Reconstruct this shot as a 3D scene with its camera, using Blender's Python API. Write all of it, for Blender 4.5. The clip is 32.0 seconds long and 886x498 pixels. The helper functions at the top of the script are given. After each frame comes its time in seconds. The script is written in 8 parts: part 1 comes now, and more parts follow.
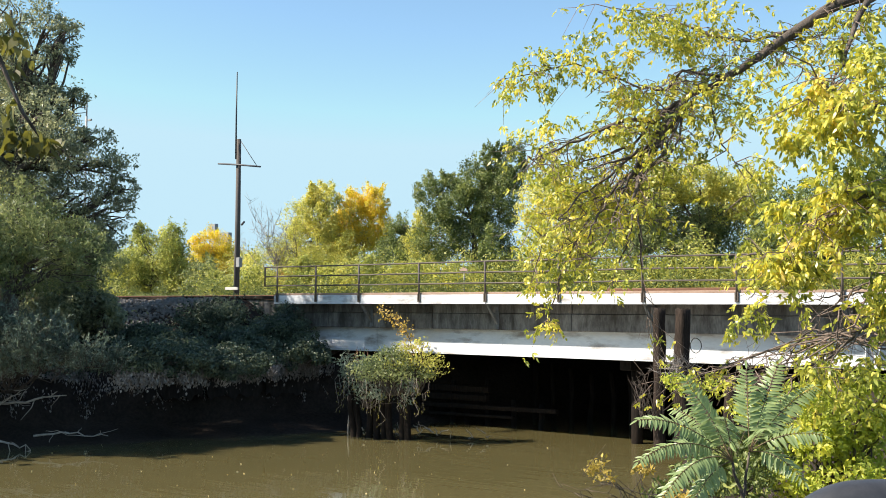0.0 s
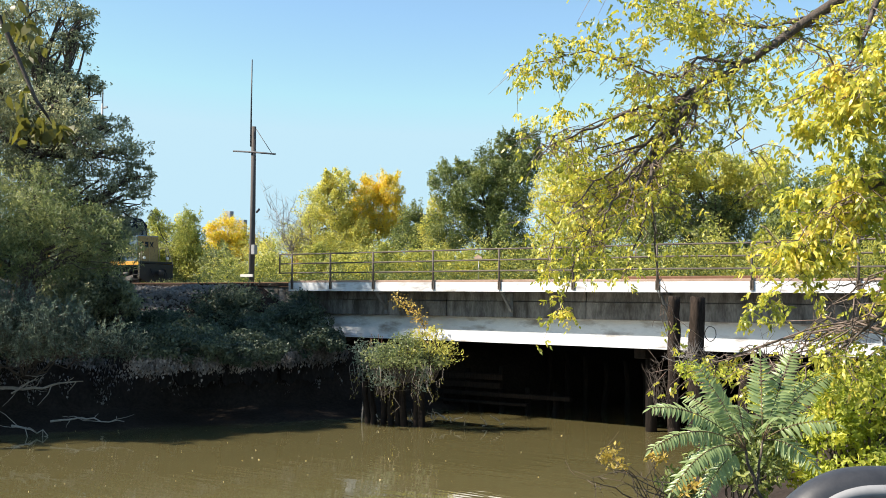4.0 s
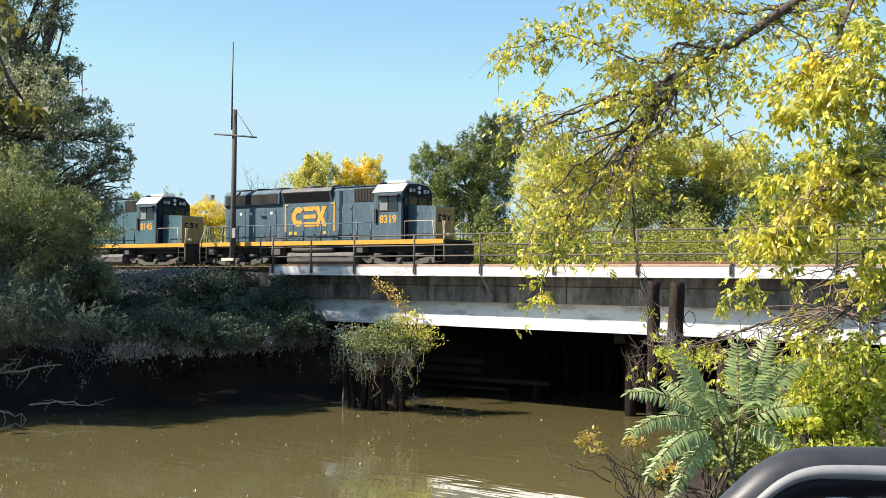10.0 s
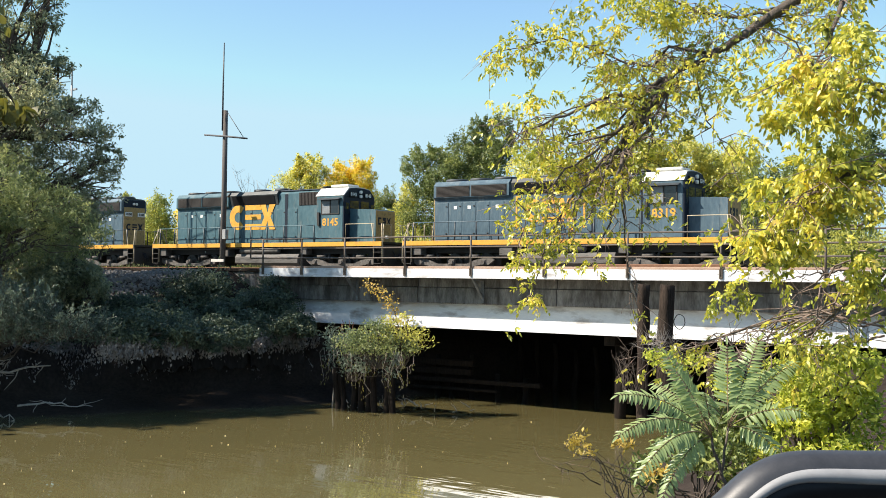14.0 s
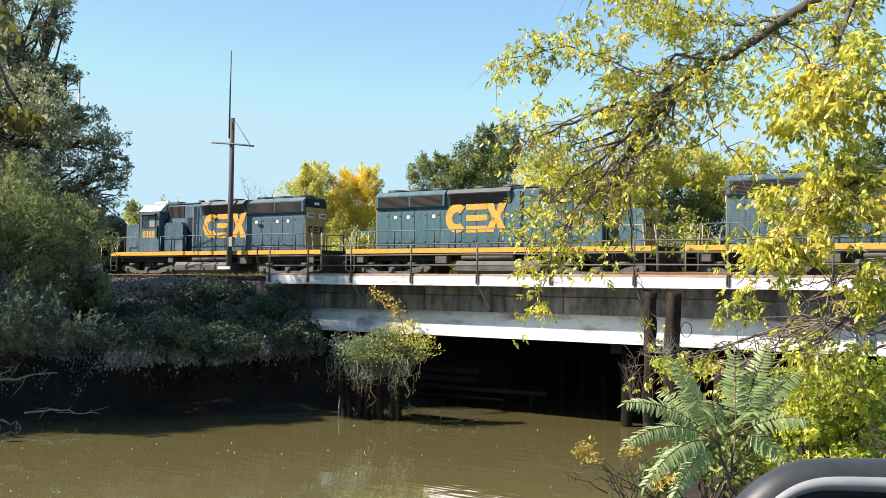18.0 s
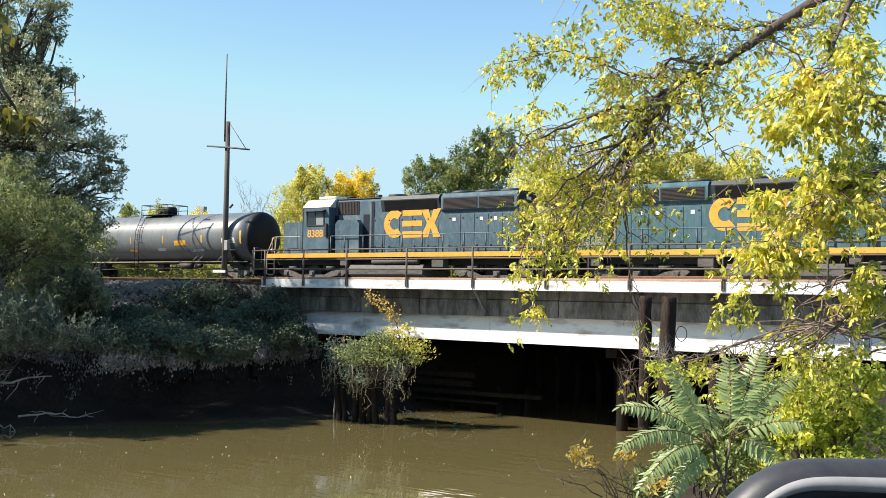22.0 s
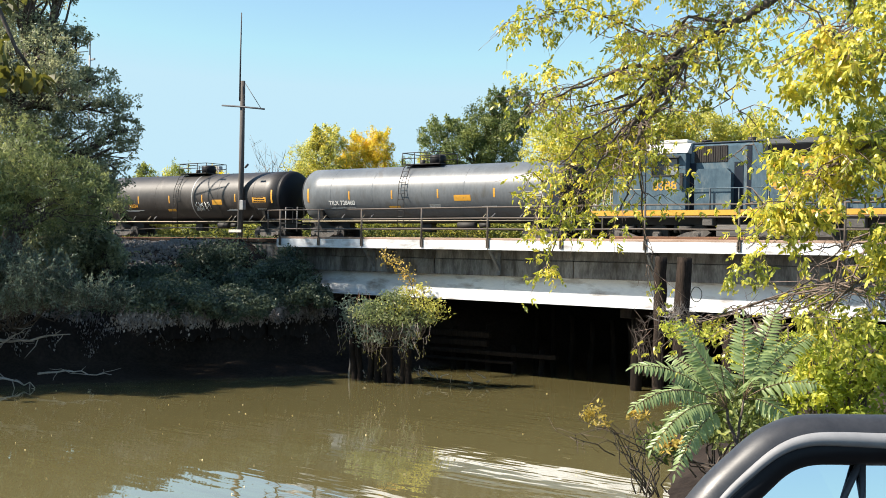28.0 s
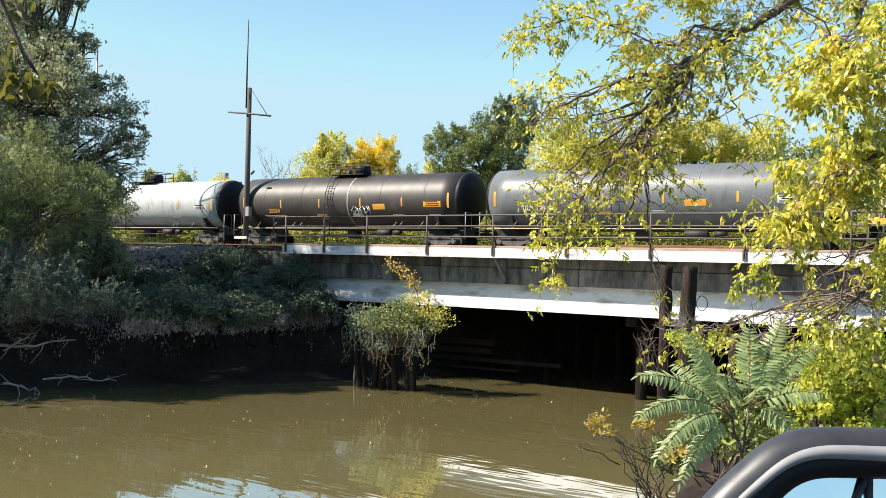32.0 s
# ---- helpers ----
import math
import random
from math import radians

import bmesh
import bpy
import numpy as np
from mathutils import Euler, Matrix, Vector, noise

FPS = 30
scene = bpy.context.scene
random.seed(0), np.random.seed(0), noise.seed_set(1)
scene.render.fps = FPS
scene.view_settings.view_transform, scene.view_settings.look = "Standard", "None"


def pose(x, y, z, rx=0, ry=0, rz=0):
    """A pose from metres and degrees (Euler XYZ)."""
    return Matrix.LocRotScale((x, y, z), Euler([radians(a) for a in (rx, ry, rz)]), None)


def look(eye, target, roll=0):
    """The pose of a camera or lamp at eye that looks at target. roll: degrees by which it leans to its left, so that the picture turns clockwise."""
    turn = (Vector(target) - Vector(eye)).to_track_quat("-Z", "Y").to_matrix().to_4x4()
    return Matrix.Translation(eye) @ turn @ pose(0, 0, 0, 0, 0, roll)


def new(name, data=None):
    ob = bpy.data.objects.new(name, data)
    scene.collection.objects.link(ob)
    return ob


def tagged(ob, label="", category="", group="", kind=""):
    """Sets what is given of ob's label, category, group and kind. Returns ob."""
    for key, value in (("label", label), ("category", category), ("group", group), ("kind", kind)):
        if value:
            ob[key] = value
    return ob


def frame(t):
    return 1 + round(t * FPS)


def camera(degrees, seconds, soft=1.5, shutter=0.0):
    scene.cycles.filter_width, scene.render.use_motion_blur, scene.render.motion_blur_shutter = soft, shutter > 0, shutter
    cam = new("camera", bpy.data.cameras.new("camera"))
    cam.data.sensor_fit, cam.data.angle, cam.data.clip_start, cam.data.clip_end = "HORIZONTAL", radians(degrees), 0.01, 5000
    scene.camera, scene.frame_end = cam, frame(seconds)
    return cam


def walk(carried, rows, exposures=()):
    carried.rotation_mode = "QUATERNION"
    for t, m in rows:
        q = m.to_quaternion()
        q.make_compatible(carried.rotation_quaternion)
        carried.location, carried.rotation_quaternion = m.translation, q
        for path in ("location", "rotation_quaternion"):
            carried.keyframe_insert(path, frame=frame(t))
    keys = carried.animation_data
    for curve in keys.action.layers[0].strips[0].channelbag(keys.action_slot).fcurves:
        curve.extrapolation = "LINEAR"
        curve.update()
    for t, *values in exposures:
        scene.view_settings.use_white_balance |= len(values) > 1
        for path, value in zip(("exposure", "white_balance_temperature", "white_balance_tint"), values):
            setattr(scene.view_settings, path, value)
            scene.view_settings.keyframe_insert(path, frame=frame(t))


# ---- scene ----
# Place: a railway bridge over a creek. x runs along the bridge, y away from the near bank, z up from the water.
cam = camera(46.7, 32.0, soft=0.6)


def view(x, y, z, tilt, turn, lean):
    return pose(x, y, z, 90 + tilt, 0, turn) @ pose(0, 0, 0, 0, 0, lean)


walk(cam, [
    (0, view(0.000, 0.000, 4.500, 2.955, 36.440, 0.000)),
    (0.5, view(0.001, 0.001, 4.500, 2.937, 36.497, -0.102)),
    (1, view(0.003, 0.002, 4.499, 2.896, 36.620, -0.086)),
    (1.5, view(0.004, 0.003, 4.499, 2.798, 36.780, -0.106)),
    (2, view(0.005, 0.004, 4.498, 2.739, 36.965, -0.176)),
    (2.5, view(0.007, 0.005, 4.498, 2.633, 37.116, -0.054)),
    (3, view(0.009, 0.007, 4.498, 2.507, 37.216, -0.087)),
    (3.5, view(0.011, 0.008, 4.498, 2.380, 37.275, 0.029)),
    (5.5, view(0.018, 0.014, 4.496, 1.941, 37.142, 0.250)),
    (6, view(0.020, 0.015, 4.496, 1.872, 37.107, 0.197)),
    (6.5, view(0.021, 0.016, 4.495, 1.825, 37.043, 0.197)),
    (7, view(0.023, 0.017, 4.495, 1.774, 36.971, 0.242)),
    (7.5, view(0.025, 0.019, 4.495, 1.732, 36.862, 0.179)),
    (8, view(0.026, 0.020, 4.495, 1.706, 36.747, 0.313)),
    (8.5, view(0.028, 0.021, 4.495, 1.655, 36.631, 0.344)),
    (9, view(0.029, 0.022, 4.495, 1.581, 36.524, 0.323)),
    (9.5, view(0.030, 0.023, 4.495, 1.504, 36.377, 0.380)),
    (10, view(0.031, 0.023, 4.494, 1.411, 36.246, 0.360)),
    (10.5, view(0.031, 0.024, 4.495, 1.300, 36.104, 0.410)),
    (11, view(0.032, 0.024, 4.495, 1.192, 35.975, 0.491)),
    (11.5, view(0.032, 0.024, 4.495, 1.132, 35.853, 0.500)),
    (12, view(0.032, 0.024, 4.495, 1.141, 35.786, 0.505)),
    (12.5, view(0.032, 0.024, 4.495, 1.233, 35.758, 0.545)),
    (13, view(0.032, 0.024, 4.495, 1.350, 35.720, 0.659)),
    (13.5, view(0.031, 0.023, 4.495, 1.452, 35.711, 0.647)),
    (14, view(0.031, 0.023, 4.495, 1.522, 35.720, 0.567)),
    (14.5, view(0.030, 0.022, 4.495, 1.547, 35.715, 0.637)),
    (16.5, view(0.026, 0.020, 4.495, 1.693, 35.748, 0.687)),
    (17, view(0.026, 0.019, 4.494, 1.763, 35.808, 0.730)),
    (17.5, view(0.025, 0.019, 4.494, 1.849, 35.929, 0.617)),
    (18, view(0.024, 0.018, 4.494, 1.943, 36.066, 0.629)),
    (18.5, view(0.023, 0.017, 4.493, 2.036, 36.206, 0.634)),
    (19, view(0.022, 0.017, 4.493, 2.123, 36.308, 0.660)),
    (19.5, view(0.021, 0.016, 4.493, 2.197, 36.324, 0.767)),
    (20, view(0.020, 0.015, 4.492, 2.252, 36.323, 0.757)),
    (20.5, view(0.022, 0.017, 4.492, 2.287, 36.220, 0.818)),
    (21, view(0.024, 0.018, 4.491, 2.260, 36.095, 0.750)),
    (21.5, view(0.026, 0.020, 4.491, 2.216, 35.955, 0.747)),
    (22, view(0.028, 0.021, 4.490, 2.164, 35.820, 0.711)),
    (22.5, view(0.030, 0.023, 4.490, 2.105, 35.671, 0.793)),
    (23, view(0.032, 0.024, 4.490, 2.036, 35.517, 0.684)),
    (23.5, view(0.032, 0.025, 4.489, 1.991, 35.410, 0.683)),
    (24, view(0.033, 0.025, 4.488, 1.960, 35.449, 0.724)),
    (24.5, view(0.033, 0.025, 4.487, 1.896, 35.699, 0.891)),
    (25, view(0.033, 0.025, 4.486, 1.725, 36.049, 1.078)),
    (25.5, view(0.033, 0.025, 4.486, 1.440, 36.332, 1.296)),
    (27.5, view(0.035, 0.027, 4.484, 0.170, 36.554, 1.103)),
    (28, view(0.036, 0.028, 4.485, -0.070, 36.642, 0.854)),
    (28.5, view(0.037, 0.028, 4.485, -0.190, 36.775, 0.708)),
    (29, view(0.038, 0.029, 4.486, -0.217, 36.877, 0.612)),
    (29.5, view(0.038, 0.029, 4.486, -0.195, 36.941, 0.723)),
    (30, view(0.037, 0.028, 4.486, -0.118, 36.977, 0.807)),
    (30.5, view(0.036, 0.028, 4.487, -0.006, 36.962, 0.902)),
    (31, view(0.036, 0.027, 4.487, 0.144, 36.944, 1.082)),
    (31.5, view(0.035, 0.027, 4.488, 0.250, 36.933, 1.143)),
    (32, view(0.035, 0.026, 4.488, 0.344, 36.946, 1.144))
])

# ---- light ----
SUN_WAY = Vector((0.727, 0.686, 0)).normalized()   # horizontal way in which the sunlight travels
SUN_UP = radians(42)
world = bpy.data.worlds.new("world")
scene.world = world
world.use_nodes = True
wn = world.node_tree
wn.nodes.clear()
sky = wn.nodes.new("ShaderNodeTexSky")
sky.sky_type = "NISHITA"
sky.sun_disc = False
sky.sun_elevation = SUN_UP
sky.sun_rotation = math.atan2(-SUN_WAY.x, -SUN_WAY.y)
sky.air_density, sky.dust_density, sky.ozone_density = 1.0, 0.0, 1.15
back = wn.nodes.new("ShaderNodeBackground")
back.inputs["Strength"].default_value = 0.10
wout = wn.nodes.new("ShaderNodeOutputWorld")
tone = wn.nodes.new("ShaderNodeMixRGB")
tone.blend_type = "MULTIPLY"
tone.inputs["Fac"].default_value = 1.0
tone.inputs["Color2"].default_value = (0.97, 1.08, 1.06, 1)
haze_mix = wn.nodes.new("ShaderNodeMixRGB")       # a clear autumn sky: the horizon is no paler than light blue
haze_mix.blend_type = "DARKEN"
haze_mix.inputs["Fac"].default_value = 1.0
haze_mix.inputs["Color2"].default_value = (2.95, 4.28, 5.0, 1)
wn.links.new(sky.outputs[0], tone.inputs["Color1"])
wn.links.new(tone.outputs[0], haze_mix.inputs["Color1"])
wn.links.new(haze_mix.outputs[0], back.inputs["Color"])
wn.links.new(back.outputs[0], wout.inputs["Surface"])

lamp = bpy.data.lights.new("sun", "SUN")
lamp.energy, lamp.angle, lamp.color = 5.2, radians(0.53), (1.0, 0.90, 0.77)
sun = new("sun", lamp)
down = Vector((SUN_WAY.x * math.cos(SUN_UP), SUN_WAY.y * math.cos(SUN_UP), -math.sin(SUN_UP)))
sun.matrix_world = look((-60, -60, 80), Vector((-60, -60, 80)) + down)
scene.view_settings.exposure = 0.95


# ---- materials ----
def nodes_of(name):
    m = bpy.data.materials.new(name)
    m.use_nodes = True
    return m, m.node_tree, m.node_tree.nodes["Principled BSDF"]


def surface(name, a, b, rough=0.6, metal=0.0, scale=3.0, fine=40.0, bump=0.1, dirt=None, dirt_amount=0.0, vary=0.0, stretch=(1, 1, 1), spec=0.5):
    """A worn surface: two colours mixed at a coarse and a fine scale, optional dirt streaks, relief."""
    m, t, bs = nodes_of(name)
    tc = t.nodes.new("ShaderNodeTexCoord")
    mp = t.nodes.new("ShaderNodeMapping")
    mp.inputs["Scale"].default_value = stretch
    t.links.new(tc.outputs["Object"], mp.inputs["Vector"])

    def noise_at(s, detail=5.0):
        n = t.nodes.new("ShaderNodeTexNoise")
        n.inputs["Scale"].default_value = s
        n.inputs["Detail"].default_value = detail
        n.inputs["Roughness"].default_value = 0.6
        t.links.new(mp.outputs[0], n.inputs["Vector"])
        return n
    n1, n2 = noise_at(scale), noise_at(fine)
    add = t.nodes.new("ShaderNodeMath")
    add.operation = "MULTIPLY_ADD"
    add.inputs[1].default_value = 0.45
    t.links.new(n2.outputs["Fac"], add.inputs[0])
    mul = t.nodes.new("ShaderNodeMath")
    mul.operation = "MULTIPLY"
    mul.inputs[1].default_value = 0.55
    t.links.new(n1.outputs["Fac"], mul.inputs[0])
    t.links.new(mul.outputs[0], add.inputs[2])
    ramp = t.nodes.new("ShaderNodeValToRGB")
    ramp.color_ramp.elements[0].position, ramp.color_ramp.elements[1].position = 0.36, 0.64
    ramp.color_ramp.elements[0].color, ramp.color_ramp.elements[1].color = (*a, 1), (*b, 1)
    t.links.new(add.outputs[0], ramp.inputs[0])
    colour = ramp.outputs[0]
    if dirt:
        n3 = noise_at(scale * 2.3, 8.0)
        r3 = t.nodes.new("ShaderNodeValToRGB")
        r3.color_ramp.elements[0].position, r3.color_ramp.elements[1].position = 0.62 - 0.3 * dirt_amount, 0.78 - 0.2 * dirt_amount
        t.links.new(n3.outputs["Fac"], r3.inputs[0])
        mx = t.nodes.new("ShaderNodeMixRGB")
        mx.inputs["Color2"].default_value = (*dirt, 1)
        t.links.new(r3.outputs[0], mx.inputs["Fac"])
        t.links.new(colour, mx.inputs["Color1"])
        colour = mx.outputs[0]
    if vary:
        oi = t.nodes.new("ShaderNodeObjectInfo")
        hsv = t.nodes.new("ShaderNodeHueSaturation")
        mr = t.nodes.new("ShaderNodeMapRange")
        mr.inputs["To Min"].default_value, mr.inputs["To Max"].default_value = 1 - vary, 1 + vary
        t.links.new(oi.outputs["Random"], mr.inputs["Value"])
        t.links.new(mr.outputs[0], hsv.inputs["Value"])
        t.links.new(colour, hsv.inputs["Color"])
        colour = hsv.outputs[0]
    t.links.new(colour, bs.inputs["Base Color"])
    rr = t.nodes.new("ShaderNodeMapRange")
    rr.inputs["To Min"].default_value, rr.inputs["To Max"].default_value = max(0.02, rough - 0.12), min(1, rough + 0.12)
    t.links.new(n1.outputs["Fac"], rr.inputs["Value"])
    t.links.new(rr.outputs[0], bs.inputs["Roughness"])
    bs.inputs["Metallic"].default_value = metal
    bs.inputs["Specular IOR Level"].default_value = spec
    if bump:
        bp = t.nodes.new("ShaderNodeBump")
        bp.inputs["Strength"].default_value = bump
        bp.inputs["Distance"].default_value = 0.02
        t.links.new(n2.outputs["Fac"], bp.inputs["Height"])
        t.links.new(bp.outputs[0], bs.inputs["Normal"])
    return m


def leaf_material(name, stops, through_light=0.35, rough=0.45, spec=0.35, patch=0.9):
    """Leaves: each one takes its colour from the ramp, neighbours alike; part of the light passes through."""
    m, t, bs = nodes_of(name)
    geo = t.nodes.new("ShaderNodeNewGeometry")
    ramp = t.nodes.new("ShaderNodeValToRGB")
    while len(ramp.color_ramp.elements) < len(stops):
        ramp.color_ramp.elements.new(0.5)
    for e, (p, c) in zip(ramp.color_ramp.elements, stops):
        e.position, e.color = p, (*c, 1)
    tc = t.nodes.new("ShaderNodeTexCoord")
    ns = t.nodes.new("ShaderNodeTexNoise")
    ns.inputs["Scale"].default_value, ns.inputs["Detail"].default_value = patch, 2.0
    t.links.new(tc.outputs["Object"], ns.inputs["Vector"])
    wide = t.nodes.new("ShaderNodeMapRange")
    wide.inputs["From Min"].default_value, wide.inputs["From Max"].default_value = 0.3, 0.7
    t.links.new(ns.outputs["Fac"], wide.inputs["Value"])
    both = t.nodes.new("ShaderNodeMix")
    both.inputs[0].default_value = 0.5
    t.links.new(geo.outputs["Random Per Island"], both.inputs[2])
    t.links.new(wide.outputs[0], both.inputs[3])
    t.links.new(both.outputs[0], ramp.inputs[0])
    t.links.new(ramp.outputs[0], bs.inputs["Base Color"])
    bs.inputs["Roughness"].default_value = rough
    bs.inputs["Specular IOR Level"].default_value = spec
    tr = t.nodes.new("ShaderNodeBsdfTranslucent")
    sat = t.nodes.new("ShaderNodeHueSaturation")
    sat.inputs["Saturation"].default_value, sat.inputs["Value"].default_value = 1.1, 1.6
    t.links.new(ramp.outputs[0], sat.inputs["Color"])
    t.links.new(sat.outputs[0], tr.inputs["Color"])
    mix = t.nodes.new("ShaderNodeMixShader")
    mix.inputs[0].default_value = through_light
    t.links.new(bs.outputs[0], mix.inputs[1])
    t.links.new(tr.outputs[0], mix.inputs[2])
    t.links.new(mix.outputs[0], t.nodes["Material Output"].inputs["Surface"])
    return m


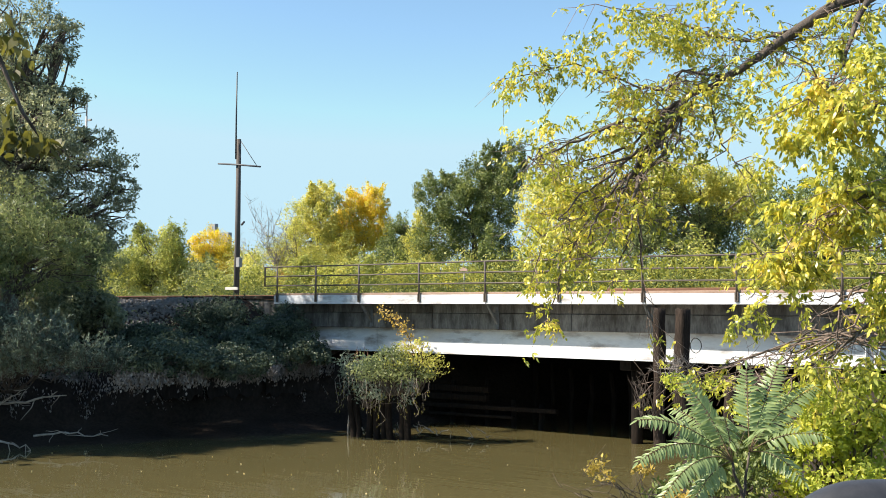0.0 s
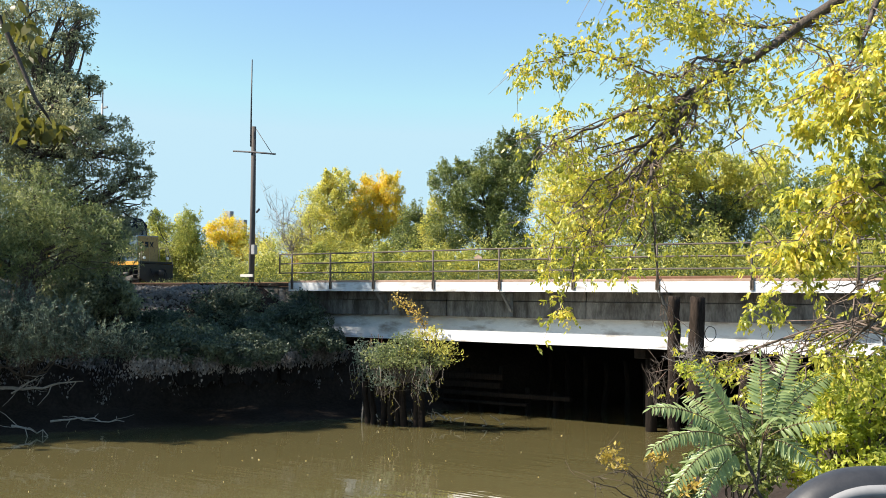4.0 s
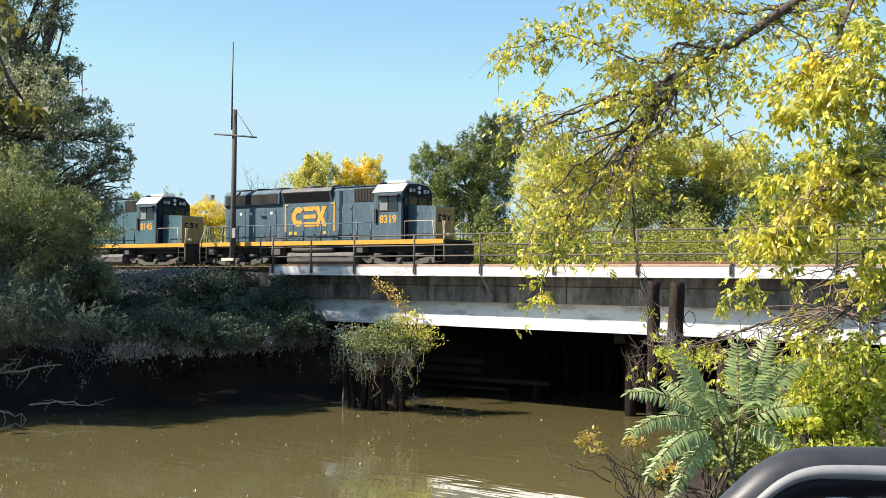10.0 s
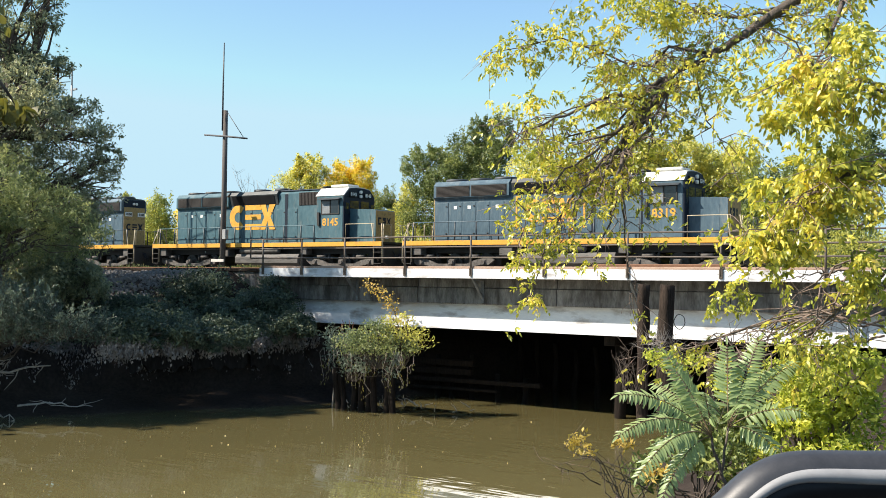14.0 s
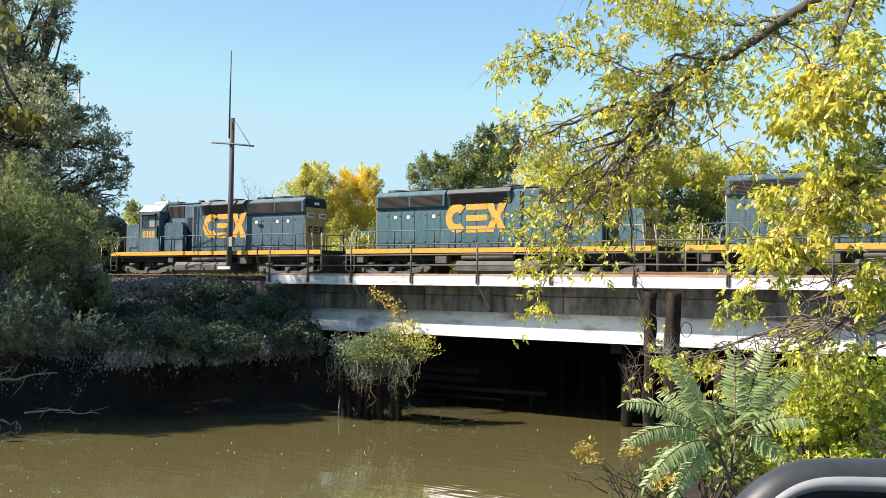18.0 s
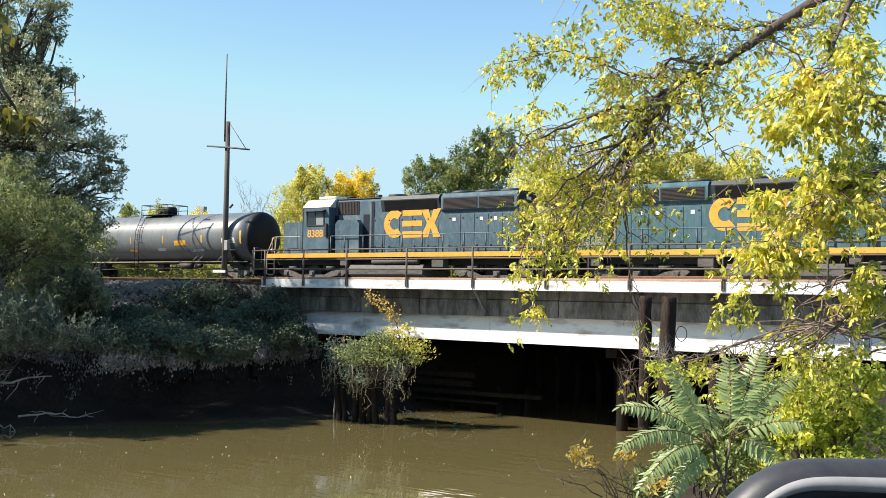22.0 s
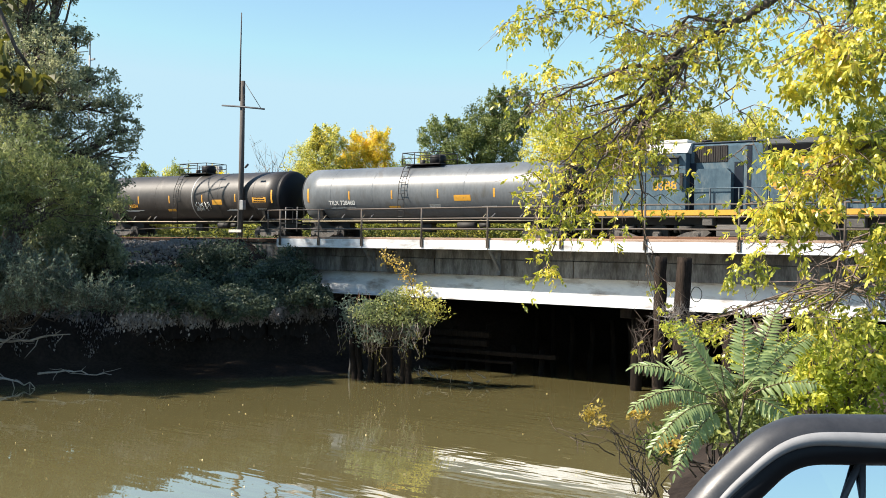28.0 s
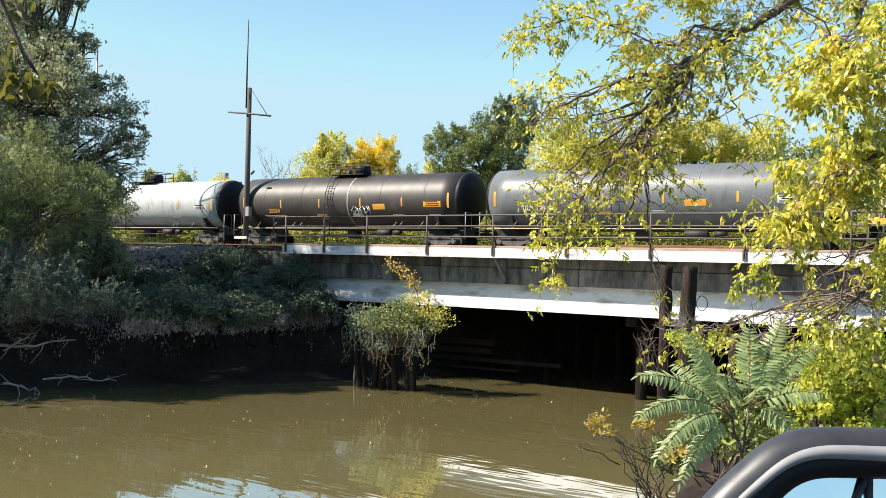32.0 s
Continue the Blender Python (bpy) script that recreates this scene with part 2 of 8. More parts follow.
M = {
    "blue": surface("faded_blue_paint", (0.032, 0.066, 0.095), (0.082, 0.135, 0.168), 0.5, scale=1.1, fine=9, bump=0.06, dirt=(0.15, 0.18, 0.19), dirt_amount=0.25, stretch=(1, 1, 0.35)),
    "teal": surface("faded_teal_paint", (0.026, 0.078, 0.10), (0.07, 0.145, 0.17), 0.5, scale=1.1, fine=9, bump=0.06, dirt=(0.13, 0.16, 0.16), dirt_amount=0.25, stretch=(1, 1, 0.35)),
    "navy": surface("dark_navy_paint", (0.006, 0.011, 0.022), (0.012, 0.02, 0.034), 0.6, scale=2, fine=20, bump=0.04, spec=0.25),
    "yellow": surface("weathered_yellow_paint", (0.60, 0.28, 0.03), (0.72, 0.38, 0.05), 0.5, scale=2.5, fine=30, bump=0.05, dirt=(0.25, 0.16, 0.07), dirt_amount=0.2),
    # Faded yellow turned tan: the shade on the end faces is in this colour.
    "tan": surface("shade_browned_yellow_end_paint", (0.30, 0.19, 0.065), (0.40, 0.27, 0.10), 0.6, scale=2.5, fine=30, bump=0.05, dirt=(0.12, 0.085, 0.05), dirt_amount=0.35),
    "bracket": surface("dull_grey_bracket_paint", (0.12, 0.12, 0.125), (0.22, 0.22, 0.22), 0.7, scale=4, bump=0.1),
    "paleroof": surface("pale_grey_roof_paint", (0.50, 0.50, 0.47), (0.66, 0.65, 0.60), 0.6, scale=2, bump=0.05, dirt=(0.22, 0.2, 0.18), dirt_amount=0.1),
    "roof": surface("sooty_roof_paint", (0.02, 0.026, 0.03), (0.05, 0.058, 0.062), 0.6, scale=2, bump=0.05),
    "grille": surface("rusty_brown_grille", (0.014, 0.011, 0.010), (0.032, 0.026, 0.022), 0.75, scale=6, fine=60, bump=0.3),
    "soot": surface("greasy_black_steel", (0.012, 0.011, 0.010), (0.03, 0.027, 0.024), 0.65, scale=4, bump=0.2),
    "truck": surface("dusty_truck_steel", (0.055, 0.05, 0.045), (0.15, 0.135, 0.12), 0.8, scale=3, fine=30, bump=0.3, dirt=(0.05, 0.04, 0.035), dirt_amount=0.5),
    "fuel": surface("grimy_grey_tank", (0.06, 0.055, 0.05), (0.13, 0.12, 0.11), 0.7, scale=2, bump=0.15, dirt=(0.03, 0.028, 0.025), dirt_amount=0.4, stretch=(0.5, 1, 2)),
    "handrail": surface("weathered_handrail", (0.30, 0.26, 0.18), (0.48, 0.40, 0.26), 0.6, scale=5, bump=0.0),
    "bluerail": surface("blue_handrail", (0.02, 0.03, 0.04), (0.045, 0.06, 0.07), 0.5, scale=5, bump=0.0),
    "pane": surface("dark_cab_glass", (0.012, 0.016, 0.018), (0.02, 0.024, 0.026), 0.08, bump=0.0, spec=0.8),
    # Pale pane colour standing for bright sky seen through the cab window.
    "skypane": surface("sky_bright_cab_pane", (0.16, 0.18, 0.19), (0.26, 0.28, 0.29), 0.6, bump=0.0),
    "white": surface("white_lettering_paint", (0.70, 0.70, 0.66), (0.80, 0.80, 0.77), 0.6, bump=0.0),
    "lens": surface("headlight_lens", (0.75, 0.75, 0.7), (0.85, 0.85, 0.8), 0.1, bump=0.0),
    "tankgrey": surface("grey_tank_paint", (0.105, 0.115, 0.123), (0.155, 0.167, 0.177), 0.4, scale=0.7, fine=8, bump=0.02, dirt=(0.10, 0.095, 0.085), dirt_amount=0.2, stretch=(1, 1, 0.4)),
    "tankblack": surface("brownish_black_tank_paint", (0.028, 0.024, 0.021), (0.05, 0.043, 0.038), 0.5, scale=0.7, fine=8, bump=0.02, dirt=(0.08, 0.07, 0.06), dirt_amount=0.15, stretch=(1, 1, 0.4)),
    "tankwhite": surface("silver_white_tank_paint", (0.36, 0.39, 0.38), (0.5, 0.53, 0.52), 0.4, scale=0.7, fine=8, bump=0.02, dirt=(0.25, 0.24, 0.21), dirt_amount=0.25, stretch=(1, 1, 0.4)),
    "blackpaint": surface("satin_black_paint", (0.006, 0.006, 0.008), (0.013, 0.013, 0.015), 0.55, bump=0.03, spec=0.25),
    "rust": surface("rusted_steel", (0.12, 0.055, 0.03), (0.22, 0.11, 0.06), 0.85, scale=6, fine=50, bump=0.3),
    "whitesteel": surface("white_painted_girder", (0.60, 0.62, 0.65), (0.75, 0.76, 0.77), 0.5, scale=0.8, fine=10, bump=0.05, dirt=(0.30, 0.27, 0.25), dirt_amount=0.3, stretch=(0.5, 1, 1.5)),
    "concrete": surface("stained_concrete", (0.10, 0.092, 0.085), (0.28, 0.258, 0.235), 0.9, scale=1.4, fine=22, bump=0.3, dirt=(0.06, 0.05, 0.042), dirt_amount=0.6, vary=0.12, stretch=(1, 1, 0.3)),
    "railing": surface("brown_rusty_pipe", (0.06, 0.05, 0.042), (0.13, 0.10, 0.08), 0.7, scale=8, bump=0.1),
    "timber": surface("old_creosoted_timber", (0.008, 0.0065, 0.0055), (0.062, 0.046, 0.037), 0.95, scale=5, fine=22, bump=1.0, stretch=(3, 3, 0.3), spec=0.12),
    # Darker copy of the timber; shade under the bridge is put into its colour.
    "shadetimber": surface("shade_black_timber", (0.005, 0.0042, 0.0036), (0.026, 0.019, 0.015), 0.9, scale=5, fine=22, bump=0.9, stretch=(3, 3, 0.3), spec=0.15),
    "pole": surface("grey_weathered_pole_wood", (0.055, 0.048, 0.043), (0.15, 0.13, 0.118), 0.9, scale=4, fine=26, bump=0.5, stretch=(4, 4, 0.2)),
    "galv": surface("galvanised_grey_steel", (0.24, 0.24, 0.24), (0.36, 0.36, 0.35), 0.5, metal=0.3, bump=0.03),
    "darksteel": surface("dark_grey_steel", (0.05, 0.05, 0.055), (0.09, 0.09, 0.095), 0.6, bump=0.03),
    "palewood": surface("bleached_board", (0.45, 0.42, 0.37), (0.62, 0.58, 0.52), 0.8, scale=6, bump=0.2),
    "bark": surface("grey_brown_bark", (0.045, 0.034, 0.026), (0.15, 0.12, 0.098), 0.95, scale=8, fine=45, bump=0.9, stretch=(1, 1, 0.4)),
    "twig": surface("pinkish_grey_twig_bark", (0.08, 0.058, 0.046), (0.27, 0.205, 0.17), 0.9, scale=12, fine=50, bump=0.3),
    "redstalk": surface("reddish_green_leaf_stalk", (0.10, 0.09, 0.04), (0.22, 0.13, 0.07), 0.6, bump=0.0),
    "deadwood": surface("bleached_driftwood", (0.20, 0.17, 0.14), (0.38, 0.34, 0.29), 0.9, scale=8, fine=40, bump=0.5),
    "ballast": surface("grey_brown_ballast", (0.10, 0.09, 0.085), (0.24, 0.22, 0.20), 0.95, scale=5, fine=70, bump=1.0),
    # Wall concrete coloured near black to carry the bank's shade.
    "dimwall": surface("shade_dark_wall_concrete", (0.016, 0.0145, 0.014), (0.046, 0.041, 0.039), 0.9, scale=1.2, fine=10, bump=0.8, spec=0.1, stretch=(1, 1, 0.3)),
    # Soil colour lowered to deepen the shade on the bank and below the bridge.
    "soil": surface("shade_dark_bank_soil", (0.018, 0.014, 0.012), (0.05, 0.039, 0.032), 0.95, scale=0.6, fine=9, bump=0.9, spec=0.08),
    "blackplastic": surface("dark_grey_mirror_plastic", (0.032, 0.033, 0.037), (0.048, 0.049, 0.054), 0.42, scale=40, fine=300, bump=0.02),
    # Pale tone that paints the soft sheen on the mirror rim.
    "rimsheen": surface("rim_sheen_tone", (0.22, 0.22, 0.225), (0.30, 0.30, 0.305), 0.6, scale=30, bump=0.0),
    "tanboard": surface("rust_stained_deck_board", (0.26, 0.17, 0.12), (0.42, 0.30, 0.23), 0.85, scale=1.5, fine=25, bump=0.3),
    "haze": surface("hazy_far_wall", (0.27, 0.275, 0.285), (0.33, 0.33, 0.335), 0.9, bump=0.0),
    "hazewin": surface("hazy_far_window", (0.22, 0.24, 0.28), (0.26, 0.28, 0.31), 0.5, bump=0.0),
}

YG = [(0.0, (0.082, 0.108, 0.023)), (0.3, (0.26, 0.295, 0.055)), (0.55, (0.50, 0.485, 0.082)), (0.78, (0.73, 0.63, 0.12)), (1.0, (0.90, 0.68, 0.26))]
GREEN = [(0.0, (0.042, 0.066, 0.024)), (0.5, (0.145, 0.185, 0.058)), (1.0, (0.44, 0.45, 0.13))]
LEAF = {
    "near": leaf_material("yellow_green_autumn_leaves", YG, 0.36, 0.36, 0.5, patch=2.2),
    "bush": leaf_material("sunlit_yellow_bush_leaves", [(0.0, (0.09, 0.135, 0.03)), (0.5, (0.44, 0.485, 0.09)), (1.0, (0.84, 0.77, 0.19))], 0.45, patch=2.0),
    "oak": leaf_material("dark_grey_green_leaves", [(0.0, (0.07, 0.09, 0.055)), (0.5, (0.23, 0.25, 0.145)), (1.0, (0.50, 0.48, 0.27))], 0.42, 0.32, 0.6, patch=0.7),
    "olive": leaf_material("olive_willow_leaves", [(0.0, (0.06, 0.09, 0.045)), (0.5, (0.195, 0.23, 0.10)), (1.0, (0.44, 0.43, 0.18))], 0.42, patch=0.8),
    "silver": leaf_material("silvery_green_leaves", [(0.0, (0.055, 0.082, 0.06)), (0.5, (0.13, 0.17, 0.125)), (1.0, (0.30, 0.34, 0.25))], 0.3, 0.4, 0.35),
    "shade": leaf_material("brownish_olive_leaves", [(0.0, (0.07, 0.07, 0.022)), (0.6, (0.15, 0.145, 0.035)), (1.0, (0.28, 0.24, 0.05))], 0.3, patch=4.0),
    "ivy": leaf_material("dark_ivy_leaves", [(0.0, (0.019, 0.034, 0.026)), (0.5, (0.064, 0.088, 0.056)), (1.0, (0.20, 0.23, 0.135))], 0.25, 0.45, 0.35, patch=0.8),
    "dead": leaf_material("dry_grey_vine_leaves", [(0.0, (0.10, 0.09, 0.08)), (0.5, (0.22, 0.20, 0.185)), (1.0, (0.46, 0.42, 0.38))], 0.1, patch=1.5),
    "sumac": leaf_material("blue_green_sumac_leaflets", [(0.0, (0.10, 0.165, 0.06)), (0.5, (0.25, 0.325, 0.135)), (1.0, (0.57, 0.61, 0.36))], 0.3, 0.36, 0.5, patch=3.0),
    "green": leaf_material("deep_green_leaves", GREEN, 0.25),
    "lime": leaf_material("light_green_leaves", [(0.0, (0.17, 0.20, 0.055)), (0.5, (0.51, 0.49, 0.13)), (1.0, (0.86, 0.75, 0.24))], 0.45, patch=0.6),
    "meadow": leaf_material("sunlit_mid_green_leaves", [(0.0, (0.085, 0.12, 0.034)), (0.5, (0.32, 0.345, 0.095)), (1.0, (0.76, 0.68, 0.22))], 0.42, patch=0.7),
    "gold": leaf_material("golden_autumn_leaves", [(0.0, (0.26, 0.28, 0.06)), (0.45, (0.62, 0.52, 0.085)), (1.0, (0.90, 0.66, 0.085))], 0.45, patch=0.4),
    "orange": leaf_material("orange_brown_leaves", [(0.0, (0.14, 0.15, 0.03)), (0.5, (0.32, 0.25, 0.05)), (1.0, (0.50, 0.27, 0.08))], 0.4),
    "redvine": leaf_material("bronze_vine_leaves", [(0.0, (0.22, 0.18, 0.05)), (0.5, (0.52, 0.40, 0.11)), (1.0, (0.76, 0.52, 0.18))], 0.35),
    "fleck": leaf_material("floating_dry_leaves", [(0.0, (0.55, 0.42, 0.15)), (1.0, (0.8, 0.72, 0.5))], 0.1),
}


def water_material():
    m, t, bs = nodes_of("murky_green_water")
    tc = t.nodes.new("ShaderNodeTexCoord")
    n = t.nodes.new("ShaderNodeTexNoise")
    n.inputs["Scale"].default_value, n.inputs["Detail"].default_value = 0.25, 3
    t.links.new(tc.outputs["Object"], n.inputs["Vector"])
    ramp = t.nodes.new("ShaderNodeValToRGB")
    ramp.color_ramp.elements[0].color, ramp.color_ramp.elements[1].color = (0.152, 0.131, 0.055, 1), (0.192, 0.163, 0.071, 1)
    t.links.new(n.outputs["Fac"], ramp.inputs[0])
    t.links.new(ramp.outputs[0], bs.inputs["Base Color"])
    bs.inputs["Roughness"].default_value = 0.02
    bs.inputs["IOR"].default_value = 1.8
    bs.inputs["Coat Weight"].default_value, bs.inputs["Coat Roughness"].default_value = 0.8, 0.02
    bs.inputs["Coat IOR"].default_value = 1.7
    mp = t.nodes.new("ShaderNodeMapping")
    mp.inputs["Rotation"].default_value[2] = 0.636
    mp.inputs["Scale"].default_value = (0.6, 2.2, 1)
    t.links.new(tc.outputs["Object"], mp.inputs["Vector"])
    w = t.nodes.new("ShaderNodeTexNoise")
    w.inputs["Scale"].default_value, w.inputs["Detail"].default_value = 0.8, 2
    t.links.new(mp.outputs[0], w.inputs["Vector"])
    bp = t.nodes.new("ShaderNodeBump")
    bp.inputs["Strength"].default_value, bp.inputs["Distance"].default_value = 0.10, 0.1
    t.links.new(w.outputs["Fac"], bp.inputs["Height"])
    t.links.new(bp.outputs[0], bs.inputs["Normal"])
    t.links.new(bp.outputs[0], bs.inputs["Coat Normal"])
    return m


def mirror_material():
    m, t, bs = nodes_of("mirror_glass")
    bs.inputs["Base Color"].default_value = (0.86, 0.89, 0.9, 1)
    bs.inputs["Metallic"].default_value, bs.inputs["Roughness"].default_value = 1.0, 0.02
    return m


M["water"] = water_material()
M["mirror"] = mirror_material()


# ---- mesh tools ----
class Shape:
    """Collects corners and faces of one mesh."""

    def __init__(self):
        self.v, self.f, self.s = [], [], []

    def face(self, idx, smooth=False):
        self.f.append(idx)
        self.s.append(smooth)

    def box(self, x0, x1, y0, y1, z0, z1, bevel=0.0):
        b = min(bevel, 0.45 * min(x1 - x0, y1 - y0, z1 - z0))
        o = len(self.v)
        if b <= 0:
            self.v += [(x, y, z) for x in (x0, x1) for y in (y0, y1) for z in (z0, z1)]
            for q in ((0, 1, 3, 2), (4, 6, 7, 5), (0, 4, 5, 1), (2, 3, 7, 6), (0, 2, 6, 4), (1, 5, 7, 3)):
                self.face([o + i for i in q])
            return self
        ix = {}
        for sx in (0, 1):
            for sy in (0, 1):
                for sz in (0, 1):
                    cx, cy, cz = (x0, x1)[sx], (y0, y1)[sy], (z0, z1)[sz]
                    ax, ay, az = cx + (b, -b)[sx], cy + (b, -b)[sy], cz + (b, -b)[sz]
                    for k, p in enumerate(((cx, ay, az), (ax, cy, az), (ax, ay, cz))):
                        ix[sx, sy, sz, k] = len(self.v)
                        self.v.append(p)
        for a in (0, 1):
            self.face([ix[a, 0, 0, 0], ix[a, 0, 1, 0], ix[a, 1, 1, 0], ix[a, 1, 0, 0]][::1 if a == 0 else -1])
            self.face([ix[0, a, 0, 1], ix[1, a, 0, 1], ix[1, a, 1, 1], ix[0, a, 1, 1]][::1 if a == 0 else -1])
            self.face([ix[0, 0, a, 2], ix[0, 1, a, 2], ix[1, 1, a, 2], ix[1, 0, a, 2]][::1 if a == 0 else -1])
        for a in (0, 1):
            for c in (0, 1):
                k = 1 if a == c else -1
                self.face([ix[a, c, 0, 0], ix[a, c, 1, 0], ix[a, c, 1, 1], ix[a, c, 0, 1]][::-k])
                self.face([ix[a, 0, c, 0], ix[a, 1, c, 0], ix[a, 1, c, 2], ix[a, 0, c, 2]][::k])
                self.face([ix[0, a, c, 1], ix[1, a, c, 1], ix[1, a, c, 2], ix[0, a, c, 2]][::-k])
                for e in (0, 1):
                    self.face([ix[a, c, e, 0], ix[a, c, e, 1], ix[a, c, e, 2]])
        return self

    def tube(self, pts, radii, n=8, caps=True, smooth=True):
        pts = [Vector(p) for p in pts]
        if not hasattr(radii, "__len__"):
            radii = [radii] * len(pts)
        o = len(self.v)
        ref = None
        for i, p in enumerate(pts):
            d = (pts[min(i + 1, len(pts) - 1)] - pts[max(i - 1, 0)]).normalized()
            if ref is None:
                ref = d.orthogonal().normalized()
            ref = (ref - d * ref.dot(d))
            ref = ref.normalized() if ref.length > 1e-6 else d.orthogonal().normalized()
            w = d.cross(ref)
            for k in range(n):
                a = 2 * math.pi * k / n
                self.v.append(tuple(p + (ref * math.cos(a) + w * math.sin(a)) * radii[i]))
        for i in range(len(pts) - 1):
            for k in range(n):
                k2 = (k + 1) % n
                self.face([o + i * n + k, o + i * n + k2, o + (i + 1) * n + k2, o + (i + 1) * n + k], smooth)
        if caps:
            self.face([o + k for k in range(n)][::-1])
            self.face([o + (len(pts) - 1) * n + k for k in range(n)])
        return self

    def cyl(self, p0, p1, r0, r1=None, n=12):
        return self.tube([p0, p1], [r0, r0 if r1 is None else r1], n)

    def prism(self, poly, a, b, axis="y"):
        """A closed polygon in the plane across the axis, drawn out from a to b."""
        o, n = len(self.v), len(poly)
        for c in (a, b):
            for p, q in poly:
                self.v.append({"y": (p, c, q), "x": (c, p, q), "z": (p, q, c)}[axis])
        self.face([o + i for i in range(n)])
        self.face([o + n + i for i in range(n)][::-1])
        for i in range(n):
            j = (i + 1) % n
            self.face([o + i, o + n + i, o + n + j, o + j])
        return self

    def turn_about(self, profile, axis_from, axis_to, n=16, smooth=True):
        """Profile of (distance along the axis, radius)."""
        a, b = Vector(axis_from), Vector(axis_to)
        d = (b - a).normalized()
        return self.tube([a + d * t for t, _ in profile], [r for _, r in profile], n, True, smooth)

    def mesh(self, name):
        me = bpy.data.meshes.new(name)
        me.from_pydata(self.v, [], self.f)
        me.polygons.foreach_set("use_smooth", self.s)
        bm = bmesh.new()
        bm.from_mesh(me)
        bmesh.ops.recalc_face_normals(bm, faces=bm.faces)
        bm.to_mesh(me)
        bm.free()
        return me


def part(name, shape, material, parent=None, label=""):
    me = shape.mesh(name) if isinstance(shape, Shape) else shape
    if not me.materials:
        me.materials.append(material)
    ob = new(name, me)
    ob.parent = parent
    if label:
        ob["label"] = label
    return ob


def thing(name, label, category, group="", kind="", at=None):
    ob = new(name)
    ob.empty_display_size = 0.3
    if at is not None:
        ob.matrix_basis = at
    return tagged(ob, label, category, group, kind)


def words(text, size, material, parent, m, name="lettering", label=""):
    cu = bpy.data.curves.new("text", "FONT")
    cu.body, cu.size, cu.align_x, cu.align_y, cu.extrude = text, size, "CENTER", "CENTER", 0.004
    cu.offset = size * 0.022
    ob = bpy.data.objects.new("text", cu)
    me = bpy.data.meshes.new_from_object(ob)
    bpy.data.objects.remove(ob)
    me.materials.clear()
    me.materials.append(material)
    p = new(name, me)
    p.parent = parent
    p.matrix_basis = m
    if label:
        p["label"] = label
    return p


RNG = np.random.default_rng(7)


def unit(v):
    return v / np.maximum(np.linalg.norm(v, axis=1, keepdims=True), 1e-9)


def fill_mesh(name, V, T):
    me = bpy.data.meshes.new(name)
    me.vertices.add(len(V))
    me.vertices.foreach_set("co", V.astype(np.float32).ravel())
    me.loops.add(len(T))
    me.loops.foreach_set("vertex_index", T.astype(np.int32))
    me.polygons.add(len(T) // 3)
    me.polygons.foreach_set("loop_start", (np.arange(len(T) // 3) * 3).astype(np.int32))
    me.update()
    me.validate()
    return me


def leaf_mesh(name, P, length, width, droop=0.4, ways=None, flat=0.0, lance=False, facing=None, loose=0.22):
    """Many folded leaves in one mesh: each has a base, a tip and two sides; a lance leaf has two pairs of sides and a curved back."""
    n = len(P)
    d = RNG.normal(size=(n, 3)) * (1 - droop * 0.6) + np.array([0, 0, -droop * 1.4])
    if ways is not None:
        d = d * 0.5 + ways
    d = unit(d)
    r = RNG.normal(size=(n, 3))
    r[:, 2] *= 1 - flat
    if facing is not None:
        r = r * loose + np.array(facing)
    side = unit(np.cross(d, r))
    up = np.cross(side, d)
    ln = length * RNG.uniform(0.6, 1.25, (n, 1))
    wd = width * RNG.uniform(0.7, 1.2, (n, 1))
    if lance:
        bow = ln * RNG.uniform(-0.02, 0.10, (n, 1))
        rows = [P, P + d * ln * 0.3 + up * bow + side * wd * 0.46, P + d * ln * 0.3 + up * bow - side * wd * 0.46,
                P + d * ln * 0.64 + up * bow * 0.9 + side * wd * 0.36, P + d * ln * 0.64 + up * bow * 0.9 - side * wd * 0.36, P + d * ln - up * bow * 1.2]
        V = np.stack(rows, 1).reshape(-1, 3)
        b = np.arange(n)[:, None] * 6
        return fill_mesh(name, V, np.concatenate([b + q for q in ([0, 1, 2], [1, 3, 4], [1, 4, 2], [3, 5, 4])], 1).reshape(-1))
    mid = P + d * ln * 0.42 + up * wd * 0.18
    tip = P + d * ln - up * wd * 0.15
    V = np.stack([P, mid + side * wd * 0.5, tip, mid - side * wd * 0.5], 1).reshape(-1, 3)
    b = np.arange(n)[:, None] * 4
    T = np.concatenate([b + [0, 1, 2], b + [0, 2, 3]], 1).reshape(-1)
    return fill_mesh(name, V, T)


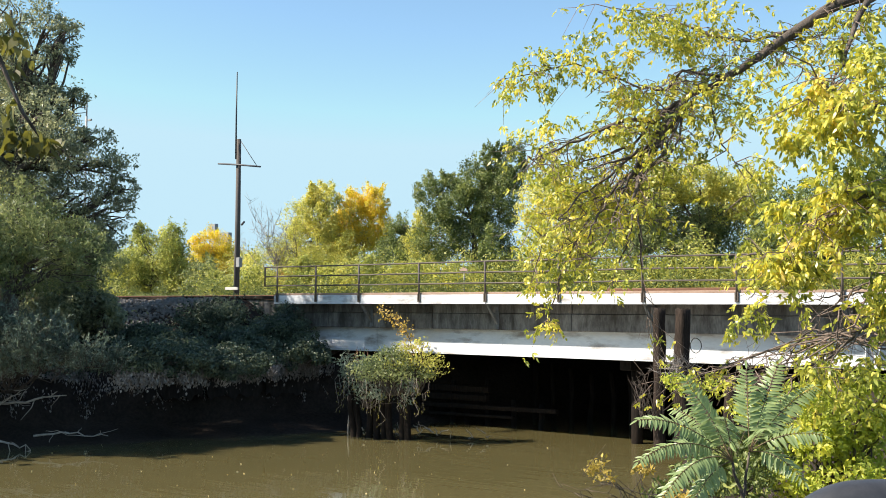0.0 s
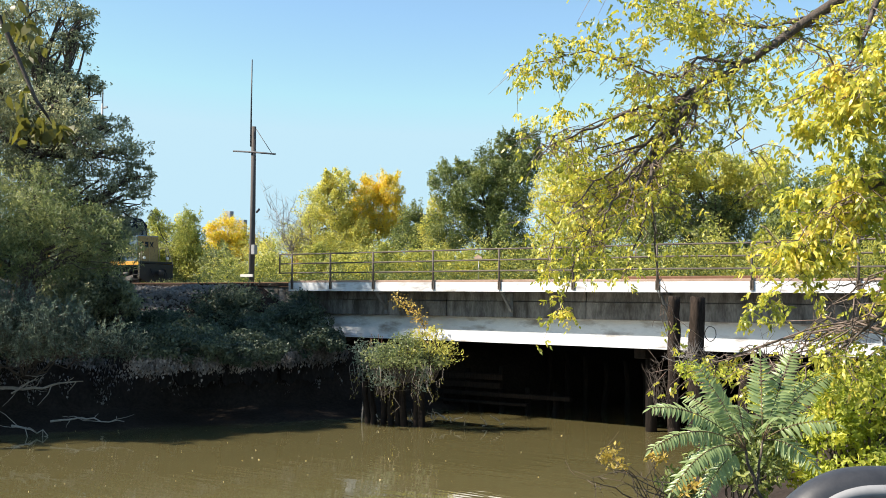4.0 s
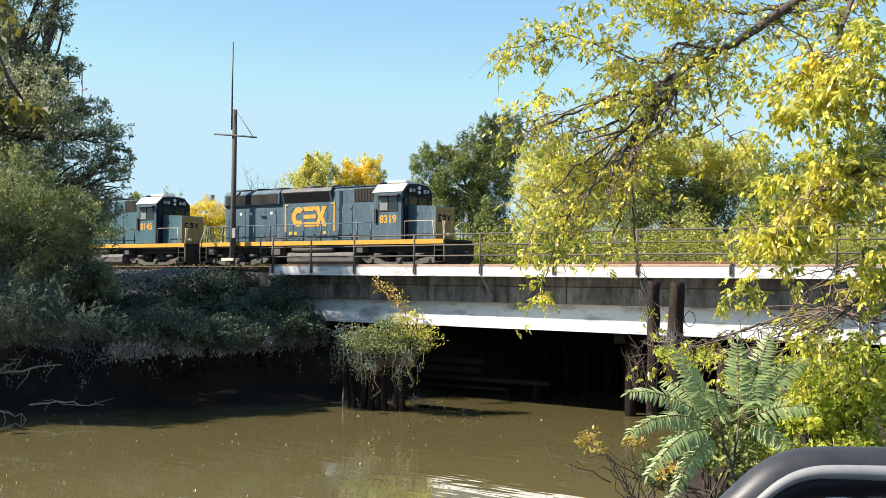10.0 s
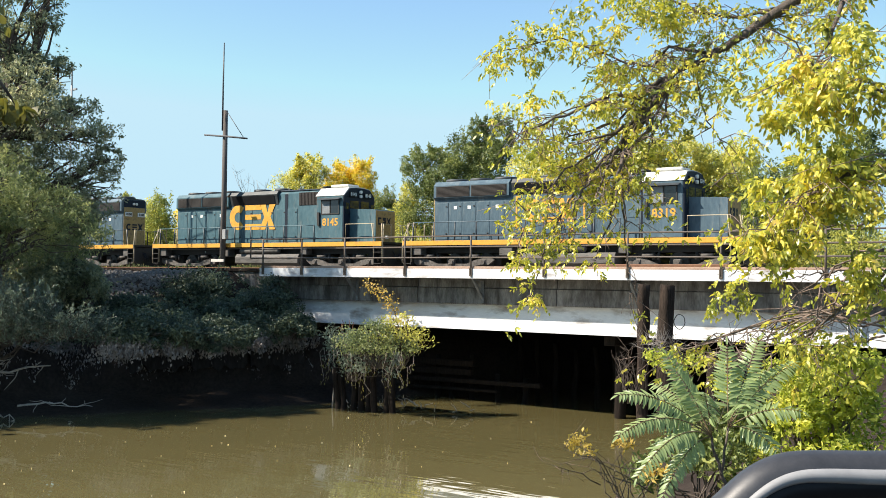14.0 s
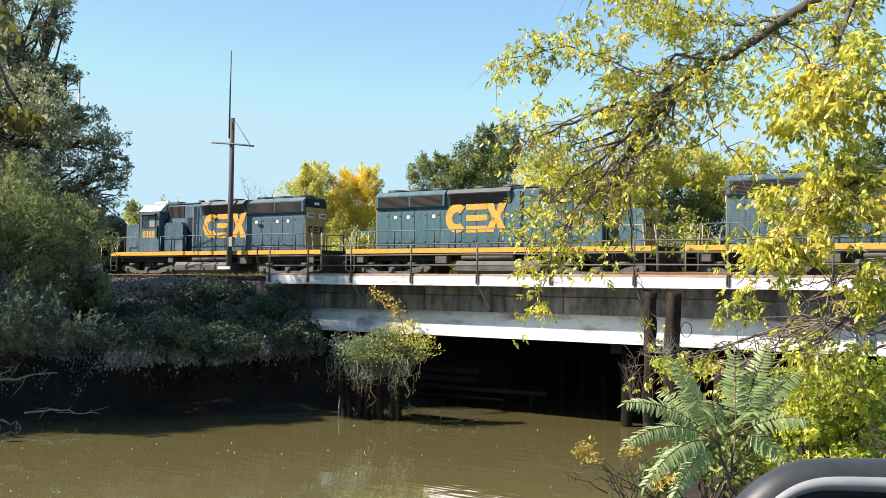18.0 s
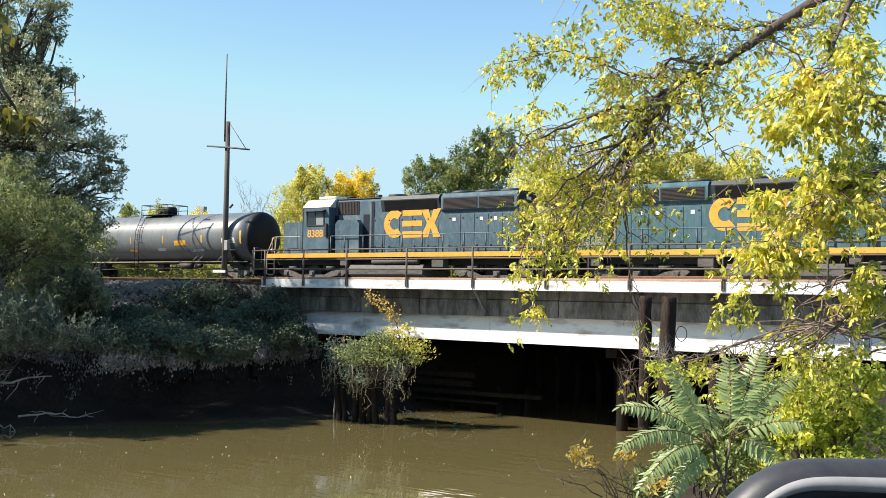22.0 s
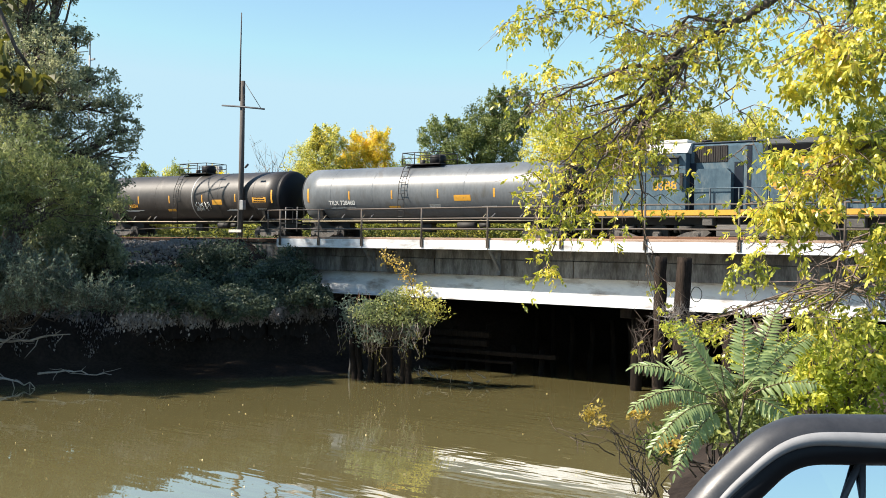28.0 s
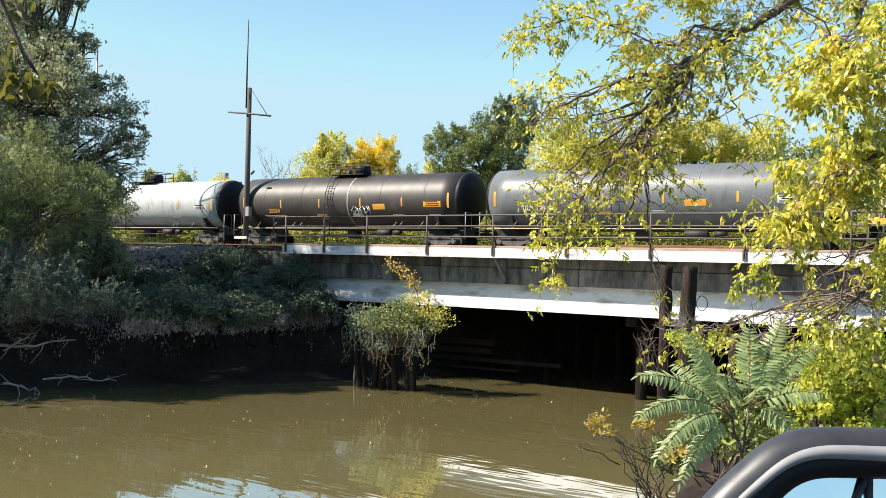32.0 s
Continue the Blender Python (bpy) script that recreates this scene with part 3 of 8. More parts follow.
def clumped(lobes, n, clumps=26, spread=0.22, shell=0.55, layer=1.0, ways=False):
    """Leaf places: every lobe (x, y, z, r across, r up) holds clumps of leaves, denser towards its skin, with gaps between.
    layer below 1 flattens the clumps into shelves. With ways, also the way that each leaf faces: outwards from its clump and lobe."""
    vol = np.array([l[3] * max(l[4], 0.2) for l in lobes])
    out, face = [], []
    for l, share in zip(lobes, vol / vol.sum()):
        k = max(6, int(clumps * (0.6 + share * 2)))
        c = unit(RNG.normal(size=(k, 3))) * (RNG.uniform(shell, 1.05, (k, 1)))
        m = max(8, int(n * share))
        w = RNG.integers(0, k, m)
        size = RNG.uniform(0.6, 1.4, (k, 1))
        off = unit(RNG.normal(size=(m, 3))) * RNG.uniform(0.35, 1.0, (m, 1)) ** 0.5 * 1.7
        p = c[w] + off * spread * size[w] * np.array([1, 1, layer])
        out.append(p * np.array([l[3], l[3], l[4]]) + np.array(l[:3]))
        face.append(unit(off * 0.5 + unit(p) * 0.7 + np.array([0, 0, 0.35])))
    return (np.concatenate(out), np.concatenate(face)) if ways else np.concatenate(out)


def pinnate(C, length, pairs=3):
    """Compound leaves that hang from the places C: leaflets in pairs along a drooping stalk. Gives places and ways."""
    n = len(C)
    d = unit(RNG.normal(size=(n, 3)) * np.array([1, 1, 0.5]) + np.array([0, 0, -0.55]))
    across = unit(np.cross(d, RNG.normal(size=(n, 3)) * 0.5 + np.array([-0.3, -0.6, 0.6])))
    P, W = [], []
    for k in range(pairs):
        f = 0.3 + 0.6 * k / pairs
        for sgn in (-1, 1):
            P.append(C + d * length * f + np.array([0, 0, -0.25 * length * f * f]))
            W.append((across * sgn * 0.9 + d * 0.7 + np.array([0, 0, -0.45])) * 2.0)
    P.append(C + d * length + np.array([0, 0, -0.25 * length]))
    W.append((d + np.array([0, 0, -0.5])) * 2.0)
    return np.concatenate(P), np.concatenate(W)


def shoots(lobes, n, upward=0.6, per=16):
    """Leaves along thin shoots that stand out of each lobe and make its outline uneven."""
    out = []
    k = max(4, n // (len(lobes) * per))
    for l in lobes:
        size = np.array([l[3], l[3], l[4]])
        d = unit(RNG.normal(size=(per, 3)) + np.array([0, 0, upward]))
        w = RNG.integers(0, per, k * per)
        f = RNG.uniform(0.6, 1.0, (k * per, 1)) ** 0.7
        reach = RNG.uniform(1.0, 1.65, (per, 1))
        out.append(np.array(l[:3]) + d[w] * size * f * reach[w] + RNG.normal(size=(k * per, 3)) * 0.07 * size.mean())
    return np.concatenate(out)


def bent(a, b, sag=0.0, wobble=0.05, n=7):
    """Points of a natural, slightly crooked branch from a to b."""
    a, b = Vector(a), Vector(b)
    L = (b - a).length
    pts = []
    for i in range(n):
        t = i / (n - 1)
        j = Vector(RNG.normal(size=3)) * wobble * L * (0 if i in (0, n - 1) else 1) * 0.5
        pts.append(a.lerp(b, t) + Vector((0, 0, sag * L * 4 * t * (1 - t))) + j)
    return pts


def taper(r0, r1, n=7):
    return [r0 + (r1 - r0) * i / (n - 1) for i in range(n)]


def tree(name, label, foot, lobes, leaf, n, length, width, trunk_r=0.2, droop=0.35, group="", category="tree", clumps=26, spread=0.22, upward=0.9, layer=1.0):
    """A tree: a tapered trunk, a limb into each lobe with side twigs, and a crown of single leaves."""
    t = thing(name, label, category, group, at=Matrix.Translation(foot))
    foot = Vector(foot)
    top = max(lobes, key=lambda l: l[2])
    cx = sum(l[0] for l in lobes) / len(lobes)
    cy = sum(l[1] for l in lobes) / len(lobes)
    crotch = Vector((foot.x * 0.4 + cx * 0.6, foot.y * 0.4 + cy * 0.6, foot.z + (top[2] - foot.z) * 0.55))
    sh = Shape()
    path = bent((0, 0, -0.3), crotch - foot, 0, 0.05)
    sh.tube(path, taper(trunk_r, trunk_r * 0.6), 10)
    part("trunk", sh, M["bark"], t)
    for l in lobes:
        c = Vector(l[:3]) - foot
        start = path[-1] if c.z > path[-1].z * 0.9 else path[min(6, max(2, int(6 * c.z / max(path[-1].z, 0.1) * 0.75)))]
        lb = Shape()
        lp = bent(start, c, 0.05, 0.08)
        lr = trunk_r * 0.42
        lb.tube(lp, taper(lr, lr * 0.3), 6)
        for k in range(7):
            e = c + Vector(RNG.normal(size=3)) * 0.55 * Vector((l[3], l[3], l[4])).length * 0.5
            lb.tube(bent(lp[2 + k % 4], e, 0.05, 0.12, 5), taper(lr * 0.35, 0.012, 5), 4)
        part("limb", lb, M["bark"], t)
    P, face = clumped(lobes, int(n * 0.86), clumps, spread, 0.6, layer, True)
    P2 = shoots(lobes, int(n * 0.14), upward)
    P = np.concatenate([P, P2]) - np.array(foot)
    face = np.concatenate([face, RNG.normal(size=P2.shape)])
    part("crown", leaf_mesh("crown", P, length, width, droop, facing=face, loose=0.45), LEAF[leaf], t)
    return t


def bush(name, label, lobes, leaf, n, length, width, group="", droop=0.2, clumps=26, foot=None, category="bush", spread=0.22, stem_r=0.03):
    l0 = lobes[0]
    foot = Vector(foot if foot else (l0[0], l0[1], l0[2] - l0[4]))
    t = thing(name, label, category, group, at=Matrix.Translation(foot))
    sh = Shape()
    for l in lobes:
        for k in range(5):
            e = Vector(l[:3]) - foot + Vector(RNG.normal(size=3)) * 0.4 * l[4]
            sh.tube(bent((RNG.normal() * 0.1, RNG.normal() * 0.1, -0.1), e, 0.05, 0.1, 6), taper(stem_r, stem_r * 0.3, 6), 5)
    tagged(part("stem", sh, M["bark"], t), kind="stuff")
    P, face = clumped(lobes, n, clumps, spread, 0.6, 1.0, True)
    part("leaves", leaf_mesh("leaves", P - np.array(foot), length, width, droop, facing=face, loose=0.45), LEAF[leaf], t)
    return t


# ---- ground and water ----
def shore_left(y):
    return -24.9 + 0.58 * (y - 28.5) if y < 60 else -6.6


def shore_right(y):
    return -6.9 - 0.41 * (y - 15.2) if y < 45 else -19.1 + (0.5 * (y - 45) if y < 75 else 15)


def clamp(t):
    return max(0.0, min(1.0, t))


def ease(t):
    t = clamp(t)
    return t * t * (3 - 2 * t)


def ground_height(x, y):
    # Bank drawn out so that dark soil stands for the creek's shadowed edge.
    shade_shelf = 1.7 * clamp((29.3 - y) / 2.0)
    dl, dr = shore_left(y) + shade_shelf - x, x - shore_right(y)
    dn = 10.0 - (-0.594 * x + 0.8045 * y)
    land = max(dl, dr, dn)
    if land < 0:
        return max(-1.4, land * 0.7)
    lump = 0.22 * noise.noise((x * 0.45, y * 0.45, 0.3)) + 0.07 * noise.noise((x * 1.7, y * 1.7, 4.0))
    if land == dl:
        top = 3.0 + 1.55 * ease((y - 22) / 6.5)
        under = 28.6 < y < 57 and x > -29.2
        if under:
            top = 4.0
        inner = land - shade_shelf
        low = 0.45 * clamp(land / (1.2 + shade_shelf)) + 1.4 * ease((inner - 1.2) / 0.3)
        return min(top, low + (top - 1.85) * clamp((inner - 1.6) / 4.7)) + lump * clamp(land) * (0.3 if y > 29.5 else 1)
    top = 2.8 if y < 26 else 2.3 + 2.2 * ease((y - 57) / 6)
    return min(top, land * 0.38) + lump * clamp(land / 2)


def terrain():
    xs = [-900, -600, -400, -250, -160, -110, -85, -70, -60, -54, -50] + [-47 + 0.55 * i for i in range(96)] + [7, 10, 16, 26, 45, 80, 150, 300, 600, 900]
    ys = [-300, -150, -80, -40, -20, -10, -4, 0, 4, 7] + [9 + 0.5 * i for i in range(50)] + [34.5 + 1.4 * i for i in range(26)] + [74, 80, 90, 110, 150, 220, 350, 600, 900, 1300]
    sh = Shape()
    nx = len(xs)
    sh.v = [(x, y, ground_height(x, y)) for y in ys for x in xs]
    for j in range(len(ys) - 1):
        for i in range(nx - 1):
            sh.face([j * nx + i, j * nx + i + 1, (j + 1) * nx + i + 1, (j + 1) * nx + i], True)
    return tagged(part("ground", sh, M["soil"]), "earth banks of a creek with an embankment, darkened for shade", "ground", kind="structure")


terrain()
sh = Shape()
sh.v = [(-120, -60, 0), (120, -60, 0), (120, 160, 0), (-120, 160, 0)]
sh.face([0, 1, 2, 3])
tagged(part("water", sh, M["water"]), "murky olive-green creek water with faint ripples", "water", kind="structure")

# ---- bridge ----
EDGE = 28.1
bridge = thing("railway_bridge", "white steel girder railway bridge with stained concrete fascia", "bridge")
POSTS = (-28.68, -26.65, -24.52, -21.77, -19.01, -16.22, -13.36, -10.49, -7.62, -4.75, -1.9, 1.0, 3.9, 6.8)
JOINTS = (-28.9, -24.52, -19.01, -13.36, -7.62, -1.9, 3.9, 9.0)
for a, b in zip(JOINTS, JOINTS[1:]):
    sh = Shape()
    sh.box(a + 0.01, b - 0.01, EDGE, EDGE + 0.02, 4.43, 4.75, 0.006)
    sh.box(a + 0.01, b - 0.01, EDGE + 0.02, EDGE + 0.16, 4.43, 4.45)
    sh.box(a + 0.01, b - 0.01, EDGE + 0.02, EDGE + 0.16, 4.73, 4.75)
    part("edge_channel", sh, M["whitesteel"], bridge, "white steel edge channel")
    sh = Shape()
    sh.box(a + 0.01, b - 0.01, EDGE + 0.17, 29.04, 4.64, 4.71, 0.01)
    part("walkway_plank", sh, M["concrete"], bridge)
    sh = Shape()
    sh.box(a + 0.02, b - 0.02, EDGE + 0.03, EDGE + 0.42, 4.752, 4.83, 0.012)
    part("deck_board", sh, M["tanboard"], bridge, "rust-stained board along the deck edge")
    for z0, z1, y0 in ((4.12, 4.635, 28.86), (3.56, 4.105, 28.83)):
        mid = (a + b) / 2
        for p, q in ((a, mid), (mid, b)):
            sh = Shape()
            sh.box(p + 0.012, q - 0.012, y0 + RNG.uniform(-0.012, 0.012), 29.05, z0, z1, 0.012)
            part("fascia_panel", sh, M["concrete"], bridge, "stained concrete fascia panel")
    sh = Shape()
    sh.box(a + 0.004, b - 0.004, 29.14, 29.17, 2.74, 3.555)
    part("girder_web", sh, M["whitesteel"], bridge)
    sh = Shape()
    sh.box(a + 0.004, b - 0.004, 28.98, 29.34, 2.69, 2.735, 0.005)
    part("girder_flange", sh, M["whitesteel"], bridge)
for x in (-7.3, -6.95, 2.0):
    sh = Shape()
    sh.box(x - 0.012, x + 0.012, 28.99, 29.135, 2.74, 3.55)
    part("stiffener", sh, M["whitesteel"], bridge)
for x in JOINTS[1:-1]:
    sh = Shape()
    sh.prism([(EDGE + 0.05, 4.425), (28.84, 4.425), (28.84, 4.35), (EDGE + 0.2, 4.36)], x - 0.05, x + 0.05, "x")
    sh.prism([(EDGE + 0.12, 4.36), (EDGE + 0.24, 4.36), (28.84, 3.80), (28.84, 3.68)], x - 0.04, x + 0.04, "x")
    sh.box(x - 0.06, x + 0.06, 28.79, 28.822, 3.6, 4.36)
    part("bracket", sh, M["bracket"], bridge, "triangular bracket under the walkway")
sh = Shape()
sh.box(-28.9, 9, 29.06, 57, 4.33, 4.63)
part("deck_slab", sh, M["concrete"], bridge)
# Inner girders are white too; dark steel stands for shade under the deck.
for y in (33.5, 38, 42.5, 47, 51.5, 56):
    sh = Shape()
    sh.box(-27.5, 9, y - 0.015, y + 0.015, 2.74, 4.32)
    sh.box(-27.5, 9, y - 0.2, y + 0.2, 2.69, 2.738)
    part("inner_girder", sh, M["darksteel"], bridge)
sh = Shape()
sh.box(-29.2, -27.2, 29.2, 57, 0.0, 4.3, 0.03)
part("abutment", sh, M["concrete"], bridge, "dark concrete abutment")
sh = Shape()
for x in (-8.2, -14.6):
    for i in range(9):
        sh.cyl((x + 0.1 * math.sin(i * 2.1), 30.2 + i * 3.1, -1.5), (x, 30.2 + i * 3.1, 2.68), 0.2, 0.17, 9)
    sh.box(x - 0.2, x + 0.2, 29.4, 56.5, 2.35, 2.68, 0.02)
part("pile_bent", sh, M["shadetimber"], bridge, "dark timber pile bent")

railing = thing("bridge_railing", "rusty brown three-bar pipe railing along the bridge edge", "railing")
for x in POSTS:
    sh = Shape()
    sh.cyl((x, EDGE - 0.02, 4.55), (x, EDGE - 0.02, 5.85), 0.035, n=8)
    sh.box(x - 0.06, x + 0.06, EDGE - 0.045, EDGE - 0.003, 4.5, 4.78, 0.01)
    part("post", sh, M["railing"], railing)
for z, dx in ((5.84, 0.0), (5.48, 0.0), (5.12, 0.0)):
    sh = Shape()
    pts = [(-29.36, EDGE - 0.02, z)] + [(x, EDGE - 0.02, z + 0.012 * math.sin(x * 1.3)) for x in POSTS]
    sh.tube(pts, 0.027, 7)
    part("rail", sh, M["railing"], railing)
sh = Shape()
sh.cyl((-29.36, EDGE - 0.02, 5.10), (-29.36, EDGE - 0.02, 5.86), 0.03, n=8)
part("end_post", sh, M["railing"], railing)

wall = Shape()
wall.box(-37.5, -28.92, 28.7, 29.05, 2.6, 4.60, 0.03)
tagged(part("wall_abutment", wall, M["concrete"]), "dark low concrete wing wall beside the bridge", "wall", kind="structure")
sh = Shape()
sh.box(-44, -28.95, 28.62, 28.88, 4.605, 4.74, 0.015)
tagged(part("curb_timber", sh, M["timber"]), "long dark timber curb on the wing wall", "timber")

# ---- tracks ----
TRACK_C = Vector((-10.0, 48.76, 0))
TRACK_W = 0.04
U = Vector((math.cos(TRACK_W), math.sin(TRACK_W), 0))
N = Vector((-U.y, U.x, 0))


def on_track(s, off=0.0, z=0.0):
    p = TRACK_C + U * s + N * off
    return (p.x, p.y, z)


def rail_shape(sh, a, b):
    """One rail as a prism with foot, web and head between two points, top at their height."""
    a, b = Vector(a), Vector(b)
    d = (b - a).normalized()
    w = Vector((-d.y, d.x, 0))
    prof = [(-0.075, -0.17), (0.075, -0.17), (0.075, -0.155), (0.012, -0.13), (0.012, -0.04), (0.036, -0.03), (0.036, 0), (-0.036, 0), (-0.036, -0.03), (-0.012, -0.04), (-0.012, -0.13), (-0.075, -0.155)]
    o = len(sh.v)
    for p in (a, b):
        for q, z in prof:
            c = p + w * q
            sh.v.append((c.x, c.y, p.z + z))
    n = len(prof)
    for i in range(n):
        j = (i + 1) % n
        sh.face([o + i, o + j, o + n + j, o + n + i])
    sh.face([o + i for i in range(n)])
    sh.face([o + n + i for i in range(n)])


bed = Shape()
a, b = -140, 90
prof = [(-2.6, 4.3), (-1.75, 4.6), (1.75, 4.6), (2.6, 4.3)]
for s in (a, b):
    for off, z in prof:
        bed.v.append(on_track(s, off, z))
for i in range(4):
    bed.face([i, (i + 1) % 4, 4 + (i + 1) % 4, 4 + i])
tagged(part("ballast_bed", bed, M["ballast"]), "grey crushed-stone ballast bed under the track", "ballast", kind="structure")
track = thing("railway_track", "rusty railway track with dark wooden sleepers", "track")
for off in (-0.755, 0.755):
    sh = Shape()
    rail_shape(sh, on_track(a, off, 4.78), on_track(b, off, 4.78))
    part("rail", sh, M["rust"], track)
sl = Shape().box(-0.11, 0.11, -1.3, 1.3, -0.17, 0, 0.012).mesh("sleeper")
sl.materials.append(M["timber"])
for i in range(150):
    o = new("sleeper", sl)
    o.parent = track
    o.matrix_basis = pose(*on_track(-70 + i * 0.62, RNG.normal() * 0.02, 4.612), 0, 0, math.degrees(TRACK_W) + RNG.normal() * 0.6)
side = thing("siding_track", "rusty disused side track on the bridge deck", "track")
for off in (31.9, 33.4):
    sh = Shape()
    rail_shape(sh, (-80, off, 4.80), (9, off, 4.80))
    part("rail", sh, M["rust"], side)
sh = Shape()
sh.box(-15.2, -10.6, 29.35, 29.62, 4.64, 4.93, 0.02)
tagged(part("spare_beam", sh, M["rust"]), "rust-red steel beam lying on the deck edge", "beam")

# ---- mast beside the track ----
mast = thing("utility_mast", "grey wooden pole with crossarm and thin antenna beside the track", "utility pole")
sh = Shape()
sh.tube([(-50.11, 45.40, 4.12), (-50.03, 45.40, 9.42), (-50.01, 45.40, 15.06)], [0.19, 0.17, 0.15], 12)
part("pole", sh, M["pole"], mast)
sh = Shape()
sh.tube([(-49.95, 45.10, 13.72), (-49.94, 45.10, 16.75), (-49.90, 45.10, 19.40)], [0.055, 0.05, 0.035], 8)
part("antenna", sh, M["darksteel"], mast)
sh = Shape()
sh.tube([(-51.69, 45.15, 13.57), (-49.71, 45.15, 13.34), (-47.72, 45.15, 13.06)], [0.055, 0.06, 0.055], 6)
part("crossarm", sh, M["darksteel"], mast)
sh = Shape()
sh.tube([(-49.57, 45.20, 14.84), (-48.13, 45.20, 13.19)], [0.022, 0.022], 6)
part("stay_wire", sh, M["darksteel"], mast)
bx = Vector((-49.51, 45.10, 7.02))
sh = Shape()
sh.box(bx.x - 0.17, bx.x + 0.17, bx.y - 0.16, bx.y + 0.1, bx.z - 0.3, bx.z + 0.32, 0.02)
part("equipment_box", sh, M["galv"], mast, "pale grey equipment box")
bx = Vector((-49.95, 44.90, 5.36))
sh = Shape()
sh.box(bx.x - 0.62, bx.x + 0.55, bx.y - 0.04, bx.y + 0.04, bx.z - 0.09, bx.z + 0.09, 0.01)
part("board", sh, M["palewood"], mast, "bleached horizontal board")
bx = Vector((-49.33, 45.20, 9.45))
sh = Shape()
sh.cyl((bx.x - 0.12, bx.y, bx.z), (bx.x + 0.22, bx.y - 0.1, bx.z + 0.16), 0.07, n=8)
part("floodlight", sh, M["darksteel"], mast)

# a flat lattice mast up the line, turned edge-on to fit the camera's view between the trees
far_mast = thing("lattice_mast", "flat grey steel lattice mast turned edge-on to the camera, with a short crossarm", "mast")
AWAY = Vector((-0.826, 0.563, 0))
mid = Vector((-58.86, 40.1, 0))
for k in (-0.92, 0.0, 0.92):
    sh = Shape()
    p = mid + AWAY * k
    sh.cyl((p.x, p.y, 4.2), (p.x, p.y, 16.6), 0.06 if k else 0.04, n=8)
    part("leg", sh, M["galv"], far_mast)
for i in range(5):
    z = 5.2 + 2.2 * i
    for a, b in ((-0.92, 0.92), (0.92, -0.92)):
        sh = Shape()
        p, q = mid + AWAY * a, mid + AWAY * b
        sh.tube([(p.x, p.y, z), (q.x, q.y, z + 2.2)], 0.035, 6)
        part("brace", sh, M["galv"], far_mast)
sh = Shape()
sh.cyl((mid.x, mid.y, 16.4), (mid.x, mid.y, 18.2), 0.05, n=8)
sh.box(mid.x - 0.1, mid.x + 0.55, mid.y - 0.05, mid.y + 0.05, 16.4, 16.52, 0.01)
part("crossarm", sh, M["galv"], far_mast)

sign = thing("trackside_marker", "small tan peaked marker board on a thin post behind the track", "sign")
p = Vector((-37.08, 52.40, 6.50))
sh = Shape()
sh.prism([(p.x - 0.3, p.z - 0.07), (p.x + 0.3, p.z - 0.07), (p.x + 0.3, p.z + 0.03), (p.x, p.z + 0.16), (p.x - 0.3, p.z + 0.03)], p.y - 0.02, p.y + 0.02)
part("board", sh, M["tanboard"], sign)
sh = Shape()
sh.cyl((p.x, p.y + 0.05, 4.3), (p.x, p.y + 0.05, p.z), 0.035, n=8)
part("post", sh, M["galv"], sign)

# ---- timber piles and fender ----
for foot, top, r in (((-12.13, 26.50, 0.37), (-12.10, 26.50, 4.34), 0.165), ((-11.41, 26.30, 0.46), (-11.33, 26.30, 4.34), 0.2)):
    t = thing("mooring_pile", "tall weathered black timber pile with frayed top", "pile", "old timber piles")
    sh = Shape()
    path = bent(foot, top, 0, 0.012, 9)
    path = [path[i].lerp(path[i + 1], f) for i in range(8) for f in (0, 0.33, 0.67)] + [path[-1]]
    sh.tube(path, r, 26)
    for i in range(len(sh.v)):
        v, c, a = Vector(sh.v[i]), path[i // 26], i % 26
        k = 1 + 0.10 * noise.noise((a * 1.7, v.z * 0.35, r)) + 0.08 * noise.noise((a * 0.6, v.z * 1.1, 5)) - 0.05 * (a % 2)
        drop = 0.16 * abs(noise.noise((a * 0.9, r * 9, 2))) if i // 26 == len(path) - 1 else 0
        sh.v[i] = (c.x + (v.x - c.x) * k, c.y + (v.y - c.y) * k, v.z - drop)
    part("shaft", sh, M["timber"], t)
stubs = ((-9.99, 26.20, 2.59), (-9.27, 26.40, 2.67), (-8.72, 26.20, 2.67), (-9.39, 25.90, 2.52), (-7.49, 26.40, 2.63))
for i, p in enumerate(stubs):
    t = thing("pile_stub", "short dark rotten timber pile", "pile", "old timber piles")
    sh = Shape()
    sh.tube(bent((p[0], p[1], 0.3), p, 0, 0.03, 6), taper(0.2, 0.16, 6), 10)
    part("shaft", sh, M["timber"], t)

fender = thing("timber_fender", "rotten dark timber fender standing in the water under the bridge", "fender", at=Matrix.Translation((1.3, -1.77, 0.05)))
for i in range(14):
    x = -24.3 + i * 0.30 + RNG.normal() * 0.05 if i < 8 else -22.3 + (i - 8) * 0.85 + RNG.normal() * 0.1
    y = 27.9 + 0.05 * i + RNG.normal() * 0.05 if i < 8 else 36.2 + RNG.normal() * 0.1
    sh = Shape()
    h = RNG.uniform(1.4, 2.0) if i < 8 else RNG.uniform(1.6, 2.3)
    sh.tube(bent((x, y, -1.2), (x + RNG.normal() * 0.06, y + RNG.normal() * 0.05, h), 0, 0.02, 5), taper(0.13, 0.10, 5), 8)
    part("fender_post", sh, M["shadetimber"], fender)
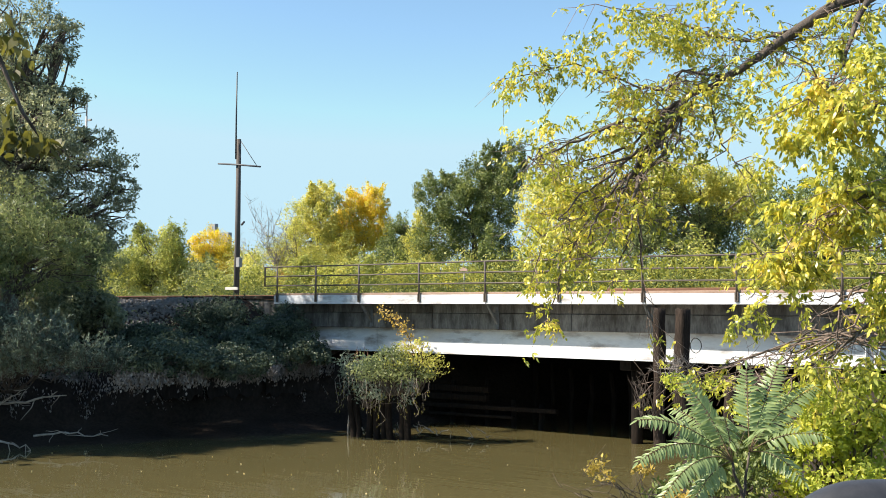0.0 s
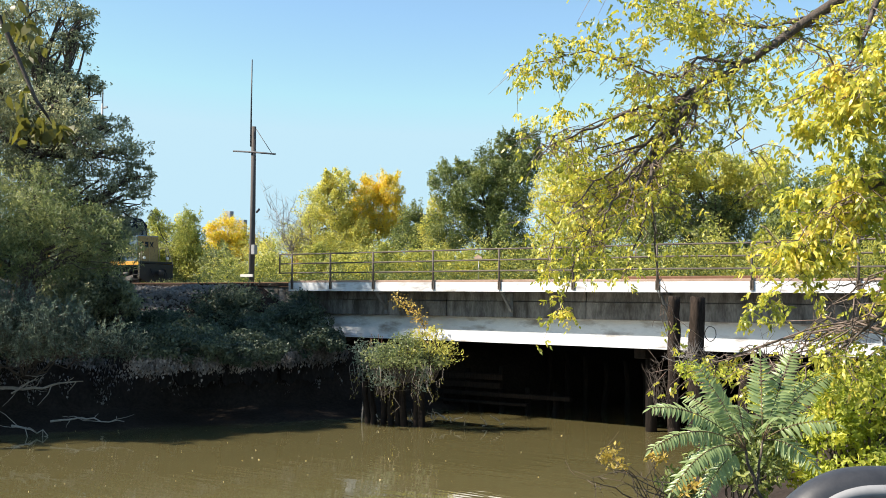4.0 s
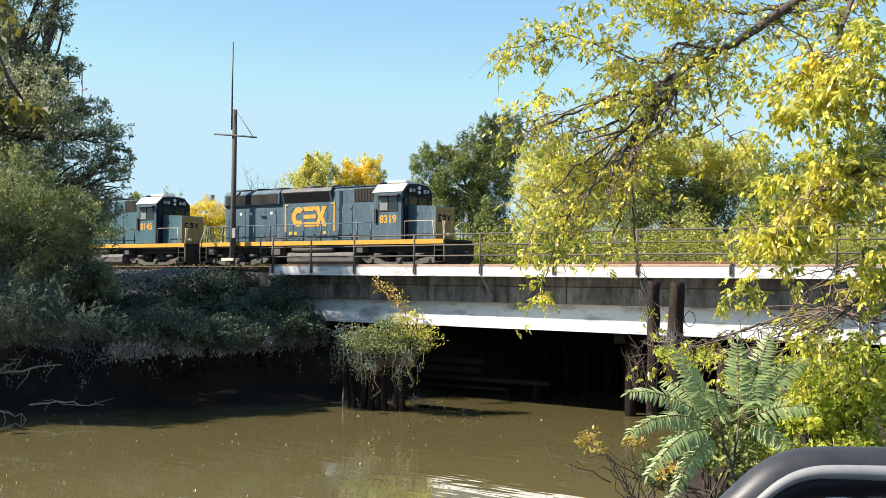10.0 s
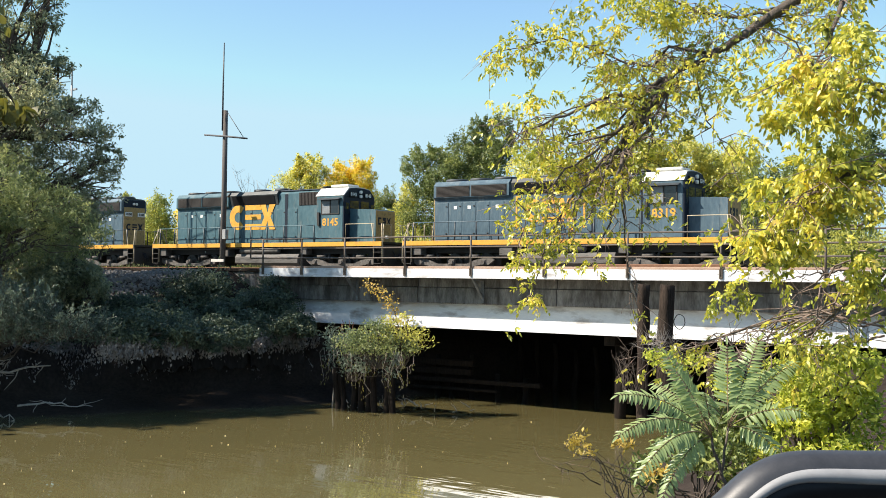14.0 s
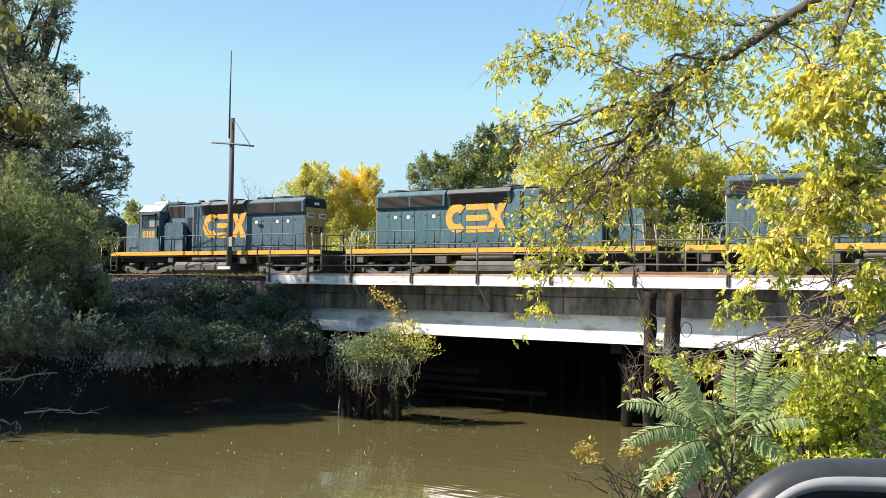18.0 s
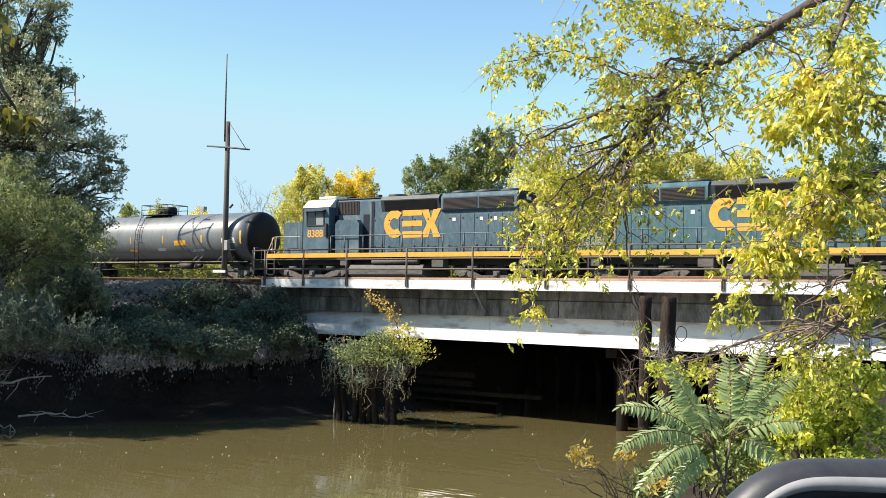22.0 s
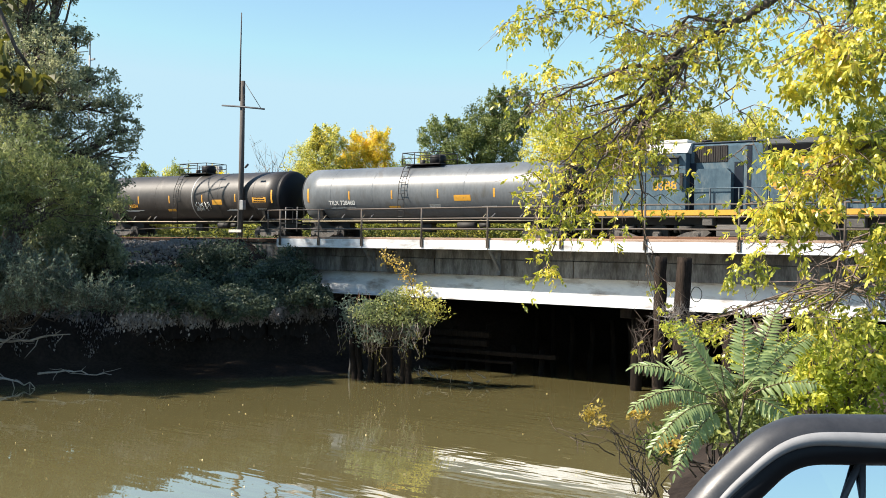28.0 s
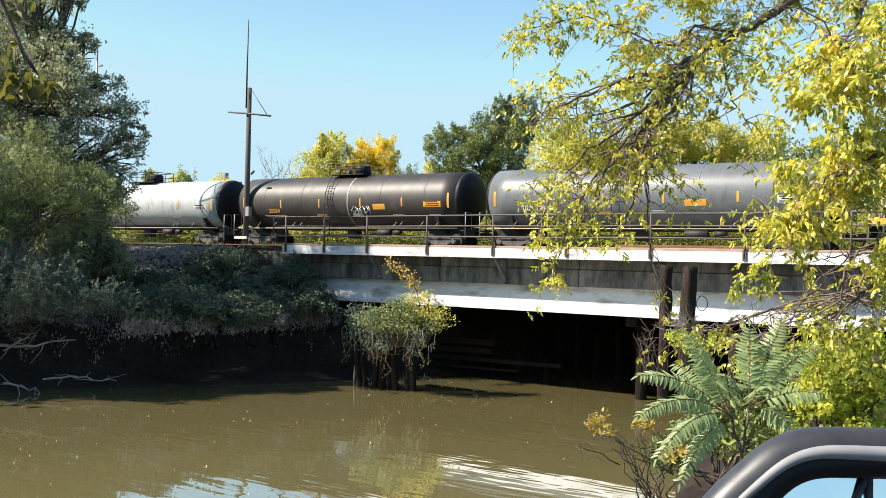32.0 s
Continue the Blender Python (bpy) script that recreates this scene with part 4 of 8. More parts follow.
for z, h, x0, x1 in ((1.24, 0.22, -25.3, -22.3), (0.93, 0.22, -25.2, -22.4), (0.60, 0.16, -25.3, -19.6), (0.28, 0.10, -25.2, -21.3)):
    sh = Shape()
    sh.box(x0, x1, 32.75, 32.97, z - h / 2, z + h / 2, 0.02)
    for i in range(len(sh.v)):
        v = sh.v[i]
        sh.v[i] = (v[0], v[1] + 0.08 * (v[0] + 25.2), v[2] + 0.05 * noise.noise((v[0] * 2, z, 1)))
    part("wale", sh, M["shadetimber"], fender, "rotten horizontal timber")
for x, h in ((-25.0, 0.6), (-24.1, 1.5), (-23.4, 0.5), (-22.6, 1.6), (-21.5, 0.9), (-20.4, 0.8)):
    sh = Shape()
    y = 33.15 + 0.08 * (x + 25.2)
    sh.tube(bent((x, y, -1.2), (x + RNG.normal() * 0.05, y, h), 0, 0.02, 5), taper(0.12, 0.10, 5), 9)
    part("fender_post", sh, M["shadetimber"], fender)
sh = Shape()
sh.box(-24.4, -21.9, 28.1, 28.7, 1.62, 1.78, 0.03)
part("cap", sh, M["timber"], fender)
sh = Shape()
sh.tube(bent((-24.62, 28.0, -0.5), (-24.66, 27.98, 2.3), 0, 0.015, 6), taper(0.035, 0.02, 6), 6)
part("stake", sh, M["deadwood"], fender, "thin pale stake")
for k in range(26):
    sh = Shape()
    x = RNG.uniform(-24.3, -20.0)
    y = 27.8 + 0.35 * (x + 24.3) + RNG.uniform(0, 0.3)
    p = Vector((x, y, RNG.uniform(0, 0.22)))
    e = p + Vector((RNG.normal() * 0.22, RNG.normal() * 0.08, RNG.uniform(-0.02, 0.32) if p.z < 0.3 else RNG.normal() * 0.03))
    sh.tube(bent(p, e, 0, 0.14, 5), taper(RNG.uniform(0.012, 0.03), 0.008, 5), 5)
    part("snag", sh, M["deadwood"], fender, "bleached broken stick caught in the timbers")

loop = thing("cable_loop", "thin black cable loop hanging on the tall pile", "cable")
sh = Shape()
c0 = Vector((-10.87, 26.05, 3.34))
sh.tube([c0 + Vector((math.cos(a * 0.3) * 0.15, 0.02 * math.sin(a), math.sin(a * 0.3) * 0.2)) for a in range(22)], 0.012, 6)
part("cable", sh, M["blackpaint"], loop)

# old bank wall, broken away along its lower edge
for k in range(3):
    t = thing("bank_wall_panel", "concrete panel of an old bank wall, darkened for shade, broken below", "wall panel", "old bank wall panels")
    y0 = 23.5 + k * 1.85
    low = [1.15 + 0.55 * noise.noise((y0 * 0.9 + q * 0.4, 3.1, 0)) + 0.12 * noise.noise((y0 + q * 1.3, 8, 0)) for q in range(15)]
    poly = [(-1.0, 2.05)] + [(-1.0 + 2.0 * q / 14, low[q]) for q in range(15)] + [(1.0, 2.05)]
    sh = Shape()
    sh.prism(poly, -0.09, 0.09, "y")
    part("slab", sh, M["dimwall"], t)
    t.matrix_basis = pose(shore_left(y0) - 1.3, y0, 0, 0, 0, 59.9)

# ---- far building ----
tower = thing("far_building", "hazy grey tower block far beyond the trees", "building")
c = Vector((-541.73, 468.47, 48.68))
for name, dx, w, z1 in (("tower_wall", 0, 5.6, c.z + 9.0), ("low_wall", 9.5, 14, c.z + 2.6)):
    sh = Shape()
    sh.box(c.x + dx - w / 2, c.x + dx + w / 2, c.y, c.y + 3, 4.0, z1, 0.1)
    part(name, sh, M["haze"], tower)
for i in range(3):
    for j in range(4):
        sh = Shape()
        sh.box(c.x - 2 + i * 1.6, c.x - 1.2 + i * 1.6, c.y - 0.1, c.y + 0.2, c.z + j * 2.1, c.z + j * 2.1 + 1.1)
        part("window", sh, M["hazewin"], tower)


# ---- train ----
def wheelset(parent, x, r):
    sh = Shape()
    for sgn in (-1, 1):
        sh.turn_about([(0, r * 0.30), (0.02, r * 0.86), (0.02, r), (0.12, r), (0.12, r * 1.05), (0.15, r * 1.05), (0.15, r * 0.3)], (0, sgn * 0.83, 0), (0, 0, 0), 20, False)
        for k in range(4):
            a = k * math.pi / 2
            sh.box(math.cos(a) * r * 0.55 - 0.05, math.cos(a) * r * 0.55 + 0.05, sgn * 0.85 - 0.02, sgn * 0.85 + 0.02, math.sin(a) * r * 0.55 - 0.05, math.sin(a) * r * 0.55 + 0.05)
    sh.cyl((0, -0.86, 0), (0, 0.86, 0), 0.08, n=10)
    w = part("wheelset", sh, M["soot"], parent)
    w.location = (x, 0, r)
    WHEELS.append((w, x, r))
    return w


WHEELS = []


def loco_truck(t, cx):
    for sgn in (-1, 1):
        y = sgn * 1.02
        sh = Shape()
        sh.prism([(cx - 2.75, 0.62), (cx - 2.5, 0.80), (cx - 1.5, 0.62), (cx - 1.0, 0.42), (cx + 1.0, 0.42), (cx + 1.5, 0.62), (cx + 2.5, 0.80), (cx + 2.75, 0.62), (cx + 2.4, 0.36), (cx + 1.75, 0.34), (cx + 1.2, 0.24), (cx - 1.2, 0.24), (cx - 1.75, 0.34), (cx - 2.4, 0.36)], y - 0.09, y + 0.09)
        for ax in (-2.07, 0, 2.07):
            sh.box(cx + ax - 0.20, cx + ax + 0.20, y - 0.13, y + 0.13, 0.34, 0.66, 0.04)
            sh.cyl((cx + ax, y + sgn * 0.12, 0.5), (cx + ax, y + sgn * 0.2, 0.5), 0.13, n=12)
        part("truck_frame", sh, M["truck"], t, "dusty cast steel truck frame")
        for ax in (-1.1, 1.1):
            for k in (-0.14, 0.14):
                sp = Shape()
                sp.cyl((cx + ax + k, y, 0.62), (cx + ax + k, y, 1.0), 0.09, n=8)
                part("spring", sp, M["soot"], t)
        for ax in (-1.5, 1.5):
            br = Shape()
            br.cyl((cx + ax - 0.3, y + sgn * 0.08, 0.86), (cx + ax + 0.3, y + sgn * 0.08, 0.86), 0.1, n=10)
            part("brake_cylinder", br, M["truck"], t)
    for ax in (-1.45, 0.62, 2.5):
        sh = Shape()
        sh.box(cx + ax - 0.48, cx + ax + 0.4, -0.62, 0.62, 0.3, 0.98, 0.05)
        part("traction_motor", sh, M["soot"], t)
    for ax in (-2.07, 0, 2.07):
        wheelset(t, cx + ax, 0.51)


def plain_mark(t, x0, x1, z0, z1, y, facing, mat):
    """The road's mark: an open ring, three bars and an hourglass, as plain raised shapes."""
    w = (x1 - x0)
    e0, e1 = (y - 0.008, y - 0.001) if facing < 0 else (y + 0.001, y + 0.008)
    cx = [x0 + w * k for k in (0.19, 0.51, 0.82)]
    if facing > 0:
        cx = cx[::-1]
    zc, rz, rx = (z0 + z1) / 2, (z1 - z0) / 2, w * 0.19
    m = -facing
    ring = []
    for i in range(13):
        a = math.radians(48 + 264 * i / 12)
        ring.append((math.cos(a), math.sin(a)))
    outer = [(cx[0] + m * rx * p, zc + rz * q) for p, q in ring]
    inner = [(cx[0] + m * rx * 0.42 * p, zc + rz * 0.42 * q) for p, q in ring]
    sh = Shape()
    sh.prism(outer + inner[::-1], e0, e1)
    part("mark", sh, mat, t, "yellow painted ring shape")
    k = rx * 0.9
    for za, zb, xa, xb in ((0.55, 1, -1, 1), (-0.2, 0.2, -1, 1), (-1, -0.55, -1, 1)):
        sh = Shape()
        sh.prism([(cx[1] + k * xa, zc + rz * za), (cx[1] + k * xb, zc + rz * za), (cx[1] + k * xb, zc + rz * zb), (cx[1] + k * xa, zc + rz * zb)], e0, e1)
        part("mark", sh, mat, t, "yellow painted bar")
    sh = Shape()
    sh.prism([(cx[2] - k, zc + rz), (cx[2] - k * 0.25, zc + rz), (cx[2], zc + rz * 0.32), (cx[2] + k * 0.25, zc + rz), (cx[2] + k, zc + rz), (cx[2] + k * 0.38, zc), (cx[2] + k, zc - rz), (cx[2] + k * 0.25, zc - rz), (cx[2], zc - rz * 0.32), (cx[2] - k * 0.25, zc - rz), (cx[2] - k, zc - rz), (cx[2] - k * 0.38, zc)], e0, e1)
    part("mark", sh, mat, t, "yellow painted hourglass shape")


def side_pose(x, y, z, facing):
    """Upright writing on a side wall that faces -y (facing -1) or +y."""
    return pose(x, y, z, 90, 0, 0 if facing < 0 else 180)


def front_pose(x, y, z):
    return pose(x, y, z, 90, 0, 90)


SLAT = Shape().box(-1.08, 1.08, -0.0075, 0.0075, -0.015, 0.015).mesh("slat")
SLAT.materials.append(M["grille"])
SLAT_UP = Shape().box(-0.025, 0.025, -0.01, 0.01, -0.37, 0.37).mesh("slat")
SLAT_UP.materials.append(M["grille"])


def locomotive(label, number, paint, mark_box, brackets=False, duct=False, seen=-1, roof_pale=True, marked_nose=True):
    """Six-axle road locomotive; +x is its front, z from the rail. Half length 10.5 m over the couplers."""
    t = thing("locomotive", label, "locomotive", "locomotives of the train")
    B = M[paint]
    # frame and walkway
    sh = Shape()
    sh.box(-9.6, 9.9, -1.52, 1.52, 1.55, 1.69, 0.01)
    part("walkway", sh, M["soot"], t)
    for sgn in (-1, 1):
        sh = Shape()
        sh.box(-9.6, 9.9, *sorted((sgn * 1.525, sgn * 1.56)), 1.44, 1.70, 0.004)
        part("sill_stripe", sh, M["yellow"], t, "yellow painted side sill")
    sh = Shape()
    sh.box(-9.4, 9.7, -0.8, 0.8, 1.0, 1.55, 0.02)
    part("underframe", sh, M["soot"], t)
    # fuel tank and air reservoirs
    sh = Shape()
    sh.prism([(-1.3, 1.0), (-1.45, 0.8), (-1.45, 0.45), (-1.15, 0.28), (1.15, 0.28), (1.45, 0.45), (1.45, 0.8), (1.3, 1.0)], -1.9, 3.4, "x")
    part("fuel_tank", sh, M["fuel"], t, "grimy fuel tank")
    for sgn in (-1, 1):
        sh = Shape()
        sh.turn_about([(0, 0.02), (0.05, 0.14), (0.1, 0.17), (3.3, 0.17), (3.35, 0.14), (3.4, 0.02)], (-1.6, sgn * 1.28, 1.2), (2, sgn * 1.28, 1.2), 12)
        part("air_reservoir", sh, M["fuel"], t)
    for sgn in (-1, 1):
        for x0, x1, z0 in ((-3.3, -2.5, 0.85), (3.6, 4.1, 0.95), (-9.0, -8.4, 0.9)):
            sh = Shape()
            sh.box(x0, x1, *sorted((sgn * 0.85, sgn * 1.42)), z0, 1.42, 0.03)
            part("equipment_box", sh, M["fuel"], t)
        sh = Shape()
        sh.tube([(-8.3, sgn * 1.44, 1.36), (-3.4, sgn * 1.44, 1.34), (3.4, sgn * 1.46, 1.38), (9.0, sgn * 1.44, 1.35)], 0.03, 6)
        part("air_pipe", sh, M["truck"], t)
    for cx in (6.55, -6.55):
        loco_truck(t, cx)
    # ends: pilot, coupler, steps
    for end, x in ((1, 9.9), (-1, -9.6)):
        sh = Shape()
        sh.prism([(-1.5, 1.5), (1.5, 1.5), (1.5, 0.55), (0.9, 0.2), (-0.9, 0.2), (-1.5, 0.55)], x, x + end * 0.1, "x")
        part("pilot", sh, M["soot"], t)
        sh = Shape()
        sh.box(*sorted((x + end * 0.1, 10.45 * end)), -0.13, 0.13, 0.72, 1.0, 0.04)
        sh.box(*sorted((10.3 * end, 10.62 * end)), -0.2, 0.2, 0.68, 1.04, 0.06)
        part("coupler", sh, M["soot"], t)
        for sgn in (-1, 1):
            sh = Shape()
            for k in range(4):
                sh.box(*sorted((x - end * 0.55, x - end * 0.05)), *sorted((sgn * 1.2, sgn * 1.55)), 0.4 + 0.33 * k, 0.44 + 0.33 * k)
            sh.box(*sorted((x - end * 0.58, x - end * 0.55)), *sorted((sgn * 1.2, sgn * 1.55)), 0.36, 1.5)
            part("steps", sh, M["soot"], t)
            sh = Shape()
            sh.tube([(x - end * 0.6, sgn * 1.5, 0.5), (x - end * 0.6, sgn * 1.5, 1.6), (x - end * 0.75, sgn * 1.5, 2.75)], 0.03, 6)
            sh.tube([(x + end * 0.02, sgn * 1.5, 0.45), (x + end * 0.02, sgn * 1.5, 1.7), (x - end * 0.25, sgn * 1.2, 2.75)], 0.03, 6)
            part("grab_rail", sh, M["handrail"], t)
        for y0, y1 in ((-1.2, -0.45), (0.45, 1.2)):
            sh = Shape()
            sh.tube([(x - end * 0.12, y0, 1.6), (x - end * 0.12, y0, 2.72), (x - end * 0.12, y1, 2.72), (x - end * 0.12, y1, 1.6)], 0.026, 6)
            part("end_railing", sh, M["handrail"], t)
        sh = Shape()
        for y in (-0.55, 0.55, 0.75):
            sh.tube([(x + end * 0.1, y, 1.15), (x + end * 0.3, y, 0.8), (x + end * 0.45, y * 0.9, 0.5)], 0.03, 6)
        part("brake_hose", sh, M["blackpaint"], t)
    # long hood
    hw = 0.95
    sh = Shape()
    sh.prism([(-hw, 1.70), (hw, 1.70), (hw, 4.78), (hw - 0.22, 4.96), (-hw + 0.22, 4.96), (-hw, 4.78)], -7.8, 4.9, "x")
    part("long_hood", sh, B, t)
    sh = Shape()
    sh.prism([(-hw + 0.10, 4.965), (hw - 0.10, 4.965), (hw - 0.3, 5.04), (-hw + 0.3, 5.04)], -7.82, 4.95, "x")
    part("hood_roof", sh, M["roof"], t)
    sh = Shape()
    sh.box(-7.86, -7.80, -0.93, 0.93, 1.72, 4.4, 0.01)
    he = part("hood_end", sh, M["tan"], t, "faded yellow rear hood end, browned for its shade")
    for k in range(3):
        sh = Shape()
        y = 0.5 - 0.5 * k
        if k == 0:
            ring = [(math.cos(math.radians(50 + 26 * q)), math.sin(math.radians(50 + 26 * q))) for q in range(11)]
            sh.prism([(y - 0.24 * p, 3.0 + 0.24 * q) for p, q in ring] + [(y - 0.12 * p, 3.0 + 0.12 * q) for p, q in ring[::-1]], -7.868, -7.861, "x")
        elif k == 1:
            for z in (2.78, 2.95, 3.12):
                sh.box(-7.868, -7.861, y - 0.2, y + 0.2, z, z + 0.1)
        else:
            sh.prism([(y - 0.22, 2.76), (y - 0.06, 2.76), (y, 2.9), (y + 0.06, 2.76), (y + 0.22, 2.76), (y + 0.08, 3.0), (y + 0.22, 3.24), (y + 0.06, 3.24), (y, 3.1), (y - 0.06, 3.24), (y - 0.22, 3.24), (y - 0.08, 3.0)], -7.868, -7.861, "x")
        part("mark", sh, M["navy"], he, "dark painted shape")
    sh = Shape()
    sh.box(-7.85, -7.8, -0.93, 0.93, 4.41, 4.93, 0.01)
    part("hood_end_cap", sh, M["navy"], t)
    # radiator housing: slightly flared, with screens
    sh = Shape()
    sh.prism([(-hw, 3.98), (-1.12, 4.12), (-1.12, 4.80), (-0.9, 5.02), (0.9, 5.02), (1.12, 4.80), (1.12, 4.12), (hw, 3.98)], -7.78, -2.9, "x")
    part("radiator_housing", sh, B, t)
    for sgn in (-1, 1):
        for a, b in ((-7.6, -5.4), (-5.3, -3.05)):
            sh = Shape()
            sh.box(a, b, *sorted((sgn * 1.125, sgn * 1.135)), 4.15, 4.74)
            sc = part("radiator_screen", sh, M["grille"], t, "rusty brown radiator screen")
            for k in range(9):
                s = new("slat", SLAT)
                s.parent, s.location = sc, ((a + b) / 2, sgn * 1.1435, 4.195 + k * 0.064)
    for i, x in enumerate((-6.9, -5.3, -3.7, 0.9, -0.9)):
        sh = Shape()
        r = 0.66 if i < 3 else 0.58
        sh.turn_about([(0, r), (0.16, r), (0.2, r - 0.06), (0.2, 0.2), (0.16, 0.18)], (x, 0, 5.0), (x, 0, 6), 22)
        part("roof_fan", sh, M["roof"], t, "round roof fan")
    # dynamic brake housing
    for sgn in (-1, 1):
        sh = Shape()
        sh.prism([(sgn * hw, 4.10), (sgn * 1.14, 4.78), (sgn * 1.0, 5.0), (sgn * 0.5, 5.03), (sgn * 0.5, 4.1)], -2.75, 1.35, "x")
        part("brake_housing", sh, M["roof"], t)
        sh = Shape()
        sh.prism([(sgn * (hw + 0.02), 4.16), (sgn * 1.145, 4.72), (sgn * 1.155, 4.72), (sgn * (hw + 0.035), 4.16)], -2.55, 1.1, "x")
        part("brake_intake", sh, M["blackpaint"], t, "black air intake panel")
    sh = Shape()
    sh.tube([(2.1, 0.3, 4.96), (2.1, 0.3, 5.2)], [0.22, 0.2], 12)
    part("exhaust_stack", sh, M["soot"], t)
    sh = Shape()
    sh.tube([(1.7, -0.3, 4.96), (1.7, -0.3, 5.16)], [0.12, 0.1], 10)
    part("vent_pipe", sh, M["soot"], t)
    # filter grille behind the cab
    for sgn in (-1, 1):
        sh = Shape()
        sh.box(3.05, 4.7, *sorted((sgn * (hw + 0.003), sgn * (hw + 0.02))), 4.02, 4.82)
        sc = part("filter_grille", sh, M["grille"], t, "dark brown filter grille")
        for k in range(14):
            s = new("slat", SLAT_UP)
            s.parent, s.location = sc, (3.105 + k * 0.115, sgn * (hw + 0.031), 4.42)
        if duct:
            sh = Shape()
            sh.prism([(2.75, 1.72), (4.55, 1.72), (4.55, 3.45), (4.35, 3.68), (2.95, 3.68), (2.75, 3.45)], *sorted((sgn * hw, sgn * 1.36)))
            part("air_duct", sh, B, t)
    # hood doors with latches
    dm = Shape().box(-0.42, 0.42, -0.012, 0.012, 0, 2.05, 0.01).mesh("door")
    dm.materials.append(B)
    lm = Shape().box(-0.05, 0.05, -0.02, 0.02, -0.03, 0.03, 0.006).mesh("latch")
    lm.materials.append(M["soot"])
    pm = Shape().box(-0.10, 0.10, -0.01, 0.01, -0.09, 0.09).mesh("notice_plate")
    pm.materials.append(M["white"])
    for sgn in (-1, 1):
        for i, x in enumerate((-7.3, -6.4, -5.5, -4.6, -3.7, -2.25, -1.3, -0.4, 0.5, 1.55, 2.5)):
            if duct and x > 2.4:
                continue
            d = new("hood_door", dm)
            d.parent, d.location = t, (x, sgn * (hw + 0.008), 1.78)
            for z in (2.1, 3.62):
                la = new("latch", lm)
                la.parent, la.location = t, (x + 0.3, sgn * (hw + 0.03), z)
            if i in (1, 2, 4):
                n = new("notice_plate", pm)
                n.parent, n.location = t, (x, sgn * (hw + 0.026), 3.55)
        # posts and rail of the walkway
        xs = [-8.9, -7.5, -6.1, -4.7, -3.3, -1.9, -0.5, 0.9, 2.3, 3.7, 4.75]
        for x in xs:
            sh = Shape()
            sh.cyl((x, sgn * 1.5, 1.5), (x, sgn * 1.5, 2.73), 0.042, n=6)
            part("stanchion", sh, M["bluerail"], t)
        sh = Shape()
        sh.tube([(x, sgn * 1.5, 2.73) for x in xs], 0.026, 6)
        part("handrail", sh, B, t)
    # cab
    roof = "paleroof" if roof_pale else "navy"
    sh = Shape()
    sh.box(4.92, 6.98, -1.5, 1.5, 1.70, 4.5, 0.03)
    part("cab", sh, B, t)
    sh = Shape()
    sh.prism([(-1.53, 4.48), (-1.0, 4.98), (-0.35, 5.06), (0.35, 5.06), (1.0, 4.98), (1.53, 4.48)], 4.85, 7.02, "x")
    part("cab_roof", sh, M[roof], t, "pale weathered cab roof")
    sh = Shape()
    sh.box(5.2, 6.6, -0.55, 0.55, 5.06, 5.24, 0.06)
    part("air_conditioner", sh, M[roof], t)
    sh = Shape()
    sh.box(6.985, 7.05, -1.49, 1.49, 1.71, 4.47, 0.01)
    sh.prism([(-1.48, 4.475), (-0.98, 4.93), (-0.35, 5.0), (0.35, 5.0), (0.98, 4.93), (1.48, 4.475)], 7.022, 7.08, "x")
    part("cab_front", sh, M["navy"], t, "dark navy cab front")
    # Flat navy strips on the hood side, painted as the shade of recesses.
    for x0, x1 in ((1.9, 2.12), (4.6, 4.9)) + (((2.3, 2.72),) if duct else ()):
        for sgn in (-1, 1):
            sh = Shape()
            sh.box(x0, x1, *sorted((sgn * (hw + 0.002), sgn * (hw + 0.026))), 1.75, 4.0 if x0 > 2.2 else 4.75)
            part("hood_recess", sh, M["navy"], t, "flat dark strip standing for the shade of a hood recess")
    for sgn in (-1, 1):
        sh = Shape()
        sh.box(7.05, 7.075, *sorted((sgn * 1.02, sgn * 1.42)), 1.8, 4.15, 0.008)
        fd = part("front_door", sh, M["navy"], t)
        sh = Shape()
        sh.box(7.077, 7.085, *sorted((sgn * 1.08, sgn * 1.36)), 3.35, 4.05)
        part("door_pane", sh, M["pane"], fd)
        sh = Shape()
        for k in ((5.30, 5.36, 3.36, 4.26), (6.64, 6.70, 3.36, 4.26), (5.36, 6.64, 3.36, 3.42), (5.36, 6.64, 4.20, 4.26), (5.97, 6.03, 3.42, 4.2)):
            sh.box(k[0], k[1], *sorted((sgn * 1.5, sgn * 1.535)), k[2], k[3])
        w = part("window_frame", sh, M["soot"], t)
        for a, b in ((5.37, 5.965), (6.035, 6.63)):
            pn = Shape()
            pn.box(a, b, *sorted((sgn * 1.503, sgn * 1.512)), 3.425, 4.195)
            part("pane", pn, M["skypane" if a < 5.5 else "pane"], w)
        sh = Shape()
        sh.prism([(sgn * 1.52, 4.36), (sgn * 1.78, 4.25), (sgn * 1.78, 4.23), (sgn * 1.52, 4.33)], 5.2, 6.85, "x")
        part("awning", sh, M["roof"], t)
        words(number, 0.62, M["yellow"], t, side_pose(6.0, sgn * 1.504, 2.88, sgn), "cab_number", "yellow cab number")
        sh = Shape()
        sh.box(5.05, 5.2, *sorted((sgn * 1.51, sgn * 1.6)), 2.7, 3.5)
        part("grab_iron", sh, M["soot"], t)
        pane = Shape()
        pane.box(7.052, 7.062, *sorted((sgn * 0.10, sgn * 0.92)), 3.74, 4.2)
        part("windshield", pane, M["pane"], t)
        nf = Shape()
        nf.box(7.06, 7.16, *sorted((sgn * 0.36, sgn * 1.06)), 4.42, 4.72, 0.012)
